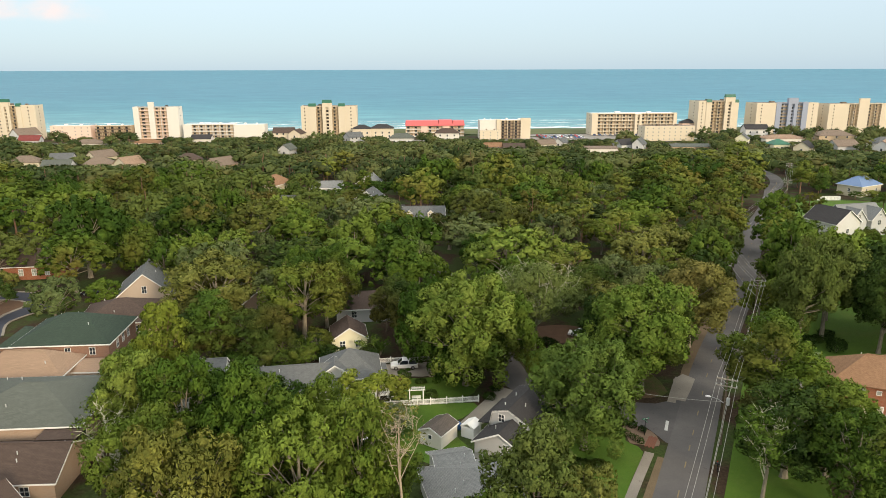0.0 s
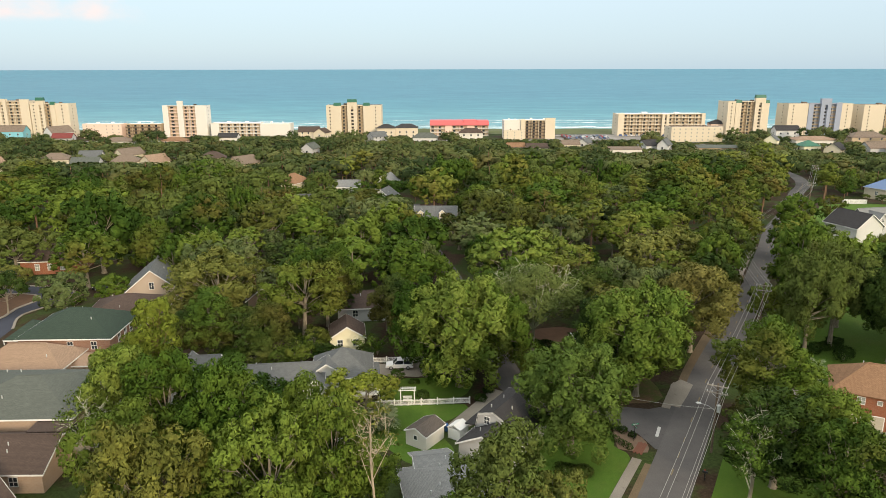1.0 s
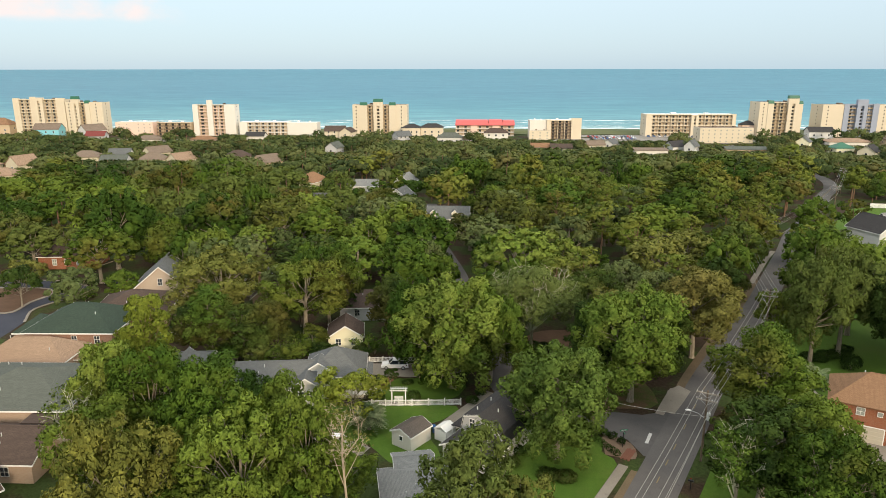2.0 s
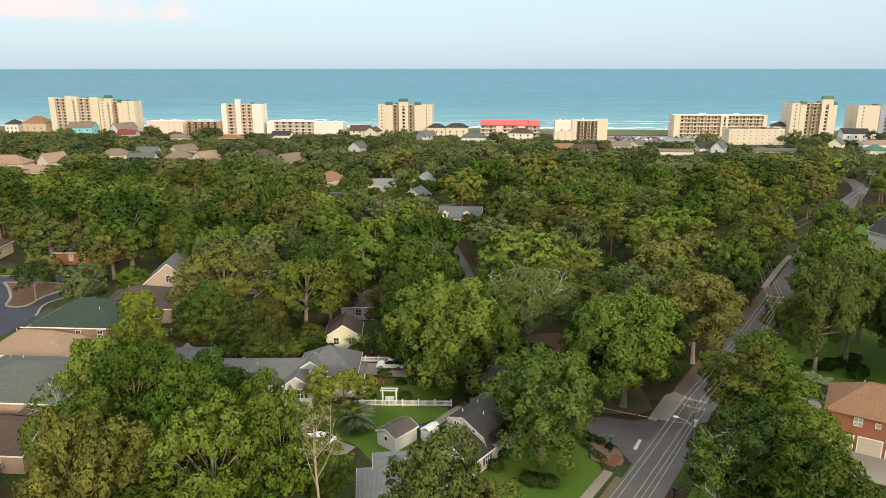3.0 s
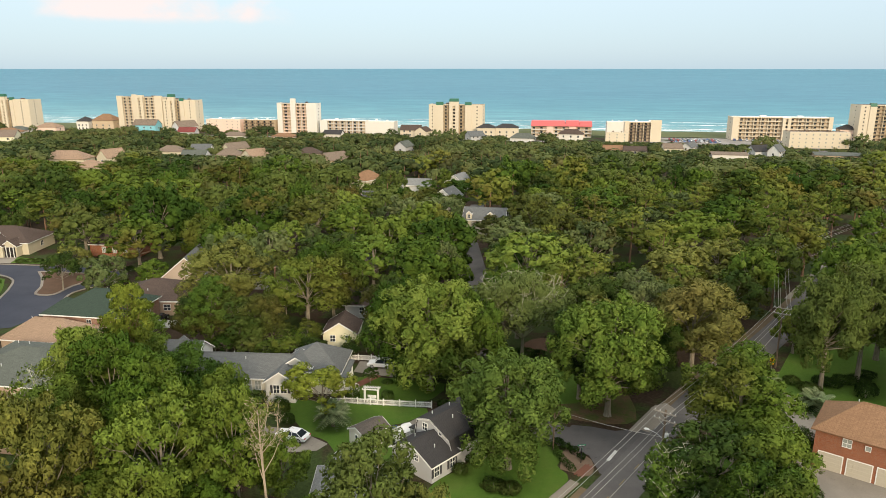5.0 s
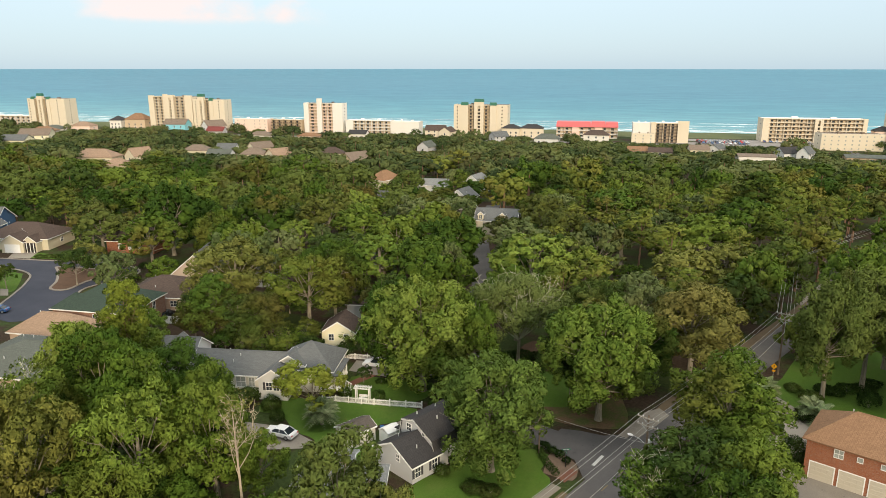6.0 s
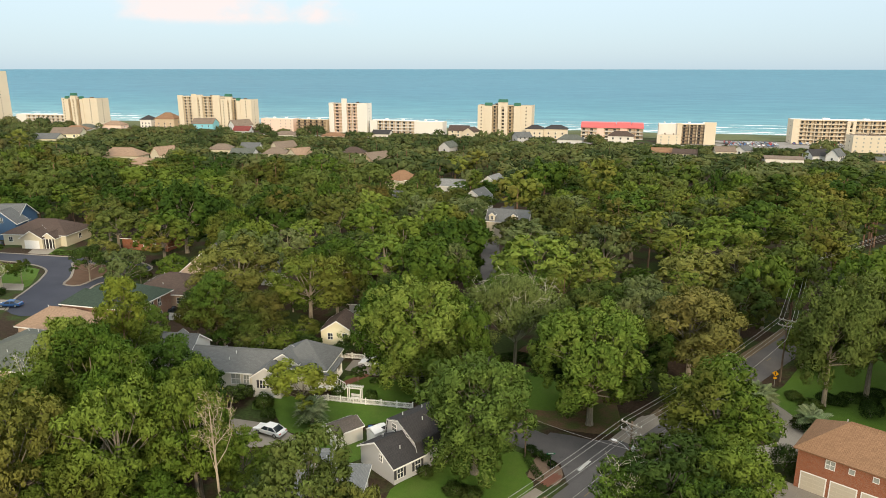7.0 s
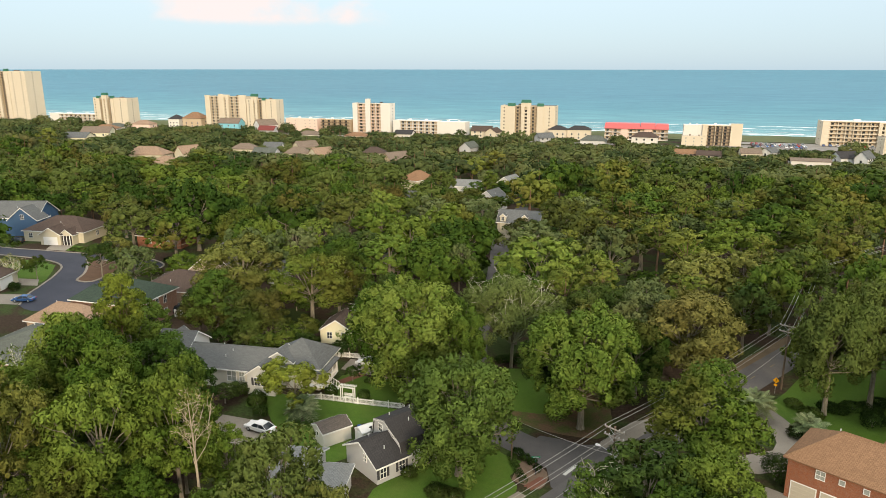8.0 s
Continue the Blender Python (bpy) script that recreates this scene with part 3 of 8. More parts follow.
solo("verge", ribbon([(13.5, 50.6), (20, 63.3), (24.9, 73.0), (29.3, 81.8)], 0.55, 0.75, 0.03), M["dirt"], "bare sandy verge with dry grass beside the road", "verge", kind="structure")
solo("verge_2", ribbon([(37.4, 98.2), (40.3, 104.4), (44.2, 112.6), (53.6, 130.4), (66, 153), (74, 168)], 1.2, 0.9, 0.03), M["dirt"], "brown strip of dead leaves beside the road", "verge", kind="structure")
for name, ring, label in ((("lawn_1", [(19.5, 66), (23.3, 75.5), (27.2, 83.2), (25.6, 86.2), (26.6, 89.6), (23.4, 91.0), (18.5, 94.0), (15.4, 90.0), (13.8, 83.2), (10.5, 77.6), (13, 66)], "mown green lawn at the street corner"), ("lawn_2", [(-8.4, 96.6), (5.2, 97.6), (3.4, 93.0), (1.0, 90.4), (4.2, 82.8), (-1.0, 80.2), (-6.0, 85.2), (-9.5, 86.5), (-14, 90.5), (-17.5, 90.5), (-18, 95.2)], "mown green back lawn inside a picket fence"), ("lawn_3", [(-7.2, 98.0), (3.5, 98.8), (6.0, 106.5), (-4.0, 106.5), (-8.8, 105.5)], "green front lawn with a brick path"), ("lawn_4", [(35.4, 75.6), (40.6, 86.0), (51.5, 107.5), (54, 105), (50, 92), (48, 75), (40, 62), (31.5, 66)], "green grass strip beside the road under trees"), ("lawn_5", [(56.2, 115.5), (61.0, 124.5), (70.5, 142.5), (92, 146), (94, 118), (80, 108), (66, 104), (61.6, 108)], "wide shaded lawn under tall trees"))
    + (("lawn_6", [(13.4, 117), (16, 108), (21, 103.5), (27, 104), (30, 112), (22, 118.5)], "thin patchy lawn under an old oak"), ("lawn_7", [(102, 186), (114, 200), (150, 212), (176, 205), (172, 176), (120, 168)], "green lawns between white houses"), ("lawn_8", [(112, 226), (128, 246), (142, 266), (170, 262), (160, 230)], "green roadside field"))):
    solo(name, patch(ring, 0.015), M["grass"], label, "lawn", kind="structure")
solo("verge_3", patch([(19.5, 116.5), (21, 119), (28, 118.5), (34, 113), (36.2, 101), (30, 98.8), (23.5, 100.2), (20.5, 103), (27.5, 104.5), (29.5, 111.5), (25, 116)], 0.02), M["rough"], "thin grass and leaf-strewn soil under big oaks", "verge", kind="structure")
solo("verge_4", patch([(16, 122.5), (21, 121.4), (26, 121.6), (31, 124), (30, 128), (24.5, 131), (18, 129)], 0.022), M["mulch"], "rust-brown pine straw under the oaks", "verge", kind="structure")
solo("driveway_1", patch([(12.0, 101.6), (9.6, 103.2), (6.0, 97.0), (2.6, 91.0), (4.6, 89.4), (8.0, 93.0)], 0.03, smooth=1), M["concrete"], "stained concrete driveway beside the cottage", "driveway", kind="structure")
solo("driveway_2", patch([(10.0, 113.2), (10.4, 117.0), (-4, 112.6), (-10.6, 112.0), (-10.2, 107.6), (-3, 107.0), (5, 109.6)], 0.03, smooth=1), M["concrete"], "pale concrete driveway beside a white fence", "driveway", kind="structure")
solo("driveway_3", patch([(-19.0, 87.0), (-14.2, 87.2), (-9.5, 86.4), (-5.6, 84.6), (-6.4, 82.6), (-11.0, 81.0), (-14.0, 79.0), (-18.5, 82.5)], 0.03, smooth=1), M["concrete"], "pale concrete driveway with a parked car", "driveway", kind="structure")
solo("driveway_4", patch([(52.6, 117.2), (55.6, 121.6), (58.4, 117.2), (61.2, 112.4), (62.2, 106.0), (60.0, 100.6), (56.8, 98.6), (54.4, 97.6), (53.2, 101.4), (57.6, 104.6), (58.0, 109.4), (55.2, 113.4)], 0.03, smooth=2), M["concrete"], "curving concrete driveway to the brick house", "driveway", kind="structure")
solo("driveway_5", patch([(56.0, 95.0), (70, 89), (68, 82), (52, 88)], 0.032, smooth=1), M["concrete"], "concrete forecourt before garage doors", "driveway", kind="structure")
solo("driveway_6", patch([(36.2, 98.4), (37.8, 97.6), (40.2, 101.8), (42.2, 105.6), (40.8, 107.6), (38.6, 105.6)], 0.058, smooth=1), M["concrete"], "pale paved walk joining the road", "pavement", kind="structure")
solo("mulch_bed", patch([(26.0, 85.4), (29.8, 84.6), (29.9, 88.6), (26.4, 90.6)], 0.06), M["bed"], "sandy gravel corner bed with shrubs", "flower bed", kind="structure")
solo("brick_path", patch([(-8.6, 103.0), (-6.6, 107.2), (-5.0, 107.0), (-7.2, 102.4)], 0.04, smooth=1), M["brickpath"], "red brick garden path", "path", kind="structure")
# the cul-de-sac with its planted island
solo("court_road", patch([(-200, 158), (-150, 148.4), (-128, 149.6), (-112, 151.4), (-98, 153.6), (-86, 150.0), (-84.5, 143), (-88, 134), (-84.8, 126), (-84, 112), (-92, 112.5), (-97, 119), (-99.5, 124), (-104.5, 133), (-111, 140.2), (-124, 142.6), (-150, 140.4), (-200, 146)], 0.04), M["court"], "dark bluish asphalt court with pale kerbs", "road", kind="structure")
solo("traffic_island", patch([(-108.5, 146.4), (-96, 147.6), (-90.5, 144.5), (-91.6, 138.0), (-91.2, 131.6), (-95.4, 131.0), (-98.4, 136.0), (-104.0, 142.4)], 0.16), M["mulch"], "mulched island in the court", "traffic island", kind="structure")
for name, ring in (("kerb_1", [(-108.5, 146.4), (-96, 147.6), (-90.5, 144.5), (-91.6, 138.0), (-91.2, 131.6), (-95.4, 131.0), (-98.4, 136.0), (-104.0, 142.4)]), ):
    solo(name, ribbon([*ring, ring[0]], 0.3, 0.3, 0.19, 0.16, 3), M["concrete"], "pale concrete kerb round the island", "kerb", kind="structure")
solo("kerb_2", ribbon([(-200, 158), (-150, 148.4), (-128, 149.6), (-112, 151.4), (-98, 153.6), (-86, 150.0), (-84.5, 143), (-88, 134), (-84.8, 126)], 0.35, 0.15, 0.15, 0.14, 4), M["concrete"], "pale concrete kerb along the court", "kerb", kind="structure")
solo("kerb_3", ribbon([(-92, 112.5), (-97, 119), (-99.5, 124), (-104.5, 133), (-111, 140.2), (-124, 142.6), (-150, 140.4)], 0.35, 0.15, 0.15, 0.14, 4), M["concrete"], "pale concrete kerb along the court", "kerb", kind="structure")
solo("lawn_9", patch([(-112, 139.4), (-106, 132.5), (-102.5, 126.5), (-110, 125.0), (-122, 131), (-124, 140.6)], 0.02), M["grass"], "bright green front lawn on the court", "lawn", kind="structure")
solo("lawn_10", patch([(-128, 151.4), (-113, 153.0), (-108, 157.5), (-116, 157.5), (-122, 157), (-131, 157)], 0.02), M["grass"], "bright green front lawn on the court", "lawn", kind="structure")
solo("driveway_7", patch([(-100.8, 124.5), (-112, 121.5), (-116, 126), (-105, 128.5)], 0.03, smooth=1), M["concrete"], "pale concrete driveway on the court", "driveway", kind="structure")
solo("driveway_8", patch([(-122, 151.4), (-128.5, 150.6), (-133, 157.5), (-126, 159)], 0.03, smooth=1), M["concrete"], "pale concrete driveway on the court", "driveway", kind="structure")
solo("driveway_9", patch([(-97.5, 118.5), (-93, 112.8), (-110, 108.5), (-113, 114.5)], 0.03, smooth=1), M["concrete"], "pale concrete driveway on the court", "driveway", kind="structure")
# car park between the sea-front blocks
solo("car_park", patch([(52, 548), (52, 590), (70, 590), (150, 596), (190, 590), (190, 560), (110, 540)], 0.06, smooth=1), M["lot"], "pale open car park behind the dunes", "car park", kind="structure")
solo("road_3", ribbon([(-1000, 478), (-500, 510), (-300, 522), (-60, 536), (60, 543), (180, 550), (420, 565), (900, 600)], 4.0, 4.0, 0.06, 0, 8), M["lot"], "pale beach-front road", "road", kind="structure")


# ---- buildings ----
def lattice(xs, zs, full):
    """A frame with its bars in one piece: the full cells of a grid, with thickness."""
    g, n = Geo(), len(xs)
    for y in (-0.07, 0.02):
        g.v += [(x, y, z) for z in zs for x in xs]
    back = n * len(zs)
    for k in range(len(zs) - 1):
        for i in range(n - 1):
            if full(i, k):
                p, q, r, s = k * n + i, k * n + i + 1, (k + 1) * n + i + 1, (k + 1) * n + i
                g.f += [(p, q, r, s), (s + back, r + back, q + back, p + back)]
                for there, (u, v) in (((i, k - 1), (p, q)), ((i + 1, k), (q, r)), ((i, k + 1), (r, s)), ((i - 1, k), (s, p))):
                    if not full(*there):
                        g.f.append((v, u, u + back, v + back))
    return g


def window_meshes(w, h, bars=True, glass="glass", store={}):
    """A casing and a pane, shared between windows of one size."""
    key = (round(w, 2), round(h, 2), bars, glass)
    if key not in store:
        t = 0.065
        xs = [-w / 2 - t, -w / 2, -0.025, 0.025, w / 2, w / 2 + t] if bars else [-w / 2 - t, -w / 2, w / 2, w / 2 + t]
        zs = [-h / 2 - t, -h / 2, -0.03, 0.03, h / 2, h / 2 + t] if bars else [-h / 2 - t, -h / 2, h / 2, h / 2 + t]
        n = len(xs) - 1
        g = lattice(xs, zs, lambda i, k: 0 <= i < n and 0 <= k < n and not (i % 2 and k % 2))
        store[key] = (g.mesh("window", M["trim"]), Geo().box(-w / 2, w / 2, -0.025, 0.005, -h / 2, h / 2).mesh("pane", M[glass]))
    return store[key]


SIDES = {"f": (0, (0, -1)), "r": (90, (1, 0)), "b": (180, (0, 1)), "l": (-90, (-1, 0))}


def on_side(side, w, d, u, z, out=0.0):
    """The pose of something on a wall: u metres along it from its middle, z up."""
    turn, (nx, ny) = SIDES[side]
    off = (d if side in "fb" else w) / 2 + out
    return pose(nx * off, ny * off, 0) @ pose(0, 0, z, 0, 0, turn) @ pose(u, 0, 0)


def add_windows(parent, w, d, rows):
    for side, u, z, ww, wh in rows:
        casing, pane = window_meshes(ww, wh, wh > 0.7 and parent.parent.matrix_basis.translation.y < 300, "curtain" if parent.data.materials[0] in (M["pale_siding"], M["brick_red"]) else "glass")
        ob = part("window", casing, None, parent, "", on_side(side, w, d, u, z, 0.012))
        part("pane", pane, None, ob)


def roof_geo(w, d, h, rise, kind, over):
    """Thick roof slopes. gable: ridge along x; hip: sloped at the ends too."""
    a, b, t, out = w / 2 + over, d / 2 + over, 0.16, []
    low, top = h - rise / (d / 2) * over, h + rise
    if kind == "gable":
        rings = [[(-a, s * b, low), (a, s * b, low), (a, 0, top), (-a, 0, top)] for s in (-1, 1)]
    else:
        r = max(0.03, a - b)
        rings = [[(-a, s * b, low), (a, s * b, low), (r, 0, top), (-r, 0, top)] for s in (-1, 1)] + [[(s * a, -b, low), (s * a, b, low), (s * r, 0, top)] for s in (-1, 1)]
    return [Geo().solid(ring, [(x, y, z + t) for x, y, z in ring]) for ring in rings]


def wall_geo(w, d, h, rise, kind, t=0.2):
    """Four walls with real thickness, gables closed up to the roof."""
    g = Geo()
    a, b = w / 2, d / 2
    g.box(-a, a, -b, -b + t, 0, h).box(-a, a, b - t, b, 0, h)
    for s in (-1, 1):
        x0, x1 = (s * a, s * (a - t))
        g.box(x0, x1, -b + t, b - t, 0, h)
        if kind == "gable":
            g.solid([(min(x0, x1), -b, h), (min(x0, x1), b, h), (min(x0, x1), 0, h + rise)], [(max(x0, x1), -b, h), (max(x0, x1), b, h), (max(x0, x1), 0, h + rise)])
    return g


def block(parent, m, w, d, h, rise, kind, wall, roof, windows=(), over=0.45, vents=0, seed=0, boards=True):
    """One wing of a house: walls, roof, eaves boards, windows."""
    body = part("wall", wall_geo(w, d, h, rise, kind), wall, parent, "", m)
    slopes = [part("roof_slope", g, roof, parent, "", m) for g in roof_geo(w, d, h, rise, kind, over)]
    lid = slopes[0]
    low = h - rise / (d / 2) * over
    a, b = w / 2 + over, d / 2 + over
    if boards:
        for s in (-1, 1):
            part("fascia", Geo().box(-a, a, s * b, s * (b + 0.035), low - 0.06, low + 0.15), M["trim"], parent, "white eaves board", m)
            if kind == "hip":
                part("fascia", Geo().box(s * a, s * (a + 0.035), -b, b, low - 0.06, low + 0.15), M["trim"], parent, "white eaves board", m)
            elif kind == "gable":
                for q in (-1, 1):
                    g = Geo().solid([(s * a, q * b, low - 0.05), (s * (a + 0.035), q * b, low - 0.05), (s * (a + 0.035), 0, h + rise - 0.05), (s * a, 0, h + rise - 0.05)],
                                    [(s * a, q * b, low + 0.17), (s * (a + 0.035), q * b, low + 0.17), (s * (a + 0.035), 0, h + rise + 0.17), (s * a, 0, h + rise + 0.17)])
                    part("bargeboard", g, M["trim"], parent, "white gable board", m)
    if kind in ("gable", "hip"):
        r = a if kind == "gable" else max(0.02, a - b)
        ridge = Geo().solid([(-r, -0.16, h + rise + 0.13), (r, -0.16, h + rise + 0.13), (r, 0.16, h + rise + 0.13), (-r, 0.16, h + rise + 0.13)],
                            [(-r, -0.03, h + rise + 0.20), (r, -0.03, h + rise + 0.20), (r, 0.03, h + rise + 0.20), (-r, 0.03, h + rise + 0.20)])
        part("ridge_cap", ridge, roof, lid)
    rng = random.Random(seed)
    for _ in range(vents):
        x, y = rng.uniform(-0.35, 0.35) * w, rng.uniform(0.12, 0.3) * d * rng.choice((-1, 1))
        z = h + rise * (1 - abs(y) / (d / 2)) + 0.1
        part("vent_pipe", Geo().tube([(x, y, z), (x, y, z + 0.5)], [0.07, 0.07], 7), M["tank"], lid)
    add_windows(body, w, d, windows)
    return body


def door_on(parent, w, d, side, u, z0, dw, dh, mat, name="door"):
    g = Geo().box(-dw / 2, dw / 2, -0.04, 0.02, 0, dh)
    ob = part(name, g, mat, parent, "", on_side(side, w, d, u, z0, 0.01))
    n, k = max(1, round(dh / 0.55)), max(1, round(dw / 0.7))
    xs = [v for i in range(k + 1) for v in (-dw / 2 + dw * i / k - 0.05, -dw / 2 + dw * i / k + 0.05)][1:-1]
    zs = [v for i in range(n + 1) for v in (dh * i / n - 0.05, dh * i / n + 0.05)][1:-1]
    xs, zs = [-dw / 2 + 0.001, *xs, dw / 2 - 0.001], [0.001, *zs, dh - 0.001]
    part("panel_frame", lattice(xs, zs, lambda i, q: 0 <= i < len(xs) - 1 and 0 <= q < len(zs) - 1 and not (i % 2 and q % 2)), mat, ob)
    c = Geo().box(-dw / 2 - 0.12, -dw / 2, -0.06, 0.02, 0, dh + 0.12).box(dw / 2, dw / 2 + 0.12, -0.06, 0.02, 0, dh + 0.12).box(-dw / 2, dw / 2, -0.06, 0.02, dh, dh + 0.12)
    part("casing", c, M["trim"], ob)
    return ob


def shutters(parent, w, d, side, u, z, ww, wh):
    for s in (-1, 1):
        part("shutter", Geo().box(-0.18, 0.18, -0.05, 0.0, -wh / 2, wh / 2), M["shutter"], parent, "dark shutter", on_side(side, w, d, u + s * (ww / 2 + 0.28), z, 0.01))


def chimney(parent, x, y, z0, z1, mat):
    g = Geo().box(x - 0.35, x + 0.35, y - 0.3, y + 0.3, z0, z1).box(x - 0.42, x + 0.42, y - 0.37, y + 0.37, z1, z1 + 0.15)
    part("chimney", g, mat, parent)


def house(label, x, y, turn, w, d, h, rise, kind, wall, roof, windows=(), name="house", vents=2, over=0.45, group="", seed=1, boards=True):
    top = thing(name, label, "house", pose(x, y, gz(x, y), 0, 0, turn), group)
    body = block(top, pose(0, 0, 0), w, d, h, rise, kind, wall, roof, windows, over, vents, seed, boards)
    return top, body


def row_of(side, n, span, z, w=0.9, h=1.2):
    return [(side, (i - (n - 1) / 2) * span, z, w, h) for i in range(n)]


# the long cream house with its porch, behind the picket fence
ranch = thing("house", "long cream single-storey house with blue-grey shingle roof and white trim", "house", pose(0, 0, 0))
FACE = 8.0
WR = pose(-24.4, 98.5, 0, 0, 0, 9)
b = block(ranch, WR, 15.0, 7.0, 3.5, 2.3, "gable", M["pale_siding"], M["roof_grey"], [("f", -5.6, 2.1, 1.6, 1.6), ("f", -3.9, 2.1, 0.8, 1.6), ("f", 0.6, 2.1, 1.5, 1.7), ("f", 2.4, 2.1, 0.9, 1.5)], vents=3, seed=4)
b = block(ranch, pose(-14.4, 102.6, 0, 0, 0, 9), 8.8, 8.4, 4.0, 2.9, "hip", M["pale_siding"], M["roof_grey"], [("f", 1.8, 2.7, 1.0, 1.6), ("r", -2.0, 2.7, 1.0, 1.6), ("r", 1.5, 2.7, 1.0, 1.6)], seed=5)
door_on(b, 8.8, 8.4, "r", -0.2, 1.2, 1.0, 2.1, M["trim"])
b = block(ranch, pose(-17.6, 96.6, 0, 0, 0, 99), 4.4, 4.6, 3.5, 1.6, "gable", M["white_siding"], M["roof_grey"], [("l", -0.6, 2.3, 0.9, 1.3), ("l", 0.55, 2.3, 0.9, 1.3), ("f", 0.4, 2.3, 0.9, 1.3)], over=0.35, seed=6)
shutters(b, 4.4, 4.6, "l", 0.0, 2.3, 2.2, 1.3)
b = block(ranch, pose(-16.4, 99.6, 0, 0, 0, 99), 3.2, 4.6, 4.6, 1.5, "gable", M["white_siding"], M["roof_grey"], over=0.35, seed=7)
b = block(ranch, pose(-36.2, 98.9, 0, 0, 0, 9), 6.2, 7.4, 4.3, 2.5, "gable", M["white_siding"], M["roof_grey"], [("f", -1.4, 2.2, 1.0, 1.4), ("f", 1.4, 2.2, 1.0, 1.4)], over=0.3, seed=8)
b = block(ranch, pose(-38.2, 98.6, 0, 0, 0, 99), 8.2, 4.0, 4.0, 1.8, "gable", M["white_siding"], M["roof_grey"], [("l", 0.0, 2.6, 1.0, 1.4)], over=0.3, seed=8)
PORCH = pose(-10.0, 101.6, 0, 0, 0, 9)
part("porch_floor", Geo().box(-1.5, 1.3, -3.4, 3.2, 0.9, 1.1), M["trim"], ranch, "white boarded porch floor", PORCH)
part("porch_roof", Geo().solid([(-1.6, -3.6, 3.7), (1.6, -3.6, 3.25), (1.6, 3.4, 3.25), (-1.6, 3.4, 3.7)], [(-1.6, -3.6, 3.86), (1.6, -3.6, 3.41), (1.6, 3.4, 3.41), (-1.6, 3.4, 3.86)]), M["roof_grey"], ranch, "", PORCH)
for py in (-3.2, -1.1, 1.0, 3.0):
    g = Geo().box(1.05, 1.25, py - 0.1, py + 0.1, 1.1, 3.3).box(1.0, 1.3, py - 0.15, py + 0.15, 1.1, 1.25).box(1.0, 1.3, py - 0.15, py + 0.15, 3.15, 3.3)
    part("porch_post", g, M["trim"], ranch, "white square post", PORCH)
g = Geo()
for py in np.arange(-3.1, 3.1, 0.16):
    if not -2.3 < py < -1.1:
        g.box(1.12, 1.18, py - 0.02, py + 0.02, 1.2, 1.9)
g.box(1.1, 1.2, -3.2, -2.3, 1.9, 1.97).box(1.1, 1.2, -1.1, 3.0, 1.9, 1.97)
part("porch_railing", g, M["trim"], ranch, "white baluster railing", PORCH)
for i in range(6):
    part("step", Geo().box(1.3 + 0.28 * i, 1.58 + 0.28 * i, -2.4, -1.0, 0, 0.92 - 0.17 * i), M["trim"], ranch, "white stair step", PORCH)
for py in (-2.45, -0.95):
    g = Geo().tube([(1.3, py, 1.95), (3.0, py, 0.95)], [0.05, 0.05], 6)
    for i in range(7):
        g.box(1.35 + 0.27 * i, 1.40 + 0.27 * i, py - 0.025, py + 0.025, 0.9 - 0.16 * i, 1.92 - 0.16 * i)
    part("stair_rail", g, M["trim"], ranch, "white stair railing", PORCH)

# the grey cottage at the corner, its low wing and its garage roof in front
cottage = thing("house", "pale grey cottage with charcoal shingle roof and white trim", "house", pose(0, 0, 0))
b = block(cottage, pose(8.75, 82.4, 0, 0, 0, 60), 4.8, 7.1, 2.5, 1.9, "gable", M["grey_siding"], M["roof_dark"], [("l", 0.9, 2.6, 0.6, 0.9), ("f", -1.5, 1.4, 0.9, 1.4), ("f", 1.4, 1.4, 0.9, 1.4)], over=0.35, vents=2, seed=11)
shutters(b, 4.8, 7.1, "f", -1.5, 1.4, 0.9, 1.4)
shutters(b, 4.8, 7.1, "f", 1.4, 1.4, 0.9, 1.4)


def gambrel(parent, m, w, profile, wall, roof):
    """A wing under a roof that breaks into steep and shallow slopes. profile: across the wing, from eave to eave."""
    half, eave = profile[-1][0], profile[0][1]
    g = Geo()
    for s in (-1, 1):
        g.box(-w / 2, w / 2, s * half, s * (half - 0.2), 0, eave)
        x0, x1 = sorted((s * w / 2, s * (w / 2 - 0.2)))
        g.box(x0, x1, -half + 0.2, half - 0.2, 0, eave)
        g.solid([(x0, y, z) for y, z in profile], [(x1, y, z) for y, z in profile])
    body = part("wall", g, wall, parent, "", m)
    for (y0, z0), (y1, z1) in zip(profile, profile[1:]):
        ring = [(-w / 2 - 0.25, y0, z0), (w / 2 + 0.25, y0, z0), (w / 2 + 0.25, y1, z1), (-w / 2 - 0.25, y1, z1)]
        part("roof_slope", Geo().solid([(x, y, z + 0.02) for x, y, z in ring], [(x, y, z + 0.16) for x, y, z in ring]), roof, parent, "", m)
    for s in (-1, 1):
        for (y0, z0), (y1, z1) in zip(profile, profile[1:]):
            x = s * (w / 2 + 0.25)
            part("bargeboard", Geo().solid([(x, y0, z0 - 0.1), (x + 0.03, y0, z0 - 0.1), (x + 0.03, y1, z1 - 0.1), (x, y1, z1 - 0.1)], [(x, y0, z0 + 0.16), (x + 0.03, y0, z0 + 0.16), (x + 0.03, y1, z1 + 0.16), (x, y1, z1 + 0.16)]), M["trim"], parent, "white gable board", m)
    return body


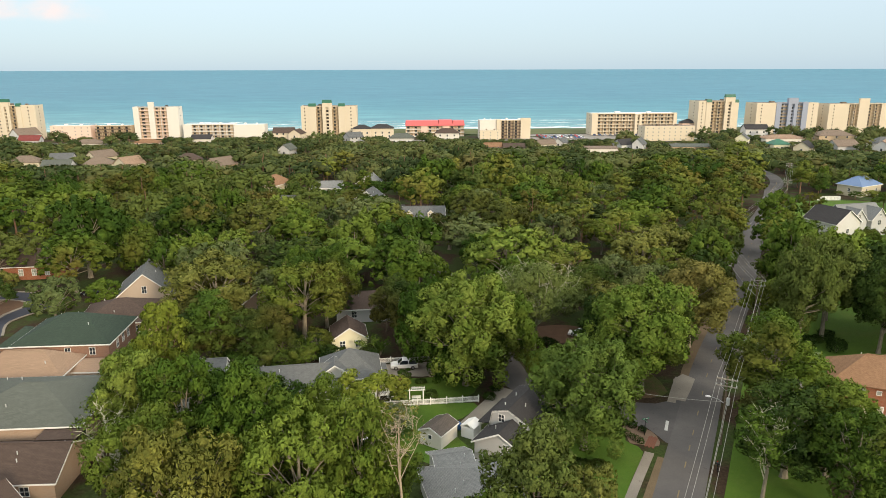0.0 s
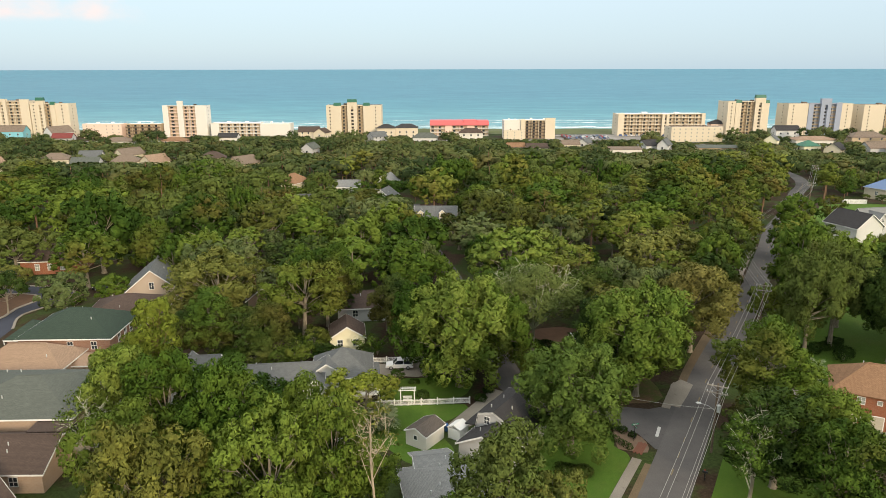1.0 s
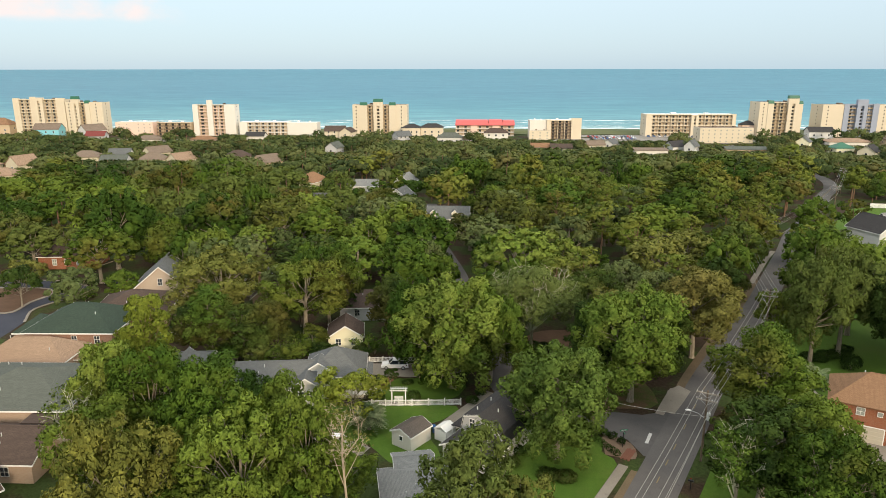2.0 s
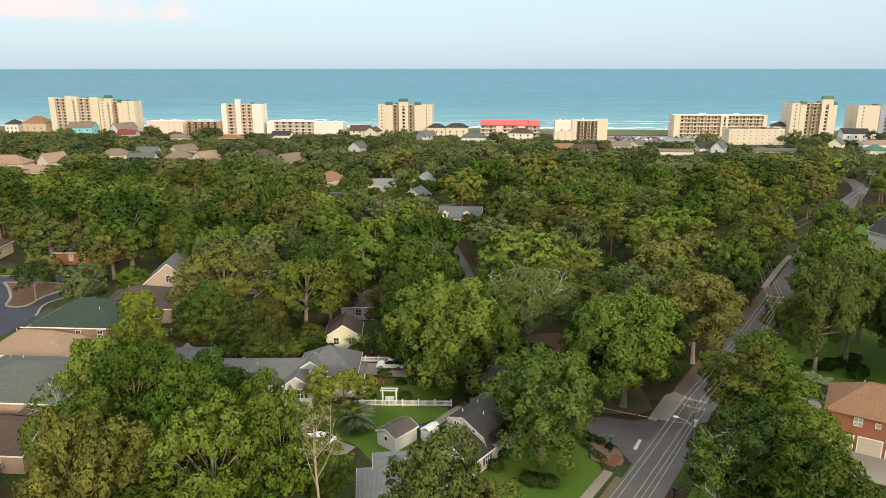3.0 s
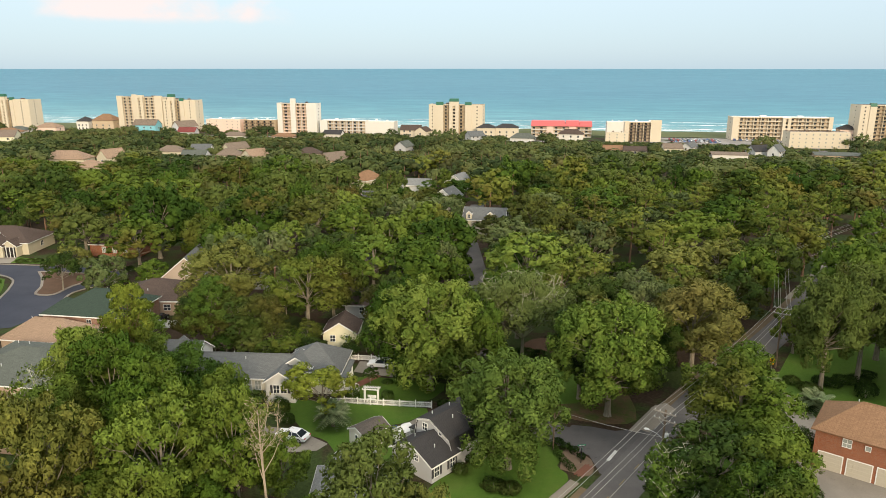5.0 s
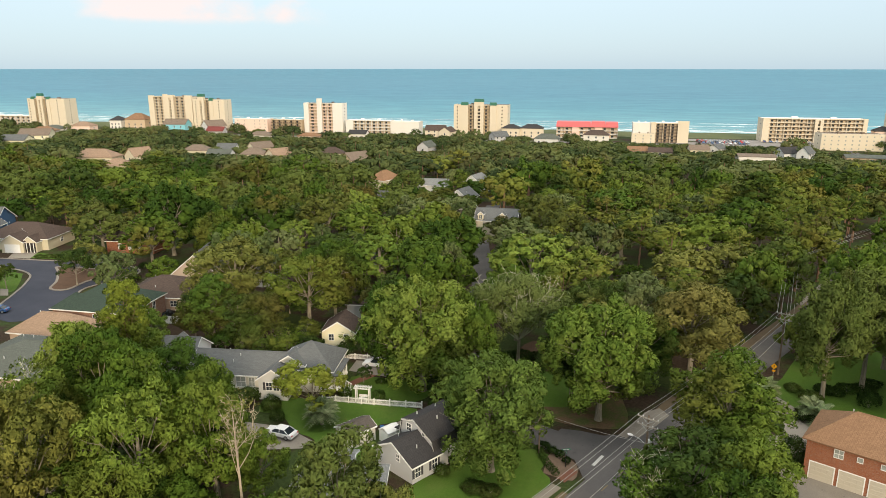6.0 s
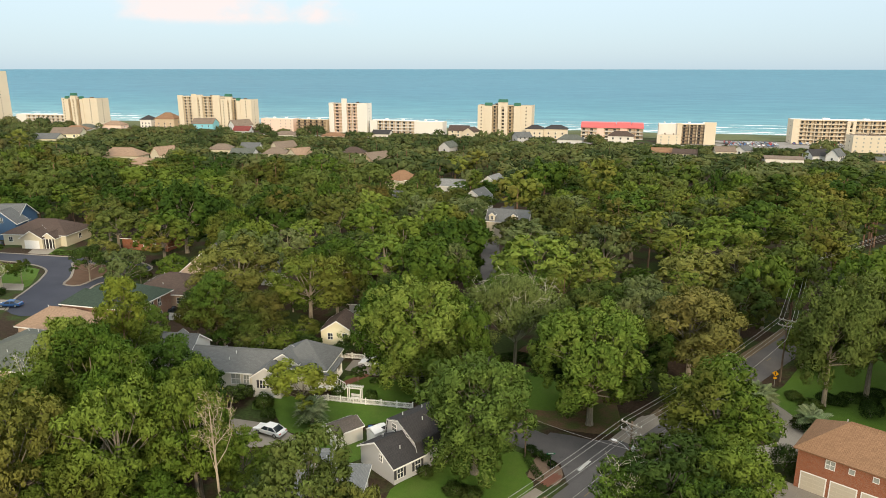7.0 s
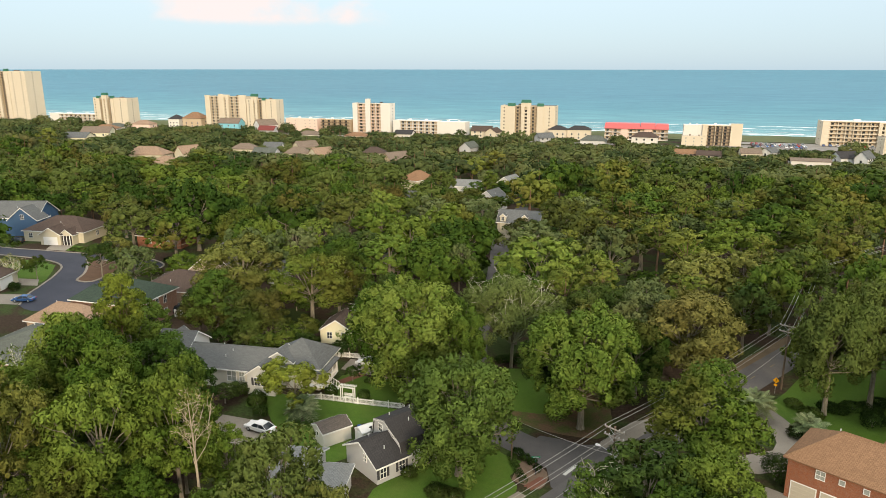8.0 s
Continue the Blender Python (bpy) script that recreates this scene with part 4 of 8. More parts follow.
MAIN_WING = pose(11.7, 87.6, 0, 0, 0, 60)
b = gambrel(cottage, MAIN_WING, 8.4, [(-3.4, 2.5), (-2.9, 3.9), (0.6, 5.7), (2.9, 5.0), (3.4, 2.6)], M["grey_siding"], M["roof_dark"])
add_windows(b, 8.4, 6.8, [("l", -1.6, 4.3, 0.8, 1.0), ("l", 1.2, 4.3, 0.5, 0.45), ("b", -1.5, 1.6, 1.0, 1.2)])
for vx, vy, vz in ((-2.6, 1.8, 5.4), (-1.2, -0.6, 5.2), (0.6, 1.6, 5.5), (2.2, -1.4, 4.8)):
    part("vent_pipe", Geo().tube([(vx, vy, vz), (vx, vy, vz + 0.5)], [0.08, 0.08], 7), M["tank"], cottage, "", MAIN_WING)
part("lean_to_roof", Geo().solid([(6.9, 86.5, 2.55), (10.9, 93.4, 2.55), (9.2, 94.3, 2.3), (5.2, 87.4, 2.3)], [(6.9, 86.5, 2.69), (10.9, 93.4, 2.69), (9.2, 94.3, 2.44), (5.2, 87.4, 2.44)]), M["roof_dark"], cottage)
for px, py in ((5.4, 87.6), (7.3, 90.8), (9.1, 94.0)):
    part("carport_post", Geo().box(px - 0.06, px + 0.06, py - 0.06, py + 0.06, 0, 2.3), M["trim"], cottage)
garden_shed = thing("garden_shed", "small pale board shed with grey-brown shingle roof", "shed", pose(-0.25, 86.6, 0, 0, 0, 57))
b = block(garden_shed, pose(0, 0, 0), 4.3, 3.4, 2.1, 0.75, "gable", M["stucco_white"], M["roof_shed"], [("l", 0.0, 1.5, 0.5, 0.6)], over=0.18, vents=0)
door_on(b, 4.3, 3.4, "b", 0.4, 0.05, 1.5, 1.9, M["trim"])
tent = thing("storage_canopy", "small white storage tent beside the cottage", "canopy", pose(4.3, 88.0, 0, 0, 0, 58))
part("cover", Geo().solid([(-1.1, -1.0, 0.0), (1.1, -1.0, 0.0), (1.1, 1.0, 0.0), (-1.1, 1.0, 0.0)], [(-1.1, -1.0, 1.6), (1.1, -1.0, 1.6), (1.1, 1.0, 1.6), (-1.1, 1.0, 1.6)]), M["trim"], tent)
[part("top_panel", g, M["roof_flat"], tent) for g in roof_geo(2.2, 2.0, 1.6, 0.5, "gable", 0.08)]
bin_b = thing("wheeled_bin", "blue wheeled rubbish bin beside the shed", "bin", pose(2.6, 89.4, 0, 0, 0, 20))
part("body", Geo().solid([(-0.22, -0.25, 0.05), (0.22, -0.25, 0.05), (0.22, 0.25, 0.05), (-0.22, 0.25, 0.05)], [(-0.29, -0.33, 1.0), (0.29, -0.33, 1.0), (0.29, 0.33, 1.0), (-0.29, 0.33, 1.0)]), M["carblue"], bin_b, bevel=0.02)
part("lid", Geo().solid([(-0.31, -0.36, 1.0), (0.31, -0.36, 1.0), (0.31, 0.36, 1.0), (-0.31, 0.36, 1.0)], [(-0.25, -0.3, 1.08), (0.25, -0.3, 1.08), (0.25, 0.3, 1.12), (-0.25, 0.3, 1.12)]), M["carblue"], bin_b)
for s in (-1, 1):
    part("wheel", Geo().tube([(s * 0.24, 0.28, 0.11), (s * 0.30, 0.28, 0.11)], [0.11, 0.11], 10), M["tyre"], bin_b)
front = thing("house", "low house with pale grey shingle hip roof among trees", "house", pose(0, 0, 0))
block(front, pose(3.8, 71.2, 0, 0, 0, 14), 10.4, 10.0, 2.9, 2.2, "hip", M["white_siding"], M["roof_pale"], [("f", -3, 1.6, 1, 1.2), ("f", 2, 1.6, 1, 1.2), ("b", 1, 1.6, 1, 1.2)], vents=4, seed=14)
block(front, pose(1.4, 76.2, 0, 0, 0, 14), 4.2, 6.4, 2.7, 1.4, "gable", M["white_siding"], M["roof_pale"], [("l", 0, 1.5, 0.9, 1.2)], vents=1, seed=15)

# the red brick house across the road
brick_house = thing("house", "two-storey red brick house with rust-tan hip roof", "house", pose(67.2, 94.2, 0, 0, 0, -25))
b = block(brick_house, pose(0, 0, 0), 16.5, 8.6, 5.6, 2.9, "hip", M["brick_red"], M["roof_orange"], [("f", -4.6, 4.4, 0.95, 1.05), ("f", -2.3, 4.45, 0.55, 0.6), ("f", 0.2, 4.45, 0.55, 0.6), ("f", 3.5, 4.3, 1.0, 1.2), ("l", -1.5, 4.2, 0.9, 1.3), ("l", 1.5, 4.2, 0.9, 1.3), ("l", 1.5, 1.6, 0.9, 1.3)], vents=3, over=0.5, seed=17, boards=False)
for u in (-6.2, -2.9, 0.4):
    door_on(b, 16.5, 8.6, "f", u, 0.02, 2.7, 2.3, M["garage"], "garage_door")
block(brick_house, pose(3.5, 5.0, 0, 0, 0, 0), 8.0, 7.0, 5.6, 2.4, "hip", M["brick_red"], M["roof_orange"], [("l", 0, 4.2, 0.9, 1.3)], vents=1, over=0.5, seed=18, boards=False)

# the row of houses along the court
h, b = house("two-storey brown brick house with dark green shingle roof", -63.8, 114.6, 4, 15.4, 12.5, 5.6, 3.2, "hip", M["brick_brown"], M["roof_green"], [("r", -2.6, 4.2, 0.9, 1.5), ("r", 0.0, 4.2, 0.9, 1.5), ("r", 2.4, 4.2, 0.9, 1.5), ("r", -2.6, 1.5, 0.9, 1.5), ("r", 2.4, 1.5, 0.9, 1.5), ("f", 5.0, 4.2, 0.9, 1.3), ("f", 1.0, 4.2, 0.9, 1.3)], vents=3, seed=21)
block(h, pose(-9.6, 2.2, 0), 6.0, 7.0, 3.6, 2.2, "hip", M["brick_brown"], M["roof_green"], vents=0, seed=22)
h, b = house("tan brick house with tan hip roof", -66.6, 103.8, 3, 14.0, 8.0, 3.8, 2.6, "hip", M["brick_tan"], M["roof_tan"], [("f", 5.0, 2.2, 0.9, 1.2), ("f", -1.5, 2.2, 0.9, 1.2), ("r", 0, 2.2, 0.9, 1.2)], vents=2, seed=23)
block(h, pose(9.0, 2.0, 0), 6.0, 5.0, 2.8, 0.9, "hip", M["brick_tan"], M["roof_tan"], vents=0, seed=24)
h, b = house("tan brick house with slate-green shingle roof and screened porch", -56.6, 88.8, 4, 18.0, 15.0, 5.2, 2.6, "hip", M["brick_tan"], M["roof_slate"], [("f", -2.0, 3.6, 1.2, 1.3)], vents=3, seed=25)
PCH = pose(7.4, -9.0, 0)
part("porch_roof", Geo().box(-2.6, 2.4, -1.6, 1.8, 4.7, 4.86), M["roof_brown"], h, "", PCH)
part("porch_floor", Geo().box(-2.6, 2.4, -1.6, 1.8, 2.2, 2.4), M["trim"], h, "", PCH)
part("porch_screen", Geo().box(-2.45, 2.25, -1.45, 1.7, 2.4, 4.7), M["dark"], h, "dark insect screen", PCH)
for px in (-2.5, -1.3, -0.1, 1.1, 2.3):
    part("porch_post", Geo().box(px - 0.07, px + 0.07, -1.58, -1.44, 2.4, 4.7), M["trim"], h, "white post", PCH)
g = Geo()
for px in np.arange(2.5, 5.2, 0.18):
    g.box(px - 0.03, px + 0.03, -1.3, -1.24, 2.4, 3.3)
g.box(2.4, 5.2, -1.32, -1.22, 3.3, 3.38).box(2.4, 5.2, -1.6, 1.8, 2.2, 2.36)
part("deck_railing", g, M["taupe_siding"], h, "weathered deck railing", PCH)
for px, py in ((2.6, -1.4), (5.0, -1.4), (5.0, 1.6), (-2.3, -1.4)):
    part("deck_post", Geo().box(px - 0.1, px + 0.1, py - 0.1, py + 0.1, 0, 2.3), M["taupe_siding"], h, "", PCH)
h, b = house("low tan house with brown weathered shingle roof", -54.5, 77.0, 3, 17.0, 9.6, 2.9, 2.3, "gable", M["brick_tan"], M["roof_brown"], [("f", 5.0, 1.6, 1.0, 1.2)], vents=3, seed=26)
h, b = house("tan house with reddish brown gable roof", -52.0, 63.5, 60, 12.0, 8.0, 3.2, 2.2, "gable", M["brick_tan"], M["roof_brown"], [("r", 0, 1.8, 1.0, 1.2)], vents=1, seed=28)
h, b = house("single-storey house with dark brown hip roof", -62.8, 130.6, 12, 14.5, 12.5, 3.3, 2.8, "hip", M["brick_tan"], M["roof_brown"], [("f", 4.0, 1.8, 1.4, 1.2), ("f", -1.0, 1.8, 1.0, 1.2), ("r", 0, 1.8, 1.0, 1.2)], vents=3, seed=29)
g = Geo()
for i in range(22):
    g.box(-3.2 + 0.3 * i, -2.96 + 0.3 * i, 0, 0.05, 0.1, 1.7)
solo("privacy_fence", g.box(-3.3, 3.5, 0.05, 0.12, 0.4, 0.5).box(-3.3, 3.5, 0.05, 0.12, 1.3, 1.4), M["trim"], "white board fence panel behind brick houses", "fence", m=pose(-52.0, 119.0, 0, 0, 0, 8))
g = Geo()
for i in range(30):
    g.box(-4.5 + 0.3 * i, -4.26 + 0.3 * i, 0, 0.05, 0.1, 1.8)
solo("privacy_fence", g.box(-4.5, 4.5, 0.05, 0.12, 0.4, 0.5).box(-4.5, 4.5, 0.05, 0.12, 1.3, 1.4), M["trim"], "white board fence beside a green roadside field", "fence", m=pose(152.0, 266.4, gz(152, 266), 0, 0, -2))
h, b = house("taupe gabled house with slate roof", -64.5, 146.5, 106, 12.0, 11.0, 3.4, 4.6, "gable", M["taupe_siding"], M["roof_grey"], [("l", 0.0, 4.6, 0.9, 1.5), ("r", 0.0, 4.6, 0.9, 1.5)], vents=1, seed=30)
h, b = house("cream house with brown hip roof and front gable", -135.0, 164.5, 12, 19.5, 13.0, 3.4, 3.2, "hip", M["cream_siding"], M["roof_brown"], [("f", 7.0, 1.8, 1.2, 1.3), ("r", 0, 1.8, 1.2, 1.3), ("f", -7.5, 1.8, 1.2, 1.3)], vents=3, seed=31)
b = block(h, pose(1.5, -7.4, 0, 0, 0, 90), 5.0, 6.4, 3.2, 1.9, "gable", M["cream_siding"], M["roof_brown"], vents=0, seed=32)
door_on(b, 5.0, 6.4, "l", 0.0, 0.02, 4.2, 2.3, M["trim"], "garage_door")
b = block(h, pose(6.0, -7.0, 0, 0, 0, 90), 4.0, 4.0, 3.0, 1.5, "gable", M["cream_siding"], M["roof_brown"], vents=0, over=0.3, seed=33)
for u in (-1.5, -0.5, 0.5, 1.5):
    part("porch_post", Geo().box(-2.08, -1.92, u - 0.08, u + 0.08, 0, 2.9), M["trim"], h, "", pose(6.0, -7.6, 0, 0, 0, 90))
# dark sheet before the wall, painted in for the shade under the porch
part("porch_shade", Geo().box(-2.0, -1.9, -1.7, 1.7, 0, 2.7), M["dark"], h, "", pose(6.0, -7.2, 0, 0, 0, 90))
h, b = house("deep blue two-storey house with grey shingle roof", -157.0, 167.5, 20, 16.0, 12.0, 5.2, 4.0, "gable", M["blue_siding"], M["roof_grey"], vents=2, seed=34)
b = block(h, pose(5.5, -6.4, 0, 0, 0, 90), 6.0, 8.6, 5.2, 3.6, "gable", M["blue_siding"], M["roof_grey"], [("l", 0, 6.0, 1.0, 1.5)], vents=0, seed=35)
h, b = house("tan house with brown roof and white garage doors", -112.5, 118.0, 20, 14.0, 10.0, 3.2, 2.6, "hip", M["cream_siding"], M["roof_brown"], vents=1, seed=36)
door_on(b, 14.0, 10.0, "r", 0.5, 0.02, 4.6, 2.3, M["trim"], "garage_door")
h, b = house("white house with brown roof on the court", -120, 107.0, 20, 12.0, 10.0, 3.2, 2.6, "hip", M["white_siding"], M["roof_brown"], vents=1, seed=37)
h, b = house("dark red brick house behind oaks", -100, 168, 8, 14.0, 9.0, 3.6, 3.0, "gable", M["brick_red"], M["roof_brown"], [("f", -3, 1.9, 1.0, 1.6), ("f", 0, 1.9, 1.0, 1.6), ("f", 3, 1.9, 1.0, 1.6)], vents=1, seed=38)

# small yellow house and others half hidden among the trees
h, b = house("small yellow cottage with dark roof", -17.0, 120.6, 101, 6.6, 6.2, 2.7, 2.0, "gable", M["yellow_siding"], M["roof_brown"], [("l", -1.3, 1.7, 0.9, 1.2), ("l", 1.5, 1.7, 0.9, 1.2)], vents=0, over=0.3, seed=40)
h, b = house("grey house with dark roof under trees", -16.0, 137, 8, 11, 8, 3.0, 2.2, "gable", M["grey_siding"], M["roof_brown"], [("f", -2, 1.7, 1, 1.2), ("f", 2, 1.7, 1, 1.2)], seed=41)
h, b = house("cream two-storey house with dormers and slate roof", -5.0, 213.0, 2, 12.5, 8.0, 5.4, 2.9, "gable", M["shaded_cream_siding"], M["roof_grey"], [("f", -4, 4.0, 0.9, 1.3), ("f", 0, 4.0, 0.9, 1.3), ("f", 4, 4.0, 0.9, 1.3)], vents=1, seed=42)
for u in (-4.6, 2.0):
    block(h, pose(u, -2.9, 0, 0, 0, 90), 2.4, 1.7, 7.0, 0.8, "gable", M["cream_siding"], M["roof_grey"], [("l", 0, 6.3, 0.8, 1.1)], vents=0, over=0.15)
for x, y, turn, w, d, hh, rise, kind, wall, roof, label in (((-68, 284, 70, 12, 9, 5.6, 3.2, "hip", "cream_siding", "roof_orange", "cream house with rust-red roof among pines"), (-54, 250, 10, 7, 6, 3.4, 2.2, "gable", "white_siding", "roof_grey", "white house with grey roof among pines"), (-47, 286, 6, 13, 8, 3.6, 2.2, "gable", "white_siding", "roof_pale", "white house with pale roof among pines"), (-26, 254, 78, 9, 8, 4.4, 3.0, "gable", "white_siding", "roof_grey", "white gabled house among pines"), (-30, 294, 78, 10, 8, 4.4, 3.0, "gable", "white_siding", "roof_pale", "white gabled house with pale roof among pines"), (-46, 150, 10, 10, 8, 3.2, 2.6, "gable", "grey_siding", "roof_grey", "grey house with slate roof under trees"), (-30, 165, 15, 11, 8, 3.2, 2.4, "gable", "taupe_siding", "roof_grey", "taupe house with slate roof under trees"), (-38, 140, 100, 8, 6, 3.4, 2.4, "gable", "brick_tan", "roof_brown", "tan house with a brick chimney under trees"), (98, 147, -12, 15, 11, 3.0, 2.2, "hip", "brick_tan", "roof_red", "tan brick house with maroon hip roof"), (118.5, 204.5, 112, 11, 10, 5.6, 3.6, "gable", "white_siding", "roof_dark", "white gabled house with dark roof"), (129.5, 212, 14, 14, 9, 5.0, 3.8, "gable", "grey_siding", "roof_pale", "pale two-storey house with grey gables"), (172, 281, 30, 14, 10, 4.6, 3.2, "hip", "cream_siding", "metal_blue", "cream house with blue metal hip roof"))
    + ((183, 262, 60, 13, 8, 4.0, 3.0, "gable", "yellow_siding", "roof_grey", "pale yellow gabled house by the road"), (84, 262, 20, 8, 7, 3.2, 2.0, "hip", "brick_tan", "roof_tan", "small house with tan hip roof among pines"), (40, 330, 5, 16, 8, 3.4, 2.4, "gable", "white_siding", "roof_slate", "long house with grey-green roof among trees"))):
    wins = [("f", -w * 0.25, hh * 0.55, 1.0, 1.3), ("f", w * 0.25, hh * 0.55, 1.0, 1.3), ("l", 0, hh * 0.55, 1.0, 1.3)]
    t, b = house(label, x, y, turn, w, d, hh, rise, kind, M[wall], M[roof], wins, vents=1, seed=int(abs(x) + y))
    if "grey gables" in label:
        for u in (-4.0, 3.6):
            block(t, pose(u, -3.2, 0, 0, 0, 90), 6.0, 5.6, 5.0, 3.3, "gable", M[wall], M[roof], [("l", 0, 4.0, 1.2, 1.4), ("l", 0, 6.3, 0.8, 0.8)], vents=0, over=0.35)
    if "chimney" in label:
        chimney(t, 1.5, 2.2, 0, 7.0, M["brick_brown"])


# ---- the sea-front blocks ----
def seafront_block(name, label, x0, x1, y, depth, top, bays, wall, storey=2.65, cap=None, side_windows=True, roof=None, category="apartment building", trim=None, recess=None, rails=None, towers=None):
    """A block of flats facing the land. bays: (kind, share of the width, extra height); kinds: w wall with windows, p
    plain wall, b balconies, s stair tower with recessed slots backed by dark sheets for shade, g turret with a coloured
    cap.
    """
    w = x1 - x0
    base = gz((x0 + x1) / 2, y) - 0.1
    h = top - base
    turn = math.degrees(math.atan(0.06))
    ob = thing(name, label, category, pose(x0, y, base, 0, 0, turn), "sea-front blocks")
    floors = max(2, round(h / storey))
    step = h / floors
    total = sum(b[1] for b in bays)
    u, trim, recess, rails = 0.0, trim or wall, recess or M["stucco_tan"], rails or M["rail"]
    towers = towers or wall
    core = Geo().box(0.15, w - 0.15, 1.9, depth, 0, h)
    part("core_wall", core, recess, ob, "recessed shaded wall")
    part("roof", Geo().box(0.2, w - 0.2, 0.3, depth - 0.1, h + 0.004, h + 0.25).box(w * 0.3, w * 0.36, depth * 0.4, depth * 0.6, h + 0.25, h + 1.6).box(w * 0.68, w * 0.73, depth * 0.4, depth * 0.6, h + 0.25, h + 1.4), roof or M["roof_weather"], ob)
    for s, at in ((-1, 0.0), (1, w)):
        g = Geo().box(at, at + 0.149 * -s, 1.893, depth, 0, h + 0.5)
        flank = part("flank_wall", g, wall, ob)
        if side_windows:
            casing = Geo().box(-0.4, 0.4, -0.05, 0.06, -0.45, 0.45).mesh("window", M["glass"])
            for i in range(floors):
                for v in (0.45,):
                    part("window", casing, None, flank, "", pose(at, depth * v, step * (i + 0.55), 0, 0, 90 * s))
    for kind, share, extra in bays:
        bw = w * share / total
        if kind in "wp":
            body = part("wall", Geo().box(u, u + bw, 0, 1.89, 0, h + 0.6 + extra), wall, ob)
            if kind == "w":
                n = max(1, int(bw / (4.3 if floors < 6 else 8.0)))
                pane = Geo().box(-0.45, 0.45, -0.06, 0.05, -0.5, 0.5).mesh("window", M["glass" if floors > 5 else "curtain"])
                for i in range(floors):
                    for j in range(n):
                        part("window", pane, None, body, "", pose(u + bw * (j + 0.5) / n, 0, step * (i + 0.55)))
        elif kind == "b":
            n = max(1, round(bw / 5.5))
            cell = bw / n
            slab = Geo().box(0.02, cell - 0.02, 0.1, 1.88, -0.12, 0.12)
            slab.box(0.02, cell - 0.02, 0.1, 0.2, 0.12, 0.5)
            for k in range(int(cell / 0.7)):
                slab.box(0.3 + 0.7 * k, 0.4 + 0.7 * k, 0.1, 0.2, 0.5, 1.0)
            slab.box(0.02, cell - 0.02, 0.08, 0.22, 1.0, 1.1)
            slab = slab.mesh("balcony", rails)
            door = Geo().box(cell * 0.18, cell * 0.5, 1.84, 1.895, 0.14, 2.1).mesh("sliding_door", M["glass"])
            fin = Geo().box(-0.12, 0.12, 0.06, 1.88, 0, h).mesh("partition", trim)
            for j in range(n):
                for i in range(floors):
                    bal = part("balcony", slab, None, ob, "", pose(u + cell * j, 0, step * i + 0.13))
                    part("sliding_door", door, None, bal)
                if j:
                    part("partition", fin, None, ob, "", pose(u + cell * j, 0, 0))
            part("parapet", Geo().box(u, u + bw, 0.1, 1.88, h, h + 0.6), trim, ob)
        elif kind in "sg":
            deep = 1.2 if kind == "s" else 0.5
            crown_h = extra - 2.1 if cap and extra > 0.5 else extra
            if kind == "s":
                g = Geo().box(u, u + bw * 0.36, -deep, 1.89, 0, h + crown_h).box(u + bw * 0.64, u + bw, -deep, 1.89, 0, h + crown_h).box(u + bw * 0.36, u + bw * 0.64, -deep, 1.89, h - 0.6, h + crown_h)
                g.box(u + bw * 0.36, u + bw * 0.64, 0.4, 1.89, 0, h - 0.6)
                part("stair_tower", g, towers, ob)
                rail = Geo().box(u + bw * 0.36, u + bw * 0.64, -deep + 0.1, 0.38, 0, 1.05).mesh("landing", trim)
                # dark sheet on the slot's back wall, painted shade of the stair recess
                gap = Geo().box(u + bw * 0.38, u + bw * 0.62, 0.33, 0.395, 1.06, step - 0.05).mesh("opening", M["dark"])
                for i in range(floors - 1):
                    land = part("landing", rail, None, ob, "", pose(0, 0, step * i))
                    part("opening", gap, None, land)
            else:
                body = part("turret", Geo().box(u, u + bw, -deep, 1.89, 0, h + crown_h), towers, ob)
            if cap and extra > 0.5:
                z = h + extra
                g = Geo().solid([(u - 0.1, -deep - 0.15, z - 2.1), (u + bw + 0.1, -deep - 0.15, z - 2.1), (u + bw + 0.1, 2.2, z - 2.1), (u - 0.1, 2.2, z - 2.1)],
                                [(u + 0.25, -deep + 0.5, z + 0.3), (u + bw - 0.25, -deep + 0.5, z + 0.3), (u + bw - 0.25, 2.0, z + 0.3), (u + 0.25, 2.0, z + 0.3)])
                part("cap", g, cap, ob, "coloured metal cap")
        u += bw
    return ob


CREAM, WHITE = M["stucco"], M["stucco_white"]
seafront_block("apartment_building", "cream nine-storey block with green tower caps", -111.5, -67.0, 569, 18, 20.3, [("w", 6, 0), ("g", 6, 2.2), ("b", 5, 0), ("s", 7.7, 5), ("b", 5, 0), ("g", 5.4, 2.2), ("w", 9, 0)], CREAM, cap=M["metal_green"])
seafront_block("apartment_building", "white nine-storey block with pink balconies and a central tower", -243, -208, 561, 12, 20.4, [("p", 5, 0), ("b", 8.5, 0), ("p", 5, 3.6), ("b", 11, 0), ("p", 10, 0)], WHITE, rails=M["stucco_pink"], roof=M["roof_brown"], recess=M["stucco_tan"])
seafront_block("apartment_building", "wide cream apartment block with stair towers", -391, -348, 551, 18, 24.5, [("p", 5, 0.8), ("b", 9, 0), ("p", 4, 2), ("s", 7, 2), ("b", 10, 0), ("p", 7, 1)], CREAM, recess=M["stucco_tan"], rails=CREAM)
seafront_block("apartment_building", "cream apartment block with green tower caps", -347.5, -317, 554, 13, 22.3, [("w", 7, 0), ("s", 8, 5), ("b", 6, 0), ("g", 5, 1.6), ("w", 14, 0)], CREAM, cap=M["metal_green"])
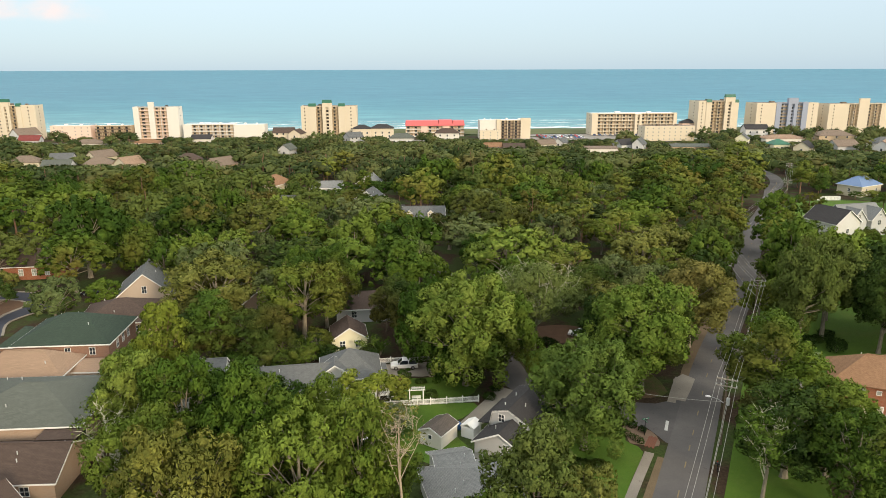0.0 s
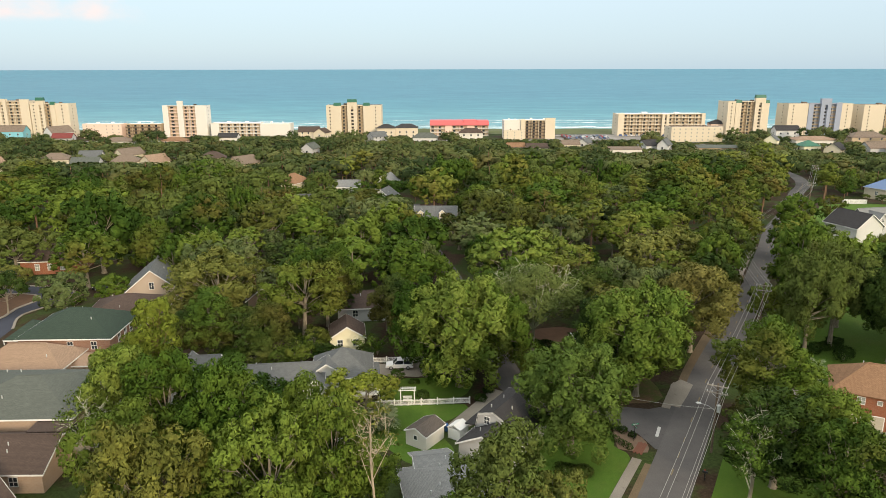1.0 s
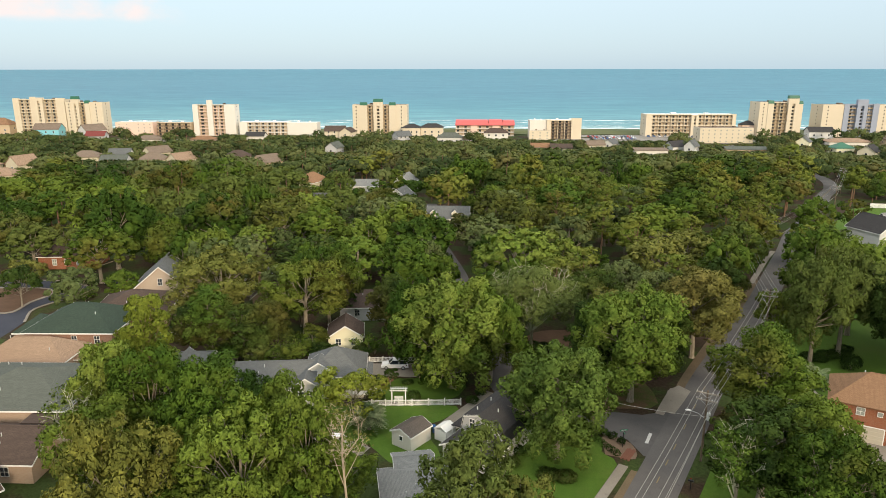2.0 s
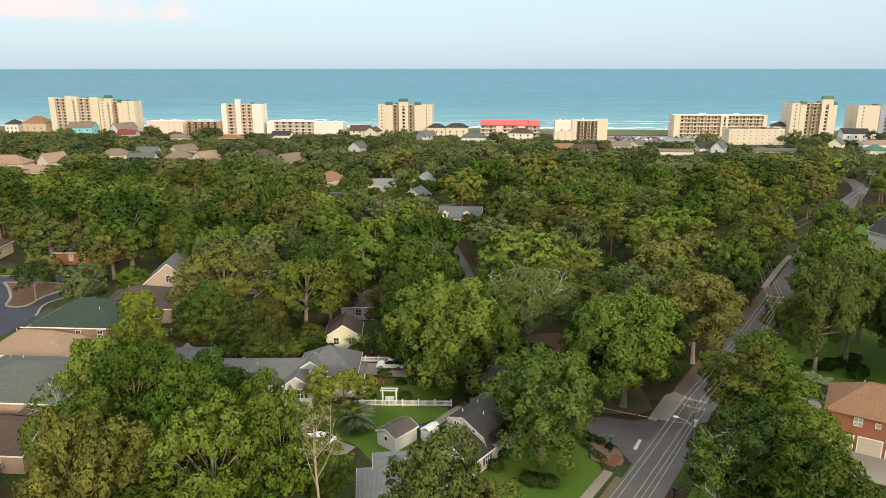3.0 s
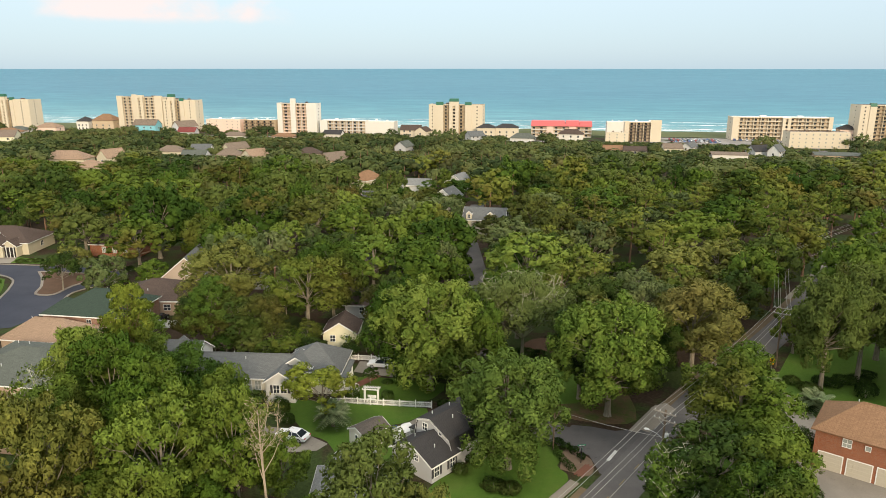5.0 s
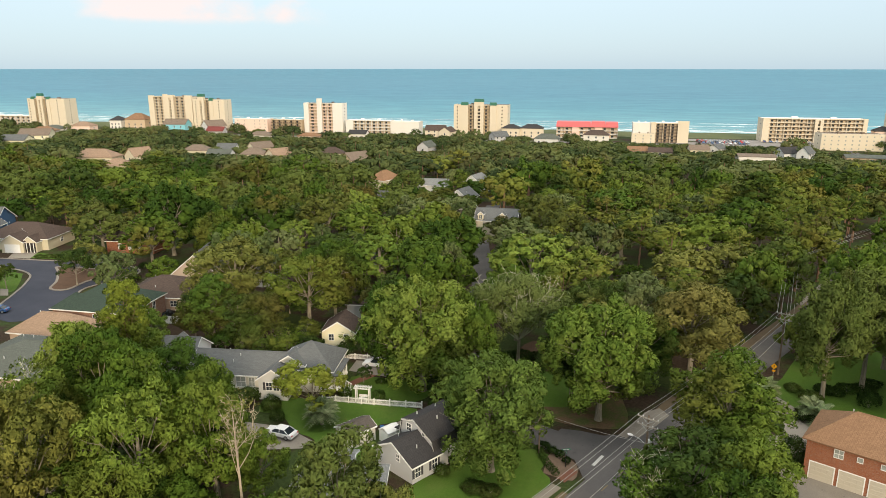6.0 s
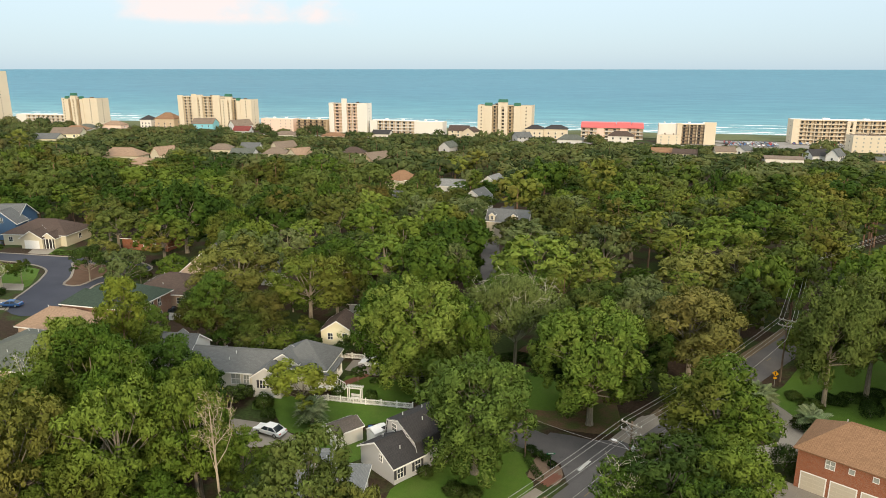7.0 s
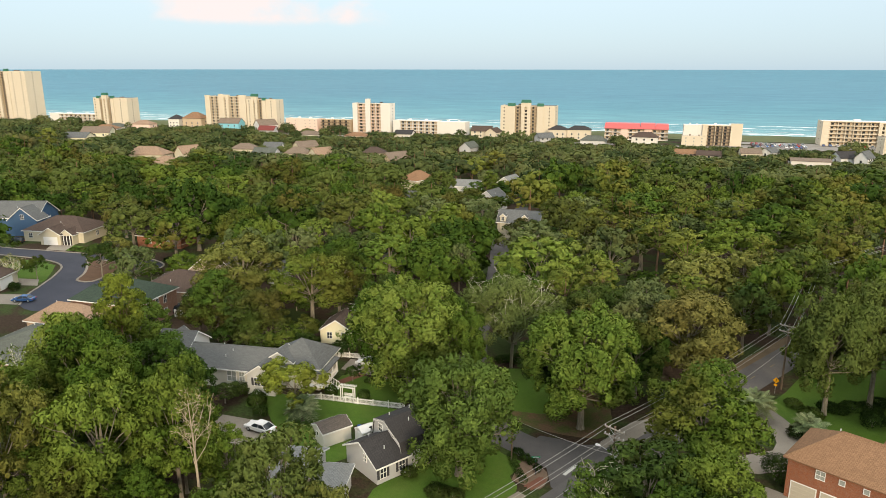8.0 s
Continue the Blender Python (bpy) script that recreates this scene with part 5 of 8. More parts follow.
seafront_block("apartment_building", "cream eight-storey block with green tower caps", -520, -480, 545, 16, 21.5, [("w", 6, 0), ("g", 5, 2.0), ("b", 5, 0), ("s", 8, 5), ("b", 5, 0), ("g", 5, 2.0), ("w", 22, 0)], CREAM, cap=M["metal_green"])
seafront_block("apartment_building", "very tall cream apartment tower with green caps", -672, -603, 538, 20, 46.5, [("w", 20, 0), ("b", 6, 0), ("s", 9, 5), ("b", 7, 0), ("g", 5, 2.5), ("w", 22, 0)], CREAM, cap=M["metal_green"])
seafront_block("apartment_building", "cream nine-storey block with a green-capped tower", 216, 250, 588, 20, 22.6, [("w", 7, 0), ("g", 5, 1.5), ("b", 12, 0), ("s", 9, 5.5), ("g", 4, 1.2)], CREAM, cap=M["metal_green"])
seafront_block("apartment_building", "grey and cream block with blue-grey centre tower", 266.5, 320, 592, 20, 20.6, [("w", 9, 0), ("p", 9, 0), ("g", 4.5, 1.2), ("b", 6, 0), ("s", 9, 4.6), ("b", 5, 0), ("g", 5, 1.2), ("w", 10, 0)], CREAM, trim=M["stucco_grey"], towers=M["stucco_grey"], recess=M["stucco_grey"])
seafront_block("apartment_building", "cream block with deep balconies and a centre tower", 329, 384, 595, 20, 19.6, [("w", 8, 0), ("p", 8, 0), ("b", 8, 0), ("p", 8, 4.2), ("b", 10, 0), ("p", 8, 0)], CREAM)
seafront_block("apartment_building", "long five-storey block with stacked balconies", 126.5, 198.5, 583, 18, 12.8, [("p", 5, 0.3), ("b", 32, 0), ("s", 6, 0.3), ("b", 28, 0), ("p", 3, 0.3)], CREAM, roof=M["roof_flat"], rails=CREAM, recess=M["stucco_tan"])
seafront_block("apartment_building", "five-storey hotel with brown balconies and plain end wall", 45, 72, 553, 15, 9.9, [("p", 3.5, 0.4), ("b", 16, 0), ("p", 8.0, 1.4)], CREAM, storey=2.5, roof=M["roof_flat"], rails=M["roof_weather"], recess=M["stucco_tan"], category="hotel")
seafront_block("hotel_wing", "pale hotel wing with flat white roof", 32, 45.2, 553.5, 15, 9.6, [("p", 8, 0.2)], WHITE, storey=2.5, roof=M["roof_flat"], category="hotel")
seafront_block("hotel_lobby", "two-storey cream hotel lobby", 31.5, 48, 545, 7, 2.4, [("w", 8, 0)], CREAM, storey=2.6, roof=M["roof_weather"], category="hotel")
seafront_block("apartment_building", "four-storey pale yellow hotel on open ground floor", 156, 195, 532, 16, 6.4, [("w", 39, 0)], CREAM, storey=2.7, roof=M["roof_weather"], category="hotel")
seafront_block("apartment_building", "long low white motel with arcaded balconies", -204, -165, 560, 14, 6.6, [("p", 6, 0), ("b", 30, 0)], WHITE, storey=2.6, roof=M["roof_flat"], category="motel", rails=WHITE, recess=M["stucco_tan"], side_windows=False)
seafront_block("motel_wing", "plain white motel wing with flat roof", -164.5, -140, 562, 14, 6.2, [("p", 20, 0)], WHITE, storey=2.6, roof=M["roof_flat"], category="motel", side_windows=False)
seafront_block("motel_wing", "brown timber motel with long balconies", -272, -244.5, 555, 12, 6.2, [("b", 27, 0)], M["stucco_tan"], storey=2.7, roof=M["roof_flat"], category="motel", rails=M["balcony"], side_windows=False)
seafront_block("motel_wing", "pink low flats with white hip roof", -306, -275, 553, 12, 6.4, [("w", 12, 0), ("p", 4, 0), ("w", 14, 0)], M["stucco_pink"], storey=2.9, roof=M["roof_flat"], category="motel", side_windows=False)
seafront_block("motel_wing", "long low white motel near the beach", -588, -530, 552, 14, 4.5, [("p", 12, 0), ("b", 46, 0)], WHITE, storey=2.8, roof=M["roof_flat"], category="motel", rails=WHITE, side_windows=False)
red = seafront_block("apartment_building", "three-storey pink flats with a steep red metal roof", -27.5, 20.5, 574, 14, 4.2, [("b", 11, 0), ("p", 5, 0.0), ("b", 11, 0), ("p", 5, 0.0), ("b", 11, 0)], M["stucco_pink"], storey=2.7, roof=M["roof_flat"], rails=WHITE, side_windows=False)
hh = 4.2 - gz(-3.5, 574) + 0.1
for u0, u1, dz in ((-0.3, 27.0, 0), (26.9, 38.5, 0.25), (38.4, 48.3, -0.15)):
    part("roof", Geo().solid([(u0, -0.8, hh + 0.3), (u1, -0.8, hh + 0.3), (u1, 14.4, hh + 0.3), (u0, 14.4, hh + 0.3)], [(u0 + 0.4, 1.6, hh + 4.2 + dz), (u1 - 0.4, 1.6, hh + 4.2 + dz), (u1 - 0.4, 12, hh + 4.2 + dz), (u0 + 0.4, 12, hh + 4.2 + dz)]), M["metal_red"], red, "steep red metal roof")

FAR = (((-62, 562, 4, 14, 10, 8.0, 2.6, "hip", "stucco", "roof_dark", "cream inn with dark hip roof"), (-46, 566, 4, 18, 10, 8.0, 2.6, "hip", "stucco", "roof_dark", "cream inn with dark hip roof"), (-123, 556, 4, 16, 11, 5.5, 3.6, "gable", "stucco", "roof_brown", "cream building with brown gable roof"), (-112, 552, 80, 12, 10, 5.0, 3.2, "gable", "stucco", "roof_brown", "cream building with brown gable roof"), (-64, 520, 40, 12, 9, 5.2, 3.2, "gable", "grey_siding", "roof_grey", "grey gabled beach house"), (-28, 520, 0, 18, 9, 4.6, 3.0, "hip", "white_siding", "roof_slate", "white house with grey hip roof"), (6, 540, 0, 18, 9, 6.4, 3.0, "hip", "stucco_white", "roof_brown", "white flats with brown hip roof"), (124, 470, 30, 12, 9, 4.6, 3.2, "gable", "white_siding", "roof_dark", "white gabled house with dark porch roof"), (133, 464, 60, 10, 7, 5.4, 3.6, "gable", "white_siding", "roof_grey", "white house with steep grey gable"), (103, 448, 0, 20, 14, 4.4, 0.9, "gable", "stucco_white", "roof_weather", "low store with brownish grey roof"), (74, 486, 10, 12, 9, 3.4, 2.6, "gable", "cream_siding", "roof_weather", "cream house with weathered roof"), (86, 494, 60, 11, 8, 3.6, 2.6, "gable", "white_siding", "roof_grey", "white house with pale gable roof"))
    + ((50, 470, 0, 14, 9, 3.0, 2.2, "gable", "cream_siding", "roof_brown", "cream house with brown roof"), (36, 474, 0, 12, 8, 3.0, 2.2, "gable", "brick_tan", "roof_orange", "tan house with rust roof"), (168, 470, 0, 26, 14, 3.2, 1.2, "gable", "stucco_tan", "roof_slate", "low building with grey roof"), (219, 505, 60, 11, 9, 4.6, 3.6, "gable", "yellow_siding", "roof_grey", "yellow gabled beach house"), (252, 560, 0, 18, 10, 7.0, 3.2, "gable", "white_siding", "roof_dark", "white beach house with dark roof"), (212, 600, 0, 12, 10, 9.0, 3.0, "hip", "stucco_pink", "roof_dark", "pink beach house with dark hip roof"), (236, 450, 50, 13, 10, 4.4, 3.6, "gable", "cream_siding", "roof_dark", "cream gabled house with dark roof"), (228, 470, 10, 12, 10, 4.4, 3.0, "hip", "yellow_siding", "metal_green", "yellow house with green metal roof"), (262, 452, 10, 16, 11, 5.0, 3.4, "gable", "grey_siding", "roof_weather", "grey-white house with weathered roof"), (286, 448, 50, 13, 10, 4.8, 3.6, "gable", "white_siding", "roof_tan", "white gabled house with tan roof"), (300, 470, 10, 18, 11, 5.2, 3.4, "hip", "stucco_white", "roof_grey", "pale house with grey roof"), (250, 510, 0, 30, 16, 4.6, 2.0, "hip", "stucco_white", "roof_tan", "low pale inn with tan roof"))
    + ((292, 520, 0, 26, 14, 5.6, 3.4, "hip", "stucco_tan", "roof_weather", "tan flats with brown hip roof"), (-355, 540, 8, 20, 12, 6.6, 4.2, "gable", "aqua_siding", "roof_weather", "aqua beach house with weathered roof"), (-316, 536, 60, 17, 12, 6.4, 4.4, "gable", "white_siding", "roof_weather", "white gabled beach house"), (-303, 520, 10, 14, 10, 3.6, 3.2, "gable", "grey_siding", "roof_red", "grey house with maroon roof"), (-407, 556, 6, 20, 14, 9.0, 5.0, "hip", "stucco_tan", "roof_orange", "tan beach house with rust roof"), (-426, 552, 10, 11, 12, 8.0, 3.6, "hip", "stucco_white", "roof_dark", "white beach house with dark roof"), (-436, 520, 10, 18, 12, 5.0, 3.2, "hip", "stucco_pink", "roof_tan", "pale house with tan hip roof"), (-440, 480, 20, 20, 12, 4.0, 3.0, "hip", "stucco_white", "roof_orange", "white house with rust hip roof"), (-397, 430, 20, 22, 13, 6.0, 4.2, "gable", "yellow_siding", "roof_weather", "pale yellow gabled house with porch"), (-396, 410, 12, 19, 12, 4.0, 3.4, "gable", "yellow_siding", "roof_grey", "pale yellow wing with grey roof"), (-258, 332, 12, 24, 12, 4.4, 3.8, "hip", "cream_siding", "roof_tan", "cream house with tan hip roof"), (-220, 304, 12, 14, 10, 4.0, 2.8, "hip", "cream_siding", "roof_tan", "cream house with tan hip roof"))
    + ((-236, 340, 70, 12, 10, 4.8, 4.2, "gable", "cream_siding", "roof_tan", "cream gabled house with tan roof"), (-448, 500, 10, 16, 11, 4.0, 2.6, "hip", "stucco_white", "roof_slate", "low white house with slate roof"), (-228, 384, 10, 16, 10, 4.2, 3.0, "hip", "cream_siding", "roof_weather", "cream house with weathered roof"), (-212, 392, 10, 12, 9, 4.6, 3.2, "gable", "white_siding", "roof_grey", "white gabled house with grey roof"), (-196, 404, 60, 14, 10, 4.8, 3.4, "gable", "cream_siding", "roof_weather", "cream gabled house with weathered roof"), (-182, 372, 20, 15, 10, 4.4, 3.2, "hip", "cream_siding", "roof_weather", "cream house with tan roof"), (-166, 372, 60, 12, 10, 4.4, 3.4, "gable", "cream_siding", "roof_tan", "cream gabled house with tan roof"), (-203, 370, 10, 14, 9, 3.8, 2.6, "gable", "white_siding", "roof_slate", "white house with pale roof"), (-142, 394, 20, 14, 10, 4.2, 3.0, "hip", "cream_siding", "roof_brown", "cream house with brown roof"), (-116, 368, 60, 14, 10, 4.0, 3.6, "gable", "stucco_tan", "roof_weather", "tan house with weathered gable roof"), (-96, 440, 80, 12, 8, 5.0, 3.2, "gable", "grey_siding", "roof_slate", "grey gabled house among trees"), (-250, 500, 4, 18, 10, 3.4, 2.4, "hip", "stucco_white", "roof_weather", "low white house with weathered roof"))
    + ((-212, 508, 4, 18, 10, 3.0, 2.0, "hip", "stucco_pink", "roof_orange", "low pink house with rust roof"), (-176, 520, 4, 14, 10, 4.4, 2.6, "gable", "stucco_white", "roof_dark", "white house with dark roof")))
for x, y, turn, w, d, hh, rise, kind, wall, roof, label in FAR:
    wins = [("f", u * w, z, 1.2, 1.4) for u in (-0.3, 0.0, 0.3) for z in ((1.7, 4.4) if hh > 5 else (1.8,))] + [("l", 0, hh * 0.6, 1.2, 1.4), ("r", 0, hh * 0.6, 1.2, 1.4)]
    house(label, x, y, turn, w, d, hh, rise, kind, M[wall], M[roof], wins, vents=0, group="sea-side houses", over=0.5, boards=False)


# ---- trees ----
def cards(centres, normals, sizes, rng, stretch=1.5):
    """Small leaf sprays: three corners each, lying across their normal."""
    n = len(centres)
    spin = rng.normal(size=(n, 3))
    a = np.cross(normals, spin)
    a /= np.linalg.norm(a, axis=1)[:, None] + 1e-9
    b = np.cross(normals, a)
    s = sizes[:, None]
    k = rng.uniform(0.26, 0.46, (n, 1))
    u = rng.uniform(-0.3, 0.3, (n, 1))
    tip = centres + a * s * stretch * 0.6 - normals * s * 0.15
    left, right = centres - a * s * (0.4 + u) + b * s * k, centres - a * s * (0.4 - u) - b * s * k + normals * s * 0.12
    return np.stack([tip, left, right], 1).reshape(-1, 3)


def quads_mesh(name, verts, mats, extra=None, corners=3, tones=None, soft=None):
    """A mesh of loose sprays, and, with other material, wood. soft: the way each corner faces, as part of its bough."""
    n = len(verts) // corners
    me = bpy.data.meshes.new(name)
    loops = np.arange(n * corners)
    sizes = np.full(n, corners)
    slots = np.zeros(n, int)
    if extra is not None:
        ev, ef = extra
        loops = np.concatenate([loops, (np.asarray(ef) + len(verts)).ravel()])
        sizes = np.concatenate([sizes, np.full(len(ef), 4)])
        slots = np.concatenate([slots, np.ones(len(ef), int)])
        verts = np.vstack([verts, ev])
    me.vertices.add(len(verts))
    me.vertices.foreach_set("co", verts.astype(np.float32).ravel())
    me.loops.add(len(loops))
    me.loops.foreach_set("vertex_index", loops.astype(np.int32))
    me.polygons.add(len(sizes))
    me.polygons.foreach_set("loop_start", np.concatenate([[0], np.cumsum(sizes)[:-1]]).astype(np.int32))
    for m in mats:
        me.materials.append(m)
    me.polygons.foreach_set("material_index", slots.astype(np.int32))
    if tones is not None:
        shade_of = np.zeros(len(sizes))
        shade_of[:n] = tones
        me.attributes.new("tone", "FLOAT", "FACE").data.foreach_set("value", shade_of.astype(np.float32))
    me.update(calc_edges=True)
    if soft is not None:
        facing = np.zeros((len(loops), 3), np.float32)
        facing[: len(soft)] = soft
        me.normals_split_custom_set(facing)
    return me


def on_ball(n, rng):
    v = rng.normal(size=(n, 3))
    return v / np.linalg.norm(v, axis=1)[:, None]


def spray_puffs(puffs, spread, size, rng, middle, cover=1.9, ragged=0.16, inner=-0.35):
    """Leaf sprays over the outsides of the puffs; few of them deep inside the crown."""
    out_c, out_n, out_s, out_f = [], [], [], []
    for c, r, *stem in puffs:
        area = 4 * math.pi * ((r[0] * r[1]) ** 1.6 / 3 + (r[0] * r[2]) ** 1.6 / 3 + (r[1] * r[2]) ** 1.6 / 3) ** (1 / 1.6)
        n = max(6, int(area * cover / (size * size)))
        d = on_ball(n, rng)
        away = c - middle
        away = away / (np.linalg.norm(away) + 1e-6) + np.array((0, 0, 0.35))
        keep = d @ away > inner + rng.uniform(-0.3, 0.3, n)
        d = d[keep]
        n = len(d)
        reach = rng.normal(1.0, ragged, (n, 1))
        out_c.append(c + d * r * reach)
        tilt = d / np.array(r)
        tilt /= np.linalg.norm(tilt, axis=1)[:, None]
        nn = tilt + rng.normal(size=(n, 3)) * spread
        nn /= np.linalg.norm(nn, axis=1)[:, None]
        out_n.append(nn)
        out_s.append(size * rng.uniform(0.6, 1.35, n))
        whole = c + d * r - middle
        whole /= np.linalg.norm(whole, axis=1)[:, None] + 1e-6
        lobe = c + d * r - stem[0] if stem else whole
        lobe = lobe / (np.linalg.norm(lobe, axis=1)[:, None] + 1e-6)
        dome = 0.15 if size < 0.45 else 0.75
        out_f.append(tilt * 0.45 + lobe * (0.8 - 0.5 * dome) + whole * dome + nn * 0.2)
    soft = np.vstack(out_f)
    return np.vstack(out_c), np.vstack(out_n), np.concatenate(out_s), soft / np.linalg.norm(soft, axis=1)[:, None]


BALL = {}


def ball(level):
    """Corners and triangles of a round lump, kept for reuse."""
    if level not in BALL:
        bm = bmesh.new()
        bmesh.ops.create_icosphere(bm, subdivisions=level, radius=1.0)
        BALL[level] = (np.array([v.co[:] for v in bm.verts]), np.array([[v.index for v in f.verts] for f in bm.faces]))
        bm.free()
    return BALL[level]


def hearts(puffs, share, level, rng, middle):
    """The dense inner foliage of each puff: uneven lumps inside the sprays."""
    v, f = ball(level)
    out, face = [], []
    for c, r, *stem in puffs:
        k = share * rng.uniform(0.70, 1.18, (len(v), 1))
        out.append((c + v * r * k)[f].reshape(-1, 3))
        whole = c - middle
        lobe = c - stem[0] if stem else whole
        way = v * 0.7 + whole / (np.linalg.norm(whole) + 1e-6) * 0.15 + lobe / (np.linalg.norm(lobe) + 1e-6) * 0.45
        face.append((way / np.linalg.norm(way, axis=1)[:, None])[f].reshape(-1, 3))
    return np.vstack(out), np.vstack(face)


def split_puffs(puffs, rng, many, share, tall=0.9):
    """Breaks each puff into smaller ones over its outside."""
    out = []
    for c, r in puffs:
        d = on_ball(many * 2, rng)
        d = d[np.argsort(-(d[:, 2] + rng.normal(size=len(d)) * 0.5))][:many]
        for v in d:
            k = share * rng.uniform(0.6, 1.35)
            out.append((c + v * r * rng.uniform(0.66, 1.10), r * k * (1.06, 1.06, tall), c - np.array((0, 0, r[2] * 0.35))))
    return out


def broad_crown(rng, R, z0, z1, n, flat=0.8, low=1.55, big=1.0):
    """Puffs that make up a broad domed crown."""
    mid, half = (z0 + z1) / 2, (z1 - z0) / 2
    puffs = []
    golden = math.pi * (3 - math.sqrt(5))
    for i in range(n):
        h = 1 - low * (i + 0.5) / n
        rr = math.sqrt(max(0, 1 - h * h)) if h > 0 else 1 - 0.35 * h * h
        q = i * golden + rng.uniform(-0.4, 0.4)
        k = rng.uniform(0.54, 0.88)
        c = np.array((math.cos(q) * rr * R * k, math.sin(q) * rr * R * k, mid + h * half * rng.uniform(0.6, 0.85)))
        r = R * rng.uniform(0.24, 0.48) * big
        puffs.append((c, np.array((r, r * rng.uniform(0.85, 1.15), r * flat * rng.uniform(0.8, 1.1)))))
    return puffs


def pine_crown(rng, H, R):
    """Flat tiers of needles round a tall bare stem."""
    puffs = []
    n = rng.integers(13, 18)
    for i in range(n):
        h = 0.52 + 0.46 * (i + rng.uniform(0, 0.6)) / n
        reach = R * (1.08 - ((h - 0.62) / 0.42) ** 2 * 0.75) * rng.uniform(0.35, 0.85)
        q = i * 2.4 + rng.uniform(-0.5, 0.5)
        r = R * rng.uniform(0.30, 0.44)
        puffs.append((np.array((math.cos(q) * reach, math.sin(q) * reach, H * h)), np.array((r, r, r * 0.72))))
    puffs.append((np.array((0.0, 0.0, H * 0.97)), np.array((R * 0.34, R * 0.34, R * 0.3))))
    return puffs


def wood(rng, puffs, H, girth, fork, sides=7, bare=0):
    """A tapered trunk, leaning a little, with limbs that reach into the puffs and split into twigs."""
    g = Geo()
    lean = rng.normal(size=2) * 0.25
    top = np.array((lean[0], lean[1], H))
    path = [(0, 0, -0.3), (0, 0, 0.5), (lean[0] * 0.3, lean[1] * 0.3, H * 0.35), (lean[0] * 0.8, lean[1] * 0.8, H * 0.7), tuple(top)]
    g.tube(path, [girth * 1.5, girth * 1.05, girth * 0.8, girth * 0.5, girth * 0.12], sides)
    for c, r in puffs:
        z = fork + (c[2] - fork) * rng.uniform(0.15, 0.55)
        z = max(fork * 0.8, min(z, H * 0.92))
        a = np.array((lean[0] * z / H, lean[1] * z / H, z))
        m = a + (c - a) * 0.5 + np.array((0, 0, rng.uniform(-0.2, 0.5)))
        w = girth * 0.34 * (1 - z / H * 0.6)
        end = c + (c - m) * rng.uniform(0.25, 0.6)
        g.tube([a, m, c, end], [w, w * 0.7, w * 0.4, w * 0.12], 5, False)
        for _ in range(bare):
            d = on_ball(1, rng)[0] * r * rng.uniform(0.7, 1.1)
            s = m + (c - m) * rng.uniform(0.2, 0.9)
            e = c + d + np.array((0, 0, r[2] * 0.2))
            k = (s + e) / 2 + rng.normal(size=3) * 0.2
            g.tube([s, k, e], [w * 0.36, w * 0.24, w * 0.08], 4, False)
    return g


class Kind:
    """One grown tree, kept as its meshes and as plain arrays."""

    def __init__(self, name, crown, trunk, label, leaf, bark):
        self.name, self.crown, self.trunk, self.label, self.leaf, self.bark = name, crown, trunk, label, leaf, bark


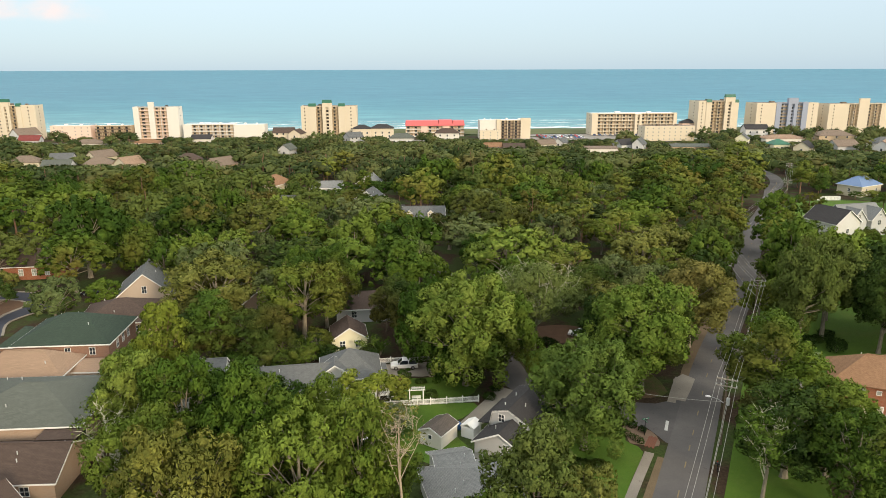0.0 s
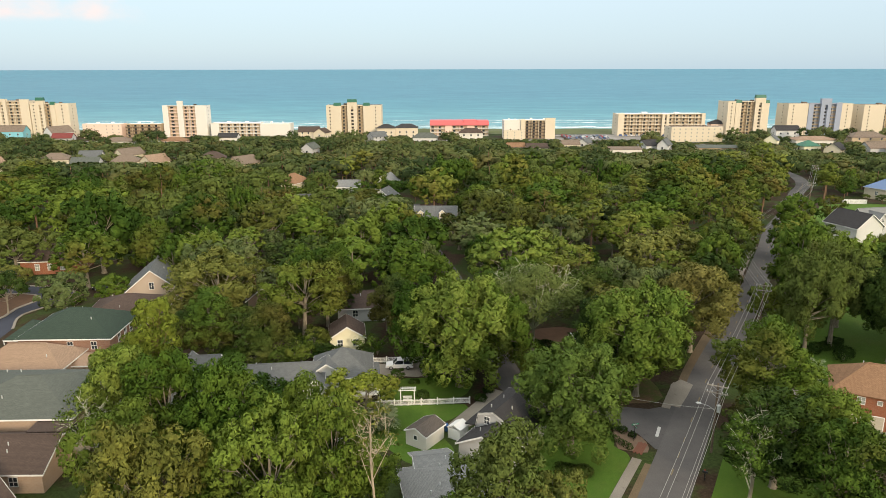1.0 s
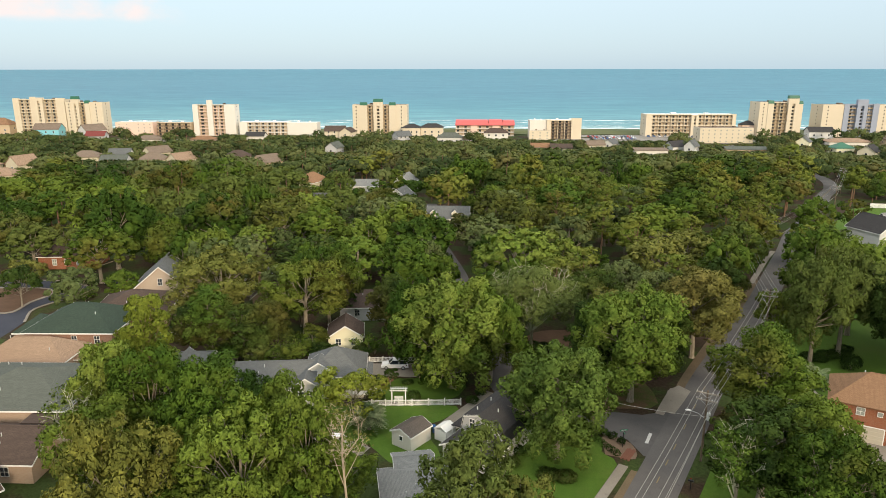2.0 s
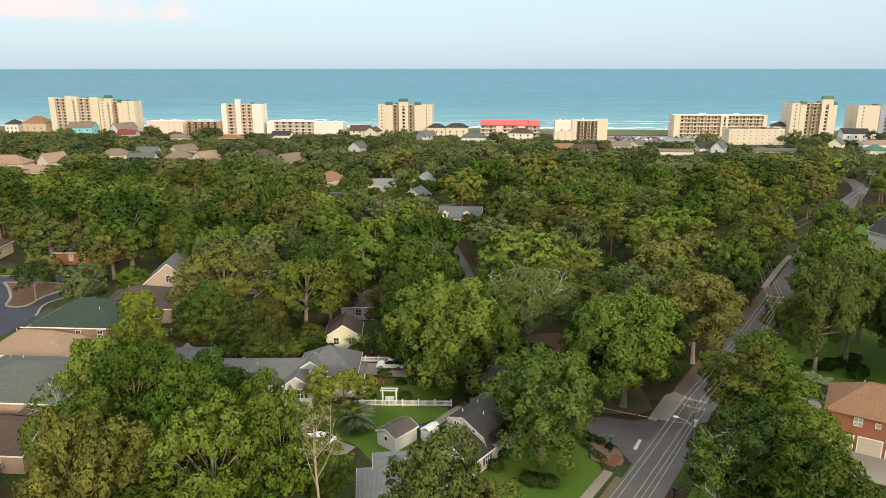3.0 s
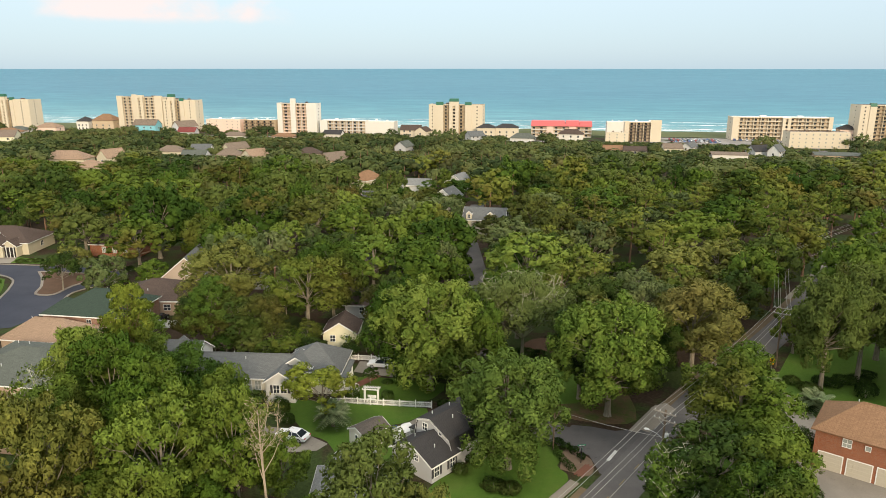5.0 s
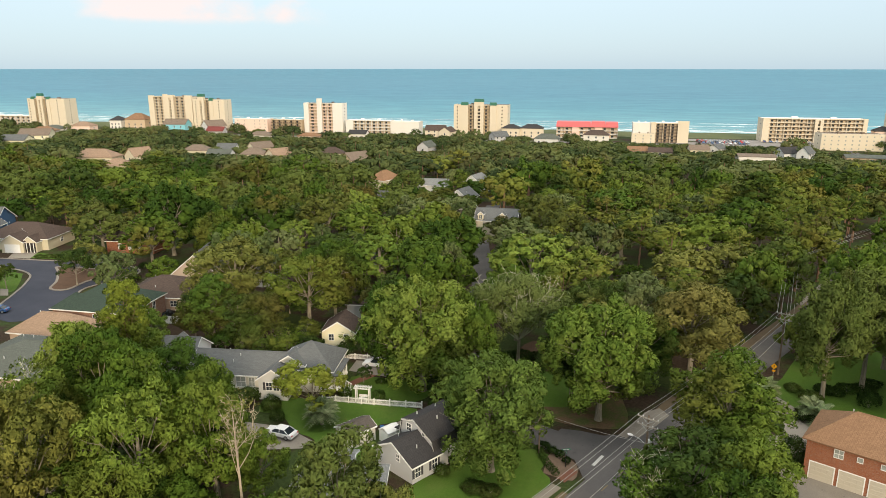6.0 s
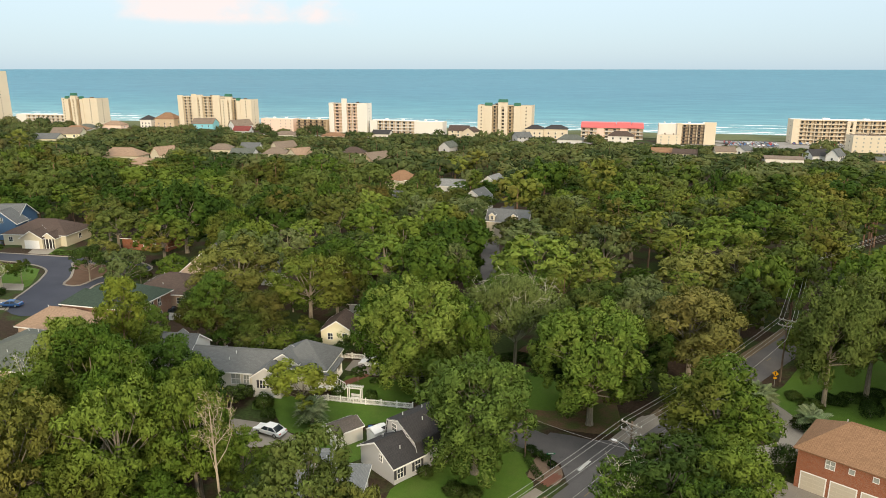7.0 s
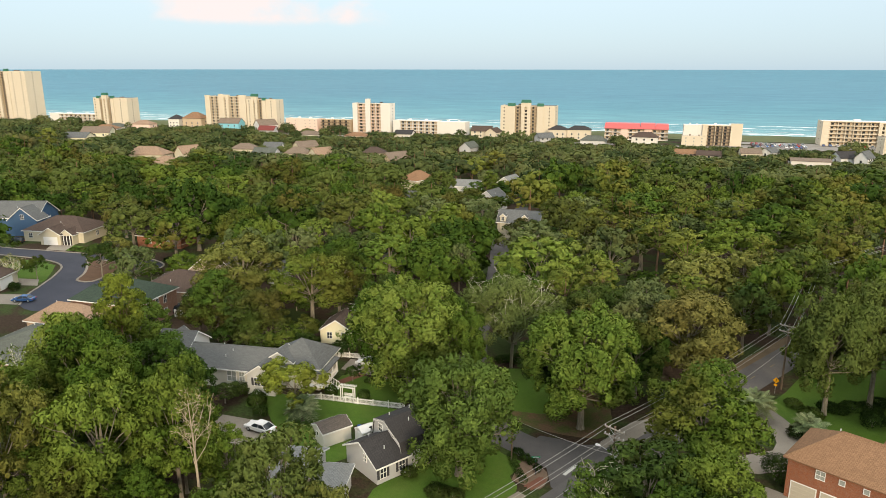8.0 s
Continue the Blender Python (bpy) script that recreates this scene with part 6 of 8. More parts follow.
def grow(style, seed, fineness):
    """style: oak, tall (willow oak), live, pine, small. fineness: size of a leaf spray in metres."""
    rng = np.random.default_rng(seed)
    few, big = (1.0, 1.0) if fineness < 0.45 else (0.8, 1.08)
    if style == "pine":
        H, R = 17.0, 4.4
        puffs = pine_crown(rng, H, R)
        girth, fork, bark = 0.26, H * 0.5, "bark_pine"
        middle = np.array((0, 0, H * 0.7))
        many, share = 6, 0.5
    elif style == "live":
        H, R = 11.5, 6.6
        puffs = broad_crown(rng, R, 2.6, H, int(24 * few), 0.72, 1.55, big)
        girth, fork, bark = 0.5, 2.6, "bark_oak"
        middle = np.array((0, 0, 5.0))
        many, share = 7, 0.42
    elif style == "tall":
        H, R = 18.0, 6.2
        puffs = broad_crown(rng, R, 1.0, H, int(30 * few), 1.35, 1.85, big * 0.86)
        girth, fork, bark = 0.42, 4.5, "bark_oak"
        middle = np.array((0, 0, 8.0))
        many, share = 10, 0.37
    elif style == "high":
        H, R = 18.0, 6.2
        puffs = broad_crown(rng, R, 2.8, H, int(28 * few), 1.25, 1.7, big * 0.88)
        girth, fork, bark = 0.40, 6.0, "bark_oak"
        middle = np.array((0, 0, 10.0))
        many, share = 10, 0.37
    elif style == "small":
        H, R = 7.0, 4.0
        puffs = broad_crown(rng, R, 1.6, H, int(16 * few), 0.75, 1.55, big)
        girth, fork, bark = 0.17, 1.8, "bark_oak"
        middle = np.array((0, 0, 3.6))
        many, share = 6, 0.46
    else:
        H, R = 15.0, 5.6
        puffs = broad_crown(rng, R, 2.0, H, int(20 * few), 1.0, 1.7, big * 0.92)
        girth, fork, bark = 0.36, 4.0, "bark_oak"
        middle = np.array((0, 0, 7.5))
        many, share = 11, 0.38
    near = fineness < 0.45
    stem = wood(rng, puffs, H * 0.8, girth, fork, 7 if near else 5, 3 if near else 1 if fineness < 0.75 else 0)
    if fineness > 0.55:
        puffs = [p for p in puffs if p[0][2] > H * (0.28 if fineness < 0.75 else 0.42 if fineness < 1.0 else 0.47)]
    lumps = puffs
    if fineness < 1.0:
        puffs = split_puffs(puffs, rng, many if near else many - 3 if fineness < 0.75 else 4, share if fineness < 0.75 else share * 1.25, {"tall": 1.25, "high": 1.25, "oak": 1.0}.get(style, 0.82))
    cover, inner = (1.7, -0.3) if style == "small" else (1.35, -0.55) if near else (1.4, -0.15) if fineness < 0.75 else (1.2, -0.05) if fineness < 1.0 else (0.6, 0.08)
    c, n, s, soft = spray_puffs(puffs, 0.4 if near else 0.25, fineness, rng, middle, cover, 0.10 if near else 0.08, inner)
    leaf_v = cards(c, n, s, rng, 1.7 if style == "pine" else 1.4)
    core_v, core_n = hearts(lumps, 0.20 if near else 0.40 if fineness < 1.0 else 0.68, 1, rng, middle)
    if fineness < 1.0:
        tuft_v, tuft_n = hearts([p for p in puffs if rng.random() < 0.75], 0.48 if near else 0.66, 1, rng, middle)
        core_v, core_n = np.vstack([core_v, tuft_v]), np.vstack([core_n, tuft_n])
    return (np.vstack([leaf_v, core_v]), np.vstack([np.repeat(soft, 3, axis=0), core_n])), stem, bark


def tree_kinds(styles, fineness, seed):
    out = []
    for i, (style, leaf, label) in enumerate(styles):
        verts, stem, bark = grow(style, seed + i * 7, fineness)
        out.append(Kind(style, quads_mesh("crown", verts[0], [M[leaf]], soft=verts[1]), stem.mesh("trunk", M[bark]), label, leaf, bark))
    return out


def plant(kind, x, y, height_k, width_k, turn, label="", leaf=None, name="tree", group="trees of the suburb"):
    m = pose(x, y, gz(x, y), 0, 0, turn) @ Matrix.Diagonal((width_k, width_k, height_k, 1))
    t = thing(name, label or kind.label, "tree", m, group)
    part("trunk", kind.trunk, None, t)
    crown = part("crown", kind.crown, None, t)
    if leaf:
        crown.material_slots[0].link = "OBJECT"
        crown.material_slots[0].material = M[leaf]
    return t


LABEL = {"oak": "leafy green oak with a rounded crown", "tall": "tall dense willow oak in full leaf", "high": "tall oak with a bare lower trunk", "live": "broad dark live oak with spreading limbs", "pine": "tall pine with flat tufts of needles", "small": "small leafy garden tree"}
NEAR = {s: [] for s in LABEL}
for s in LABEL:
    NEAR[s] = tree_kinds([(s, {"oak": "leaf_oak", "tall": "leaf_oak", "high": "leaf_oak", "live": "leaf_dark", "pine": "leaf_pine", "small": "leaf_fresh"}[s], LABEL[s])] * (3 if s == "oak" else 2 if s == "tall" else 1), 0.31, 100 + 31 * len(s))
MID = tree_kinds([(s, l, LABEL[s]) for s, l in (("oak", "leaf_oak"), ("oak", "leaf_fresh"), ("oak", "leaf_dark"), ("pine", "leaf_pine"), ("pine", "leaf_pine"), ("live", "leaf_dark"), ("tall", "leaf_oak"), ("oak", "leaf_dry"), ("oak", "leaf_sage"))], 0.64, 500)

TAKEN = []  # x, y, clear radius


def near_tree(style, x, y, H, R, leaf=None, label="", which=0, turn=None):
    k = NEAR[style][(which + int(abs(x) + y)) % len(NEAR[style])] if math.hypot(x - 20, y) < 142 or style == "small" else MID[{"oak": 0, "tall": 6, "high": 6, "live": 5, "pine": 3}[style]]
    h0, r0 = {"pine": (17, 4.4), "live": (11.5, 6.6), "tall": (18, 6.2), "high": (18, 6.2), "small": (7, 4.0), "oak": (15, 5.6)}[style]
    plant(k, x, y, H / h0, R / r0, turn if turn is not None else (x * 37 + y * 11) % 360, label, leaf)
    TAKEN.append((x, y, R * 0.82))


# style, x, y, height, crown radius, leaves
for row in ((("tall", 4.2, 104.0, 19.5, 8.6, "leaf_fresh", 0), ("tall", -1.5, 107.5, 17.0, 6.0, "leaf_bright", 1), ("tall", 10.2, 107.5, 16.0, 5.6, None, 1), ("tall", 19.4, 84.2, 16.6, 7.0, "leaf_willow", 1), ("tall", 32.0, 101.5, 17.5, 7.4, "leaf_fresh", 0), ("oak", 27.6, 106.0, 14.0, 5.0, "leaf_dark", 1), ("oak", 9.4, 59.0, 16.4, 5.9, "leaf_dark", 0), ("oak", 13.6, 58.5, 13.5, 4.0, "leaf_dry", 1), ("oak", 4.2, 56.0, 12.5, 4.0, None, 1), ("oak", 45.8, 119.5, 16.5, 7.4, "leaf_ochre", 0), ("oak", 38.5, 113.5, 13.0, 4.6, None, 1), ("oak", 38.0, 122.5, 14.0, 5.6, "leaf_sage", 1), ("high", 65.6, 118.4, 19.5, 5.6, "leaf_dark", 1), ("high", 72.4, 123.0, 20.0, 6.4, "leaf_dark", 0), ("high", 79.0, 116.0, 18.0, 5.6, "leaf_dark", 1), ("high", 78.5, 133.0, 19.0, 7.0, None, 0), ("tall", 76.5, 146.0, 18.5, 6.2, "leaf_oak", 1))
    + (("oak", 85.0, 158.0, 16.0, 6.0, "leaf_dark", 0), ("high", 86.0, 126.0, 18.0, 6.4, "leaf_dark", 1), ("oak", 48.2, 92.5, 15.0, 6.6, None, 0), ("oak", 43.2, 77.2, 13.2, 7.8, "leaf_dark", 1), ("oak", 48.6, 77.4, 13.2, 5.4, None, 0), ("oak", 46.4, 68.0, 14.5, 5.8, "leaf_oak", 1), ("small", -9.2, 91.4, 7.4, 4.9, "leaf_lime", 0), ("pine", -37.4, 88.0, 19.4, 3.5, "leaf_lime", 0), ("oak", -24.5, 56.5, 18.6, 5.6, "leaf_rust", 0), ("oak", -14.5, 60.5, 18.5, 6.2, "leaf_bright", 1), ("oak", -8.6, 66.0, 16.2, 4.6, "leaf_bright", 0), ("oak", -20.0, 69.0, 18.0, 6.0, "leaf_bright", 1), ("oak", -30.0, 74.0, 17.0, 6.0, "leaf_bright", 0), ("oak", -37.0, 76.5, 17.5, 5.4, "leaf_fresh", 1), ("oak", -31.5, 65.0, 15.5, 5.0, "leaf_oak", 0), ("oak", -27.0, 83.6, 12.5, 5.4, "leaf_fresh", 1), ("oak", -13.5, 72.5, 15.0, 4.6, "leaf_bright", 0))
    + (("oak", -15.4, 58.6, 9.8, 4.6, "leaf_oak", 1), ("oak", -8.6, 60.4, 8.6, 3.6, "leaf_bright", 2), ("oak", -20.4, 58.0, 10.5, 4.4, "leaf_oak", 0), ("oak", -5.6, 70.6, 9.5, 3.6, "leaf_bright", 0), ("oak", -10.5, 69.0, 10.5, 3.6, "leaf_oak", 1), ("oak", -19.5, 80.5, 12.0, 4.8, None, 0), ("oak", -40.5, 83.0, 14.5, 4.6, "leaf_fresh", 0), ("small", -91.4, 135.0, 8.4, 4.4, "leaf_dark", 0), ("small", -97.6, 145.4, 7.2, 4.2, "leaf_dry", 0), ("oak", -84.0, 153.0, 14.0, 7.4, "leaf_oak", 1), ("oak", -106.5, 161.5, 12.5, 7.2, "leaf_dark", 0), ("oak", -43.0, 125.0, 16.8, 8.4, "leaf_dry", 1), ("oak", -26.0, 125.0, 15.5, 7.4, None, 0), ("oak", -22.5, 130.0, 16.5, 5.6, "leaf_oak", 1), ("oak", -39.5, 112.5, 12.5, 5.4, "leaf_fresh", 0), ("oak", -44.5, 99.5, 11.0, 4.6, "leaf_fresh", 1), ("oak", -41.0, 92.5, 12.0, 4.6, "leaf_oak", 0), ("oak", -33.0, 111.5, 11.0, 4.6, "leaf_dark", 1), ("oak", -42.0, 110.5, 9.5, 3.2, "leaf_dark", 0), ("oak", -8.0, 121.5, 12.5, 4.8, "leaf_dark", 0))
    + (("oak", 0.5, 116.0, 13.5, 4.4, "leaf_dark", 1), ("live", 30.5, 132.5, 12.0, 6.2, None, 0), ("oak", -30.0, 103.9 + 9.6, 10.5, 4.0, "leaf_dark", 1), ("pine", 84.5, 204.0, 17.0, 4.8, None, 0), ("pine", 94.5, 226.0, 16.0, 4.6, None, 0), ("oak", 98.5, 199.0, 15.0, 5.6, None, 0), ("pine", 72.5, 176.0, 17.5, 4.8, None, 0), ("pine", 66.0, 156.0, 15.0, 4.4, None, 0), ("small", -34.0, 107.6, 4.2, 2.4, "leaf_oak", 0), ("small", -30.0, 108.6, 4.6, 2.6, "leaf_dark", 0), ("small", -26.4, 107.8, 3.8, 2.3, "leaf_fresh", 0), ("small", -22.6, 109.2, 4.4, 2.6, "leaf_oak", 0), ("small", -19.0, 110.6, 4.0, 2.4, "leaf_hedge", 0), ("small", -36.5, 113.0, 5.4, 3.0, "leaf_dark", 0), ("small", -28.0, 114.8, 5.6, 3.0, "leaf_dark", 0), ("small", -22.0, 116.0, 5.0, 2.8, "leaf_oak", 0), ("small", -12.4, 112.0, 3.2, 2.0, "leaf_hedge", 0))
    + (("small", -28.0, 128.5, 5.0, 3.0, "leaf_dark", 0), ("small", -20.5, 133.5, 5.4, 3.2, "leaf_hedge", 0), ("small", -10.5, 128.0, 4.6, 2.8, "leaf_dark", 0), ("small", -5.0, 133.0, 5.4, 3.2, "leaf_oak", 0), ("small", -33.5, 131.0, 5.2, 3.0, "leaf_oak", 0), ("small", -25.0, 142.0, 5.0, 3.0, "leaf_dark", 0), ("small", -4.0, 124.5, 4.2, 2.6, "leaf_hedge", 0), ("small", 50.0, 136.0, 5.4, 3.2, "leaf_dark", 0), ("small", 55.5, 146.0, 5.0, 3.0, "leaf_oak", 0), ("small", 43.0, 140.0, 5.4, 3.2, "leaf_dark", 0), ("small", 60.5, 156.5, 5.2, 3.0, "leaf_oak", 0), ("small", 34.0, 131.0, 4.6, 2.8, "leaf_dark", 0), ("small", 47.0, 127.5, 4.0, 2.4, "leaf_hedge", 0), ("small", -6.0, 104.0, 2.6, 1.3, "leaf_hedge", 0), ("small", -21.0, 90.2, 3.0, 2.2, "leaf_hedge", 0), ("oak", -4.6, 111.0 + 5, 11.5, 4.0, "leaf_dark", 1), ("small", -105.5, 128.5, 5.6, 2.6, "leaf_oak", 0))
    + (("oak", 60.4, 151.0, 15.0, 5.6, "leaf_oak", 0), ("oak", 66.6, 163.4, 15.5, 5.8, "leaf_dark", 1), ("oak", 73.6, 178.0, 15.0, 5.6, "leaf_oak", 0), ("oak", 55.0, 140.0, 13.0, 5.2, "leaf_dark", 1), ("oak", 81.6, 193.5, 14.0, 5.0, "leaf_sage", 0))
    + (("small", -78.5, 137.5, 3.6, 2.4, "leaf_fresh", 0), ("small", -84.0, 139.5, 4.2, 2.6, "leaf_fresh", 0))):
    near_tree(row[0], row[1], row[2], row[3], row[4] * (0.9 if row[2] < 90 and row[0] == "oak" else 1.0), row[5], "", row[6])


def skeleton_tree(label, x, y, H, R, bark, leaf, seed, amount, name="tree", limbs=22, low=0.3, twigs=4, girth=None, rise=1.0, sink=0.0):
    """A tree whose pale limbs show through thin leaves."""
    rng = np.random.default_rng(seed)
    puffs = broad_crown(rng, R, H * low, H, limbs, 0.8)
    g, boughs = Geo(), Geo()
    girth = girth or 0.16 + R * 0.03
    top = np.array((rng.normal() * 0.5, rng.normal() * 0.5, H * 0.9))
    stem = [np.array((0.0, 0.0, -0.3)), np.array((0.15, -0.1, H * 0.3)), np.array((-0.2, 0.15, H * 0.6)), top]
    g.tube(stem, [girth * 1.3, girth, girth * 0.7, girth * 0.15], 7)
    for c, r in puffs:
        z = max(H * low * 0.7, c[2] - 1.2 - np.hypot(c[0], c[1]) * rng.uniform(1.0, 1.6) * rise)
        a = np.array((0, 0, min(z, H * 0.82)))
        bend = a + (c - a) * 0.45 + rng.normal(size=3) * 0.35 - np.array((0, 0, 0.5 * (rise - 1)))
        w = girth * 0.5 * (1.15 - z / H)
        tip = c + (c - bend) * 0.22 + rng.normal(size=3) * 0.25
        boughs.tube([a, bend, c, tip], [w, w * 0.75, w * 0.45, 0.02], 5, False)
        for _ in range(twigs):
            s = bend + (c - bend) * rng.uniform(0.1, 1.0)
            e = s + on_ball(1, rng)[0] * r * rng.uniform(0.7, 1.3) + np.array((0, 0, r[2] * 0.8 * rise))
            k = (s + e) / 2 + rng.normal(size=3) * 0.22
            boughs.tube([s, k, e], [w * 0.34, w * 0.24, 0.015], 4, False)
            for _ in range(3):
                m = s + (e - s) * rng.uniform(0.35, 1.0)
                boughs.tube([m, m + on_ball(1, rng)[0] * r * 0.5 + np.array((0, 0, 0.25))], [max(w * 0.16, 0.022), 0.012], 4, False)
    t = thing(name, label, "tree", pose(x, y, gz(x, y)), "trees of the suburb")
    part("trunk", g, M[bark if amount < 1 else "bark_oak"], t)
    part("branching_stem", boughs, M[bark], t, "pale bare limbs")
    puffs = split_puffs([(c - np.array((0.12 * c[0], 0.12 * c[1], sink)), r) for c, r in puffs], rng, 6, 0.42)
    c, n, s, soft = spray_puffs(puffs, 0.6, 0.26, rng, np.array((0, 0, H * 0.5)), amount, 0.2)
    part("crown", quads_mesh("crown", cards(c, n, s, rng), [M[leaf]], soft=np.repeat(soft, 3, axis=0)), None, t)
    TAKEN.append((x, y, R * 0.8))


skeleton_tree("thin grey-green tree with lichen-pale bare limbs", 17.2, 118.5, 15.6, 7.6, "bark_lichen", "leaf_grey", 5, 1.8, low=0.40, limbs=30, twigs=7, girth=0.26, rise=1.25, sink=0.9)
skeleton_tree("half dead tree with bleached bare limbs", -4.2, 64.0, 18.0, 3.3, "bark_pale", "leaf_dry", 8, 0.20, limbs=10, low=0.5, twigs=5, girth=0.15, rise=1.1)
skeleton_tree("thin tree with grey bare limbs in front of leafy oaks", 38.4, 72.6, 12.6, 3.4, "bark_lichen", "leaf_fresh", 12, 1.2, limbs=14, girth=0.2, sink=0.5)
skeleton_tree("half bare tree with pale twisted limbs", -36.5, 69.6, 15.5, 4.0, "bark_lichen", "leaf_oak", 15, 0.5, limbs=12)
skeleton_tree("small bare tree with grey limbs on the court", -108.5, 124.8, 6.5, 3.2, "bark_lichen", "leaf_grey", 19, 0.3, limbs=10)

# clear ground: x, y, radius round houses, roads and lawns
CLEAR = ([(72, 84, 10), (79, 90, 7), (-80, 119, 9), (-84, 108, 9), (-96, 99, 11), (-98, 108, 15), (-88, 106, 9), (-104, 120, 14), (-48, 116, 6), (-50, 106, 5), (-92, 126, 9), (112, 225, 8), (122, 245, 9), (131, 262, 9), (140, 282, 8), (-50, 112, 7), (-80, 150, 7), (-134, 164, 15), (-92, 150, 7), (-25, 100, 9), (-15, 101, 8), (-36, 100, 8), (9, 82, 7), (11, 89, 6), (0, 87, 5), (-2, 93, 7), (-7, 94, 5), (3, 72, 8), (-12, 85, 6)]
    + [(66, 95, 11), (58, 104, 6), (57, 112, 5), (60, 119, 6), (68, 110, 9), (80, 118, 6), (-62, 114, 12), (-66, 104, 9), (-56, 88, 12), (-55, 77, 10), (-52, 64, 8), (-63, 131, 10), (-50, 121, 5), (-64, 146, 7), (-100, 141, 14), (-90, 132, 10), (-90, 118, 10), (-118, 146, 14), (-140, 146, 14), (-160, 150, 14), (-112, 155, 10), (-126, 162, 8), (-155, 165, 10), (-112, 120, 12), (-120, 108, 12), (-104, 112, 12), (-112, 132, 10), (-100, 168, 8), (-17, 119, 5)]
    + [(-17, 115, 4), (-5, 110, 7), (4, 112, 6), (-16, 137, 6), (23, 108, 6), (23, 80, 5), (18, 90, 6), (25, 86, 5), (40, 108, 4), (44, 84, 4), (-5, 213, 8), (-68, 284, 7), (-54, 250, 5), (-47, 286, 7), (-26, 254, 5), (-30, 294, 5), (98, 147, 10), (88, 140, 7), (128, 207, 10), (140, 214, 10), (150, 238, 10), (152, 262, 10), (130, 190, 12), (150, 200, 14), (125, 236, 8), (140, 252, 10), (40, 330, 8), (84, 262, 5), (0, 170, 5)]
    + [(-86, 136, 8), (-78, 103, 10), (-86, 100, 9), (-72, 96, 8), (-100, 120, 9), (-94, 150, 8), (24, 126, 6), (29, 124, 3)])
CLEAR += [(x, y, max(w, d) * 0.52) for x, y, t_, w, d, *_ in FAR] + [(110, 548, 40), (80, 556, 28), (150, 560, 30)]
# only low growth stands before these: x, y, width, height above which they stand free
LOW = [(x, y, w, 2.6 if x < -215 and y < 440 else 3.9 if y < 440 else 2.2) for x, y, t_, w, *_ in FAR] + [(-5, 213, 15, 5.4), (-68, 284, 6, 3.2), (-54, 250, 4, 3.2), (-47, 286, 7, 2.2), (-26, 254, 4, 4.6), (-30, 294, 3, 5.0), (117.5, 203.5, 11, 1.2), (129.5, 212, 17, 1.2), (172, 281, 14, 1.5), (183, 262, 13, 1.5), (98, 147, 16, 1.5),
                                                                        (118, 246, 9, 0.2), (128, 262, 9, 0.2), (134, 276, 8, 0.2), (144, 250, 12, 0.3), (156, 266, 12, 0.3), (-16, 137, 3, 3.5), (104, 556, 56, 0.5), (176, 532, 36, 0.5), (45, 546, 44, 1.0), (-184, 558, 70, 2.4)]
LINES = [(MAIN[:7], 6.0), (MAIN[6:], 4.0), (SIDE[:7], 4.4), (SIDE[6:], 2.8)]
ROADS = [(p.x, p.y, w) for pts, w in LINES for p in curve_through(pts, 6)]


def free(x, y, r):
    for a, b, c in CLEAR:
        if (x - a) ** 2 + (y - b) ** 2 < (c + r * 0.35) ** 2:
            return False
    for a, b, c in ROADS:
        if (x - a) ** 2 + (y - b) ** 2 < (c + r * 0.2) ** 2:
            return False
    return True


def in_view(x, y):
    """Land that the flight looks over, with a margin, and the unseen strip below y = 42."""
    y = max(y, 45)
    return -1.36 * (y - 5) + 20 < x < 0.70 * y + 22


def room_for(px, py, r):
    """How tall a tree may stand here without hiding the houses behind it."""
    top = 99.0
    for a, b, w, show in LOW:
        gap = b - py
        if 0 < gap < 150 and abs(px - a + gap * (a - 22) / b) < w * 0.5 + r * 0.55:
            top = min(top, show + gz(a, b) - gz(px, py) + gap * 46 / b)
    return top


rng = np.random.default_rng(77)
spots, grid = [], {}
for a, b, c in TAKEN:
    grid.setdefault((int(a // 16), int(b // 16)), []).append((a, b, c))
STEPS = ((6.0, 8.2, 2200), (4.4, 6.0, 5200), (2.8, 4.4, 14000))
for r0, r1, tries in STEPS:
    for _ in range(tries):
        # trees below y = 42 stay unseen, added to shade the foreground from the low sun
        py = 545 * math.sqrt(rng.uniform(0.0, 1.0)) if rng.random() < 0.9 else rng.uniform(-12, 140)
        px = rng.uniform(-1.4 * max(py, 45) - 10, 0.72 * max(py, 45) + 40)
        r = rng.uniform(r0, r1)
        s = py - shore(px)
        if not in_view(px, py) or s > 527 or 42 < py < 104 and -60 < px < 62:
            continue
        if s > 380:
            r *= 0.86
        cx, cy = int(px // 16), int(py // 16)
        if any((px - a) ** 2 + (py - b) ** 2 < ((c + r) * 0.87) ** 2 for i in (-1, 0, 1) for j in (-1, 0, 1) for a, b, c in grid.get((cx + i, cy + j), ())):
            continue
        if not free(px, py, r):
            continue
        grid.setdefault((cx, cy), []).append((px, py, r))
        spots.append((px, py, r))
spots.sort(key=lambda s: math.hypot(s[0] - 20, s[1]) + (900 if s[1] < 42 else 0))


def tree_size(px, py, r, style):
    """Height and crown radius of a tree at a spot."""
    H = 4.6 + 1.5 * r + rng.normal() * 1.7
    if style == "pine":
        H, r = max(H + 2.5, 13.0), min(r, 5.6)
    elif style == "live":
        H *= 0.82
    if py - shore(px) > 330:
        H *= 0.84
    H = max(1.6, min(H, room_for(px, py, r)))
    return H, min(r, max(1.3, H * 0.75))


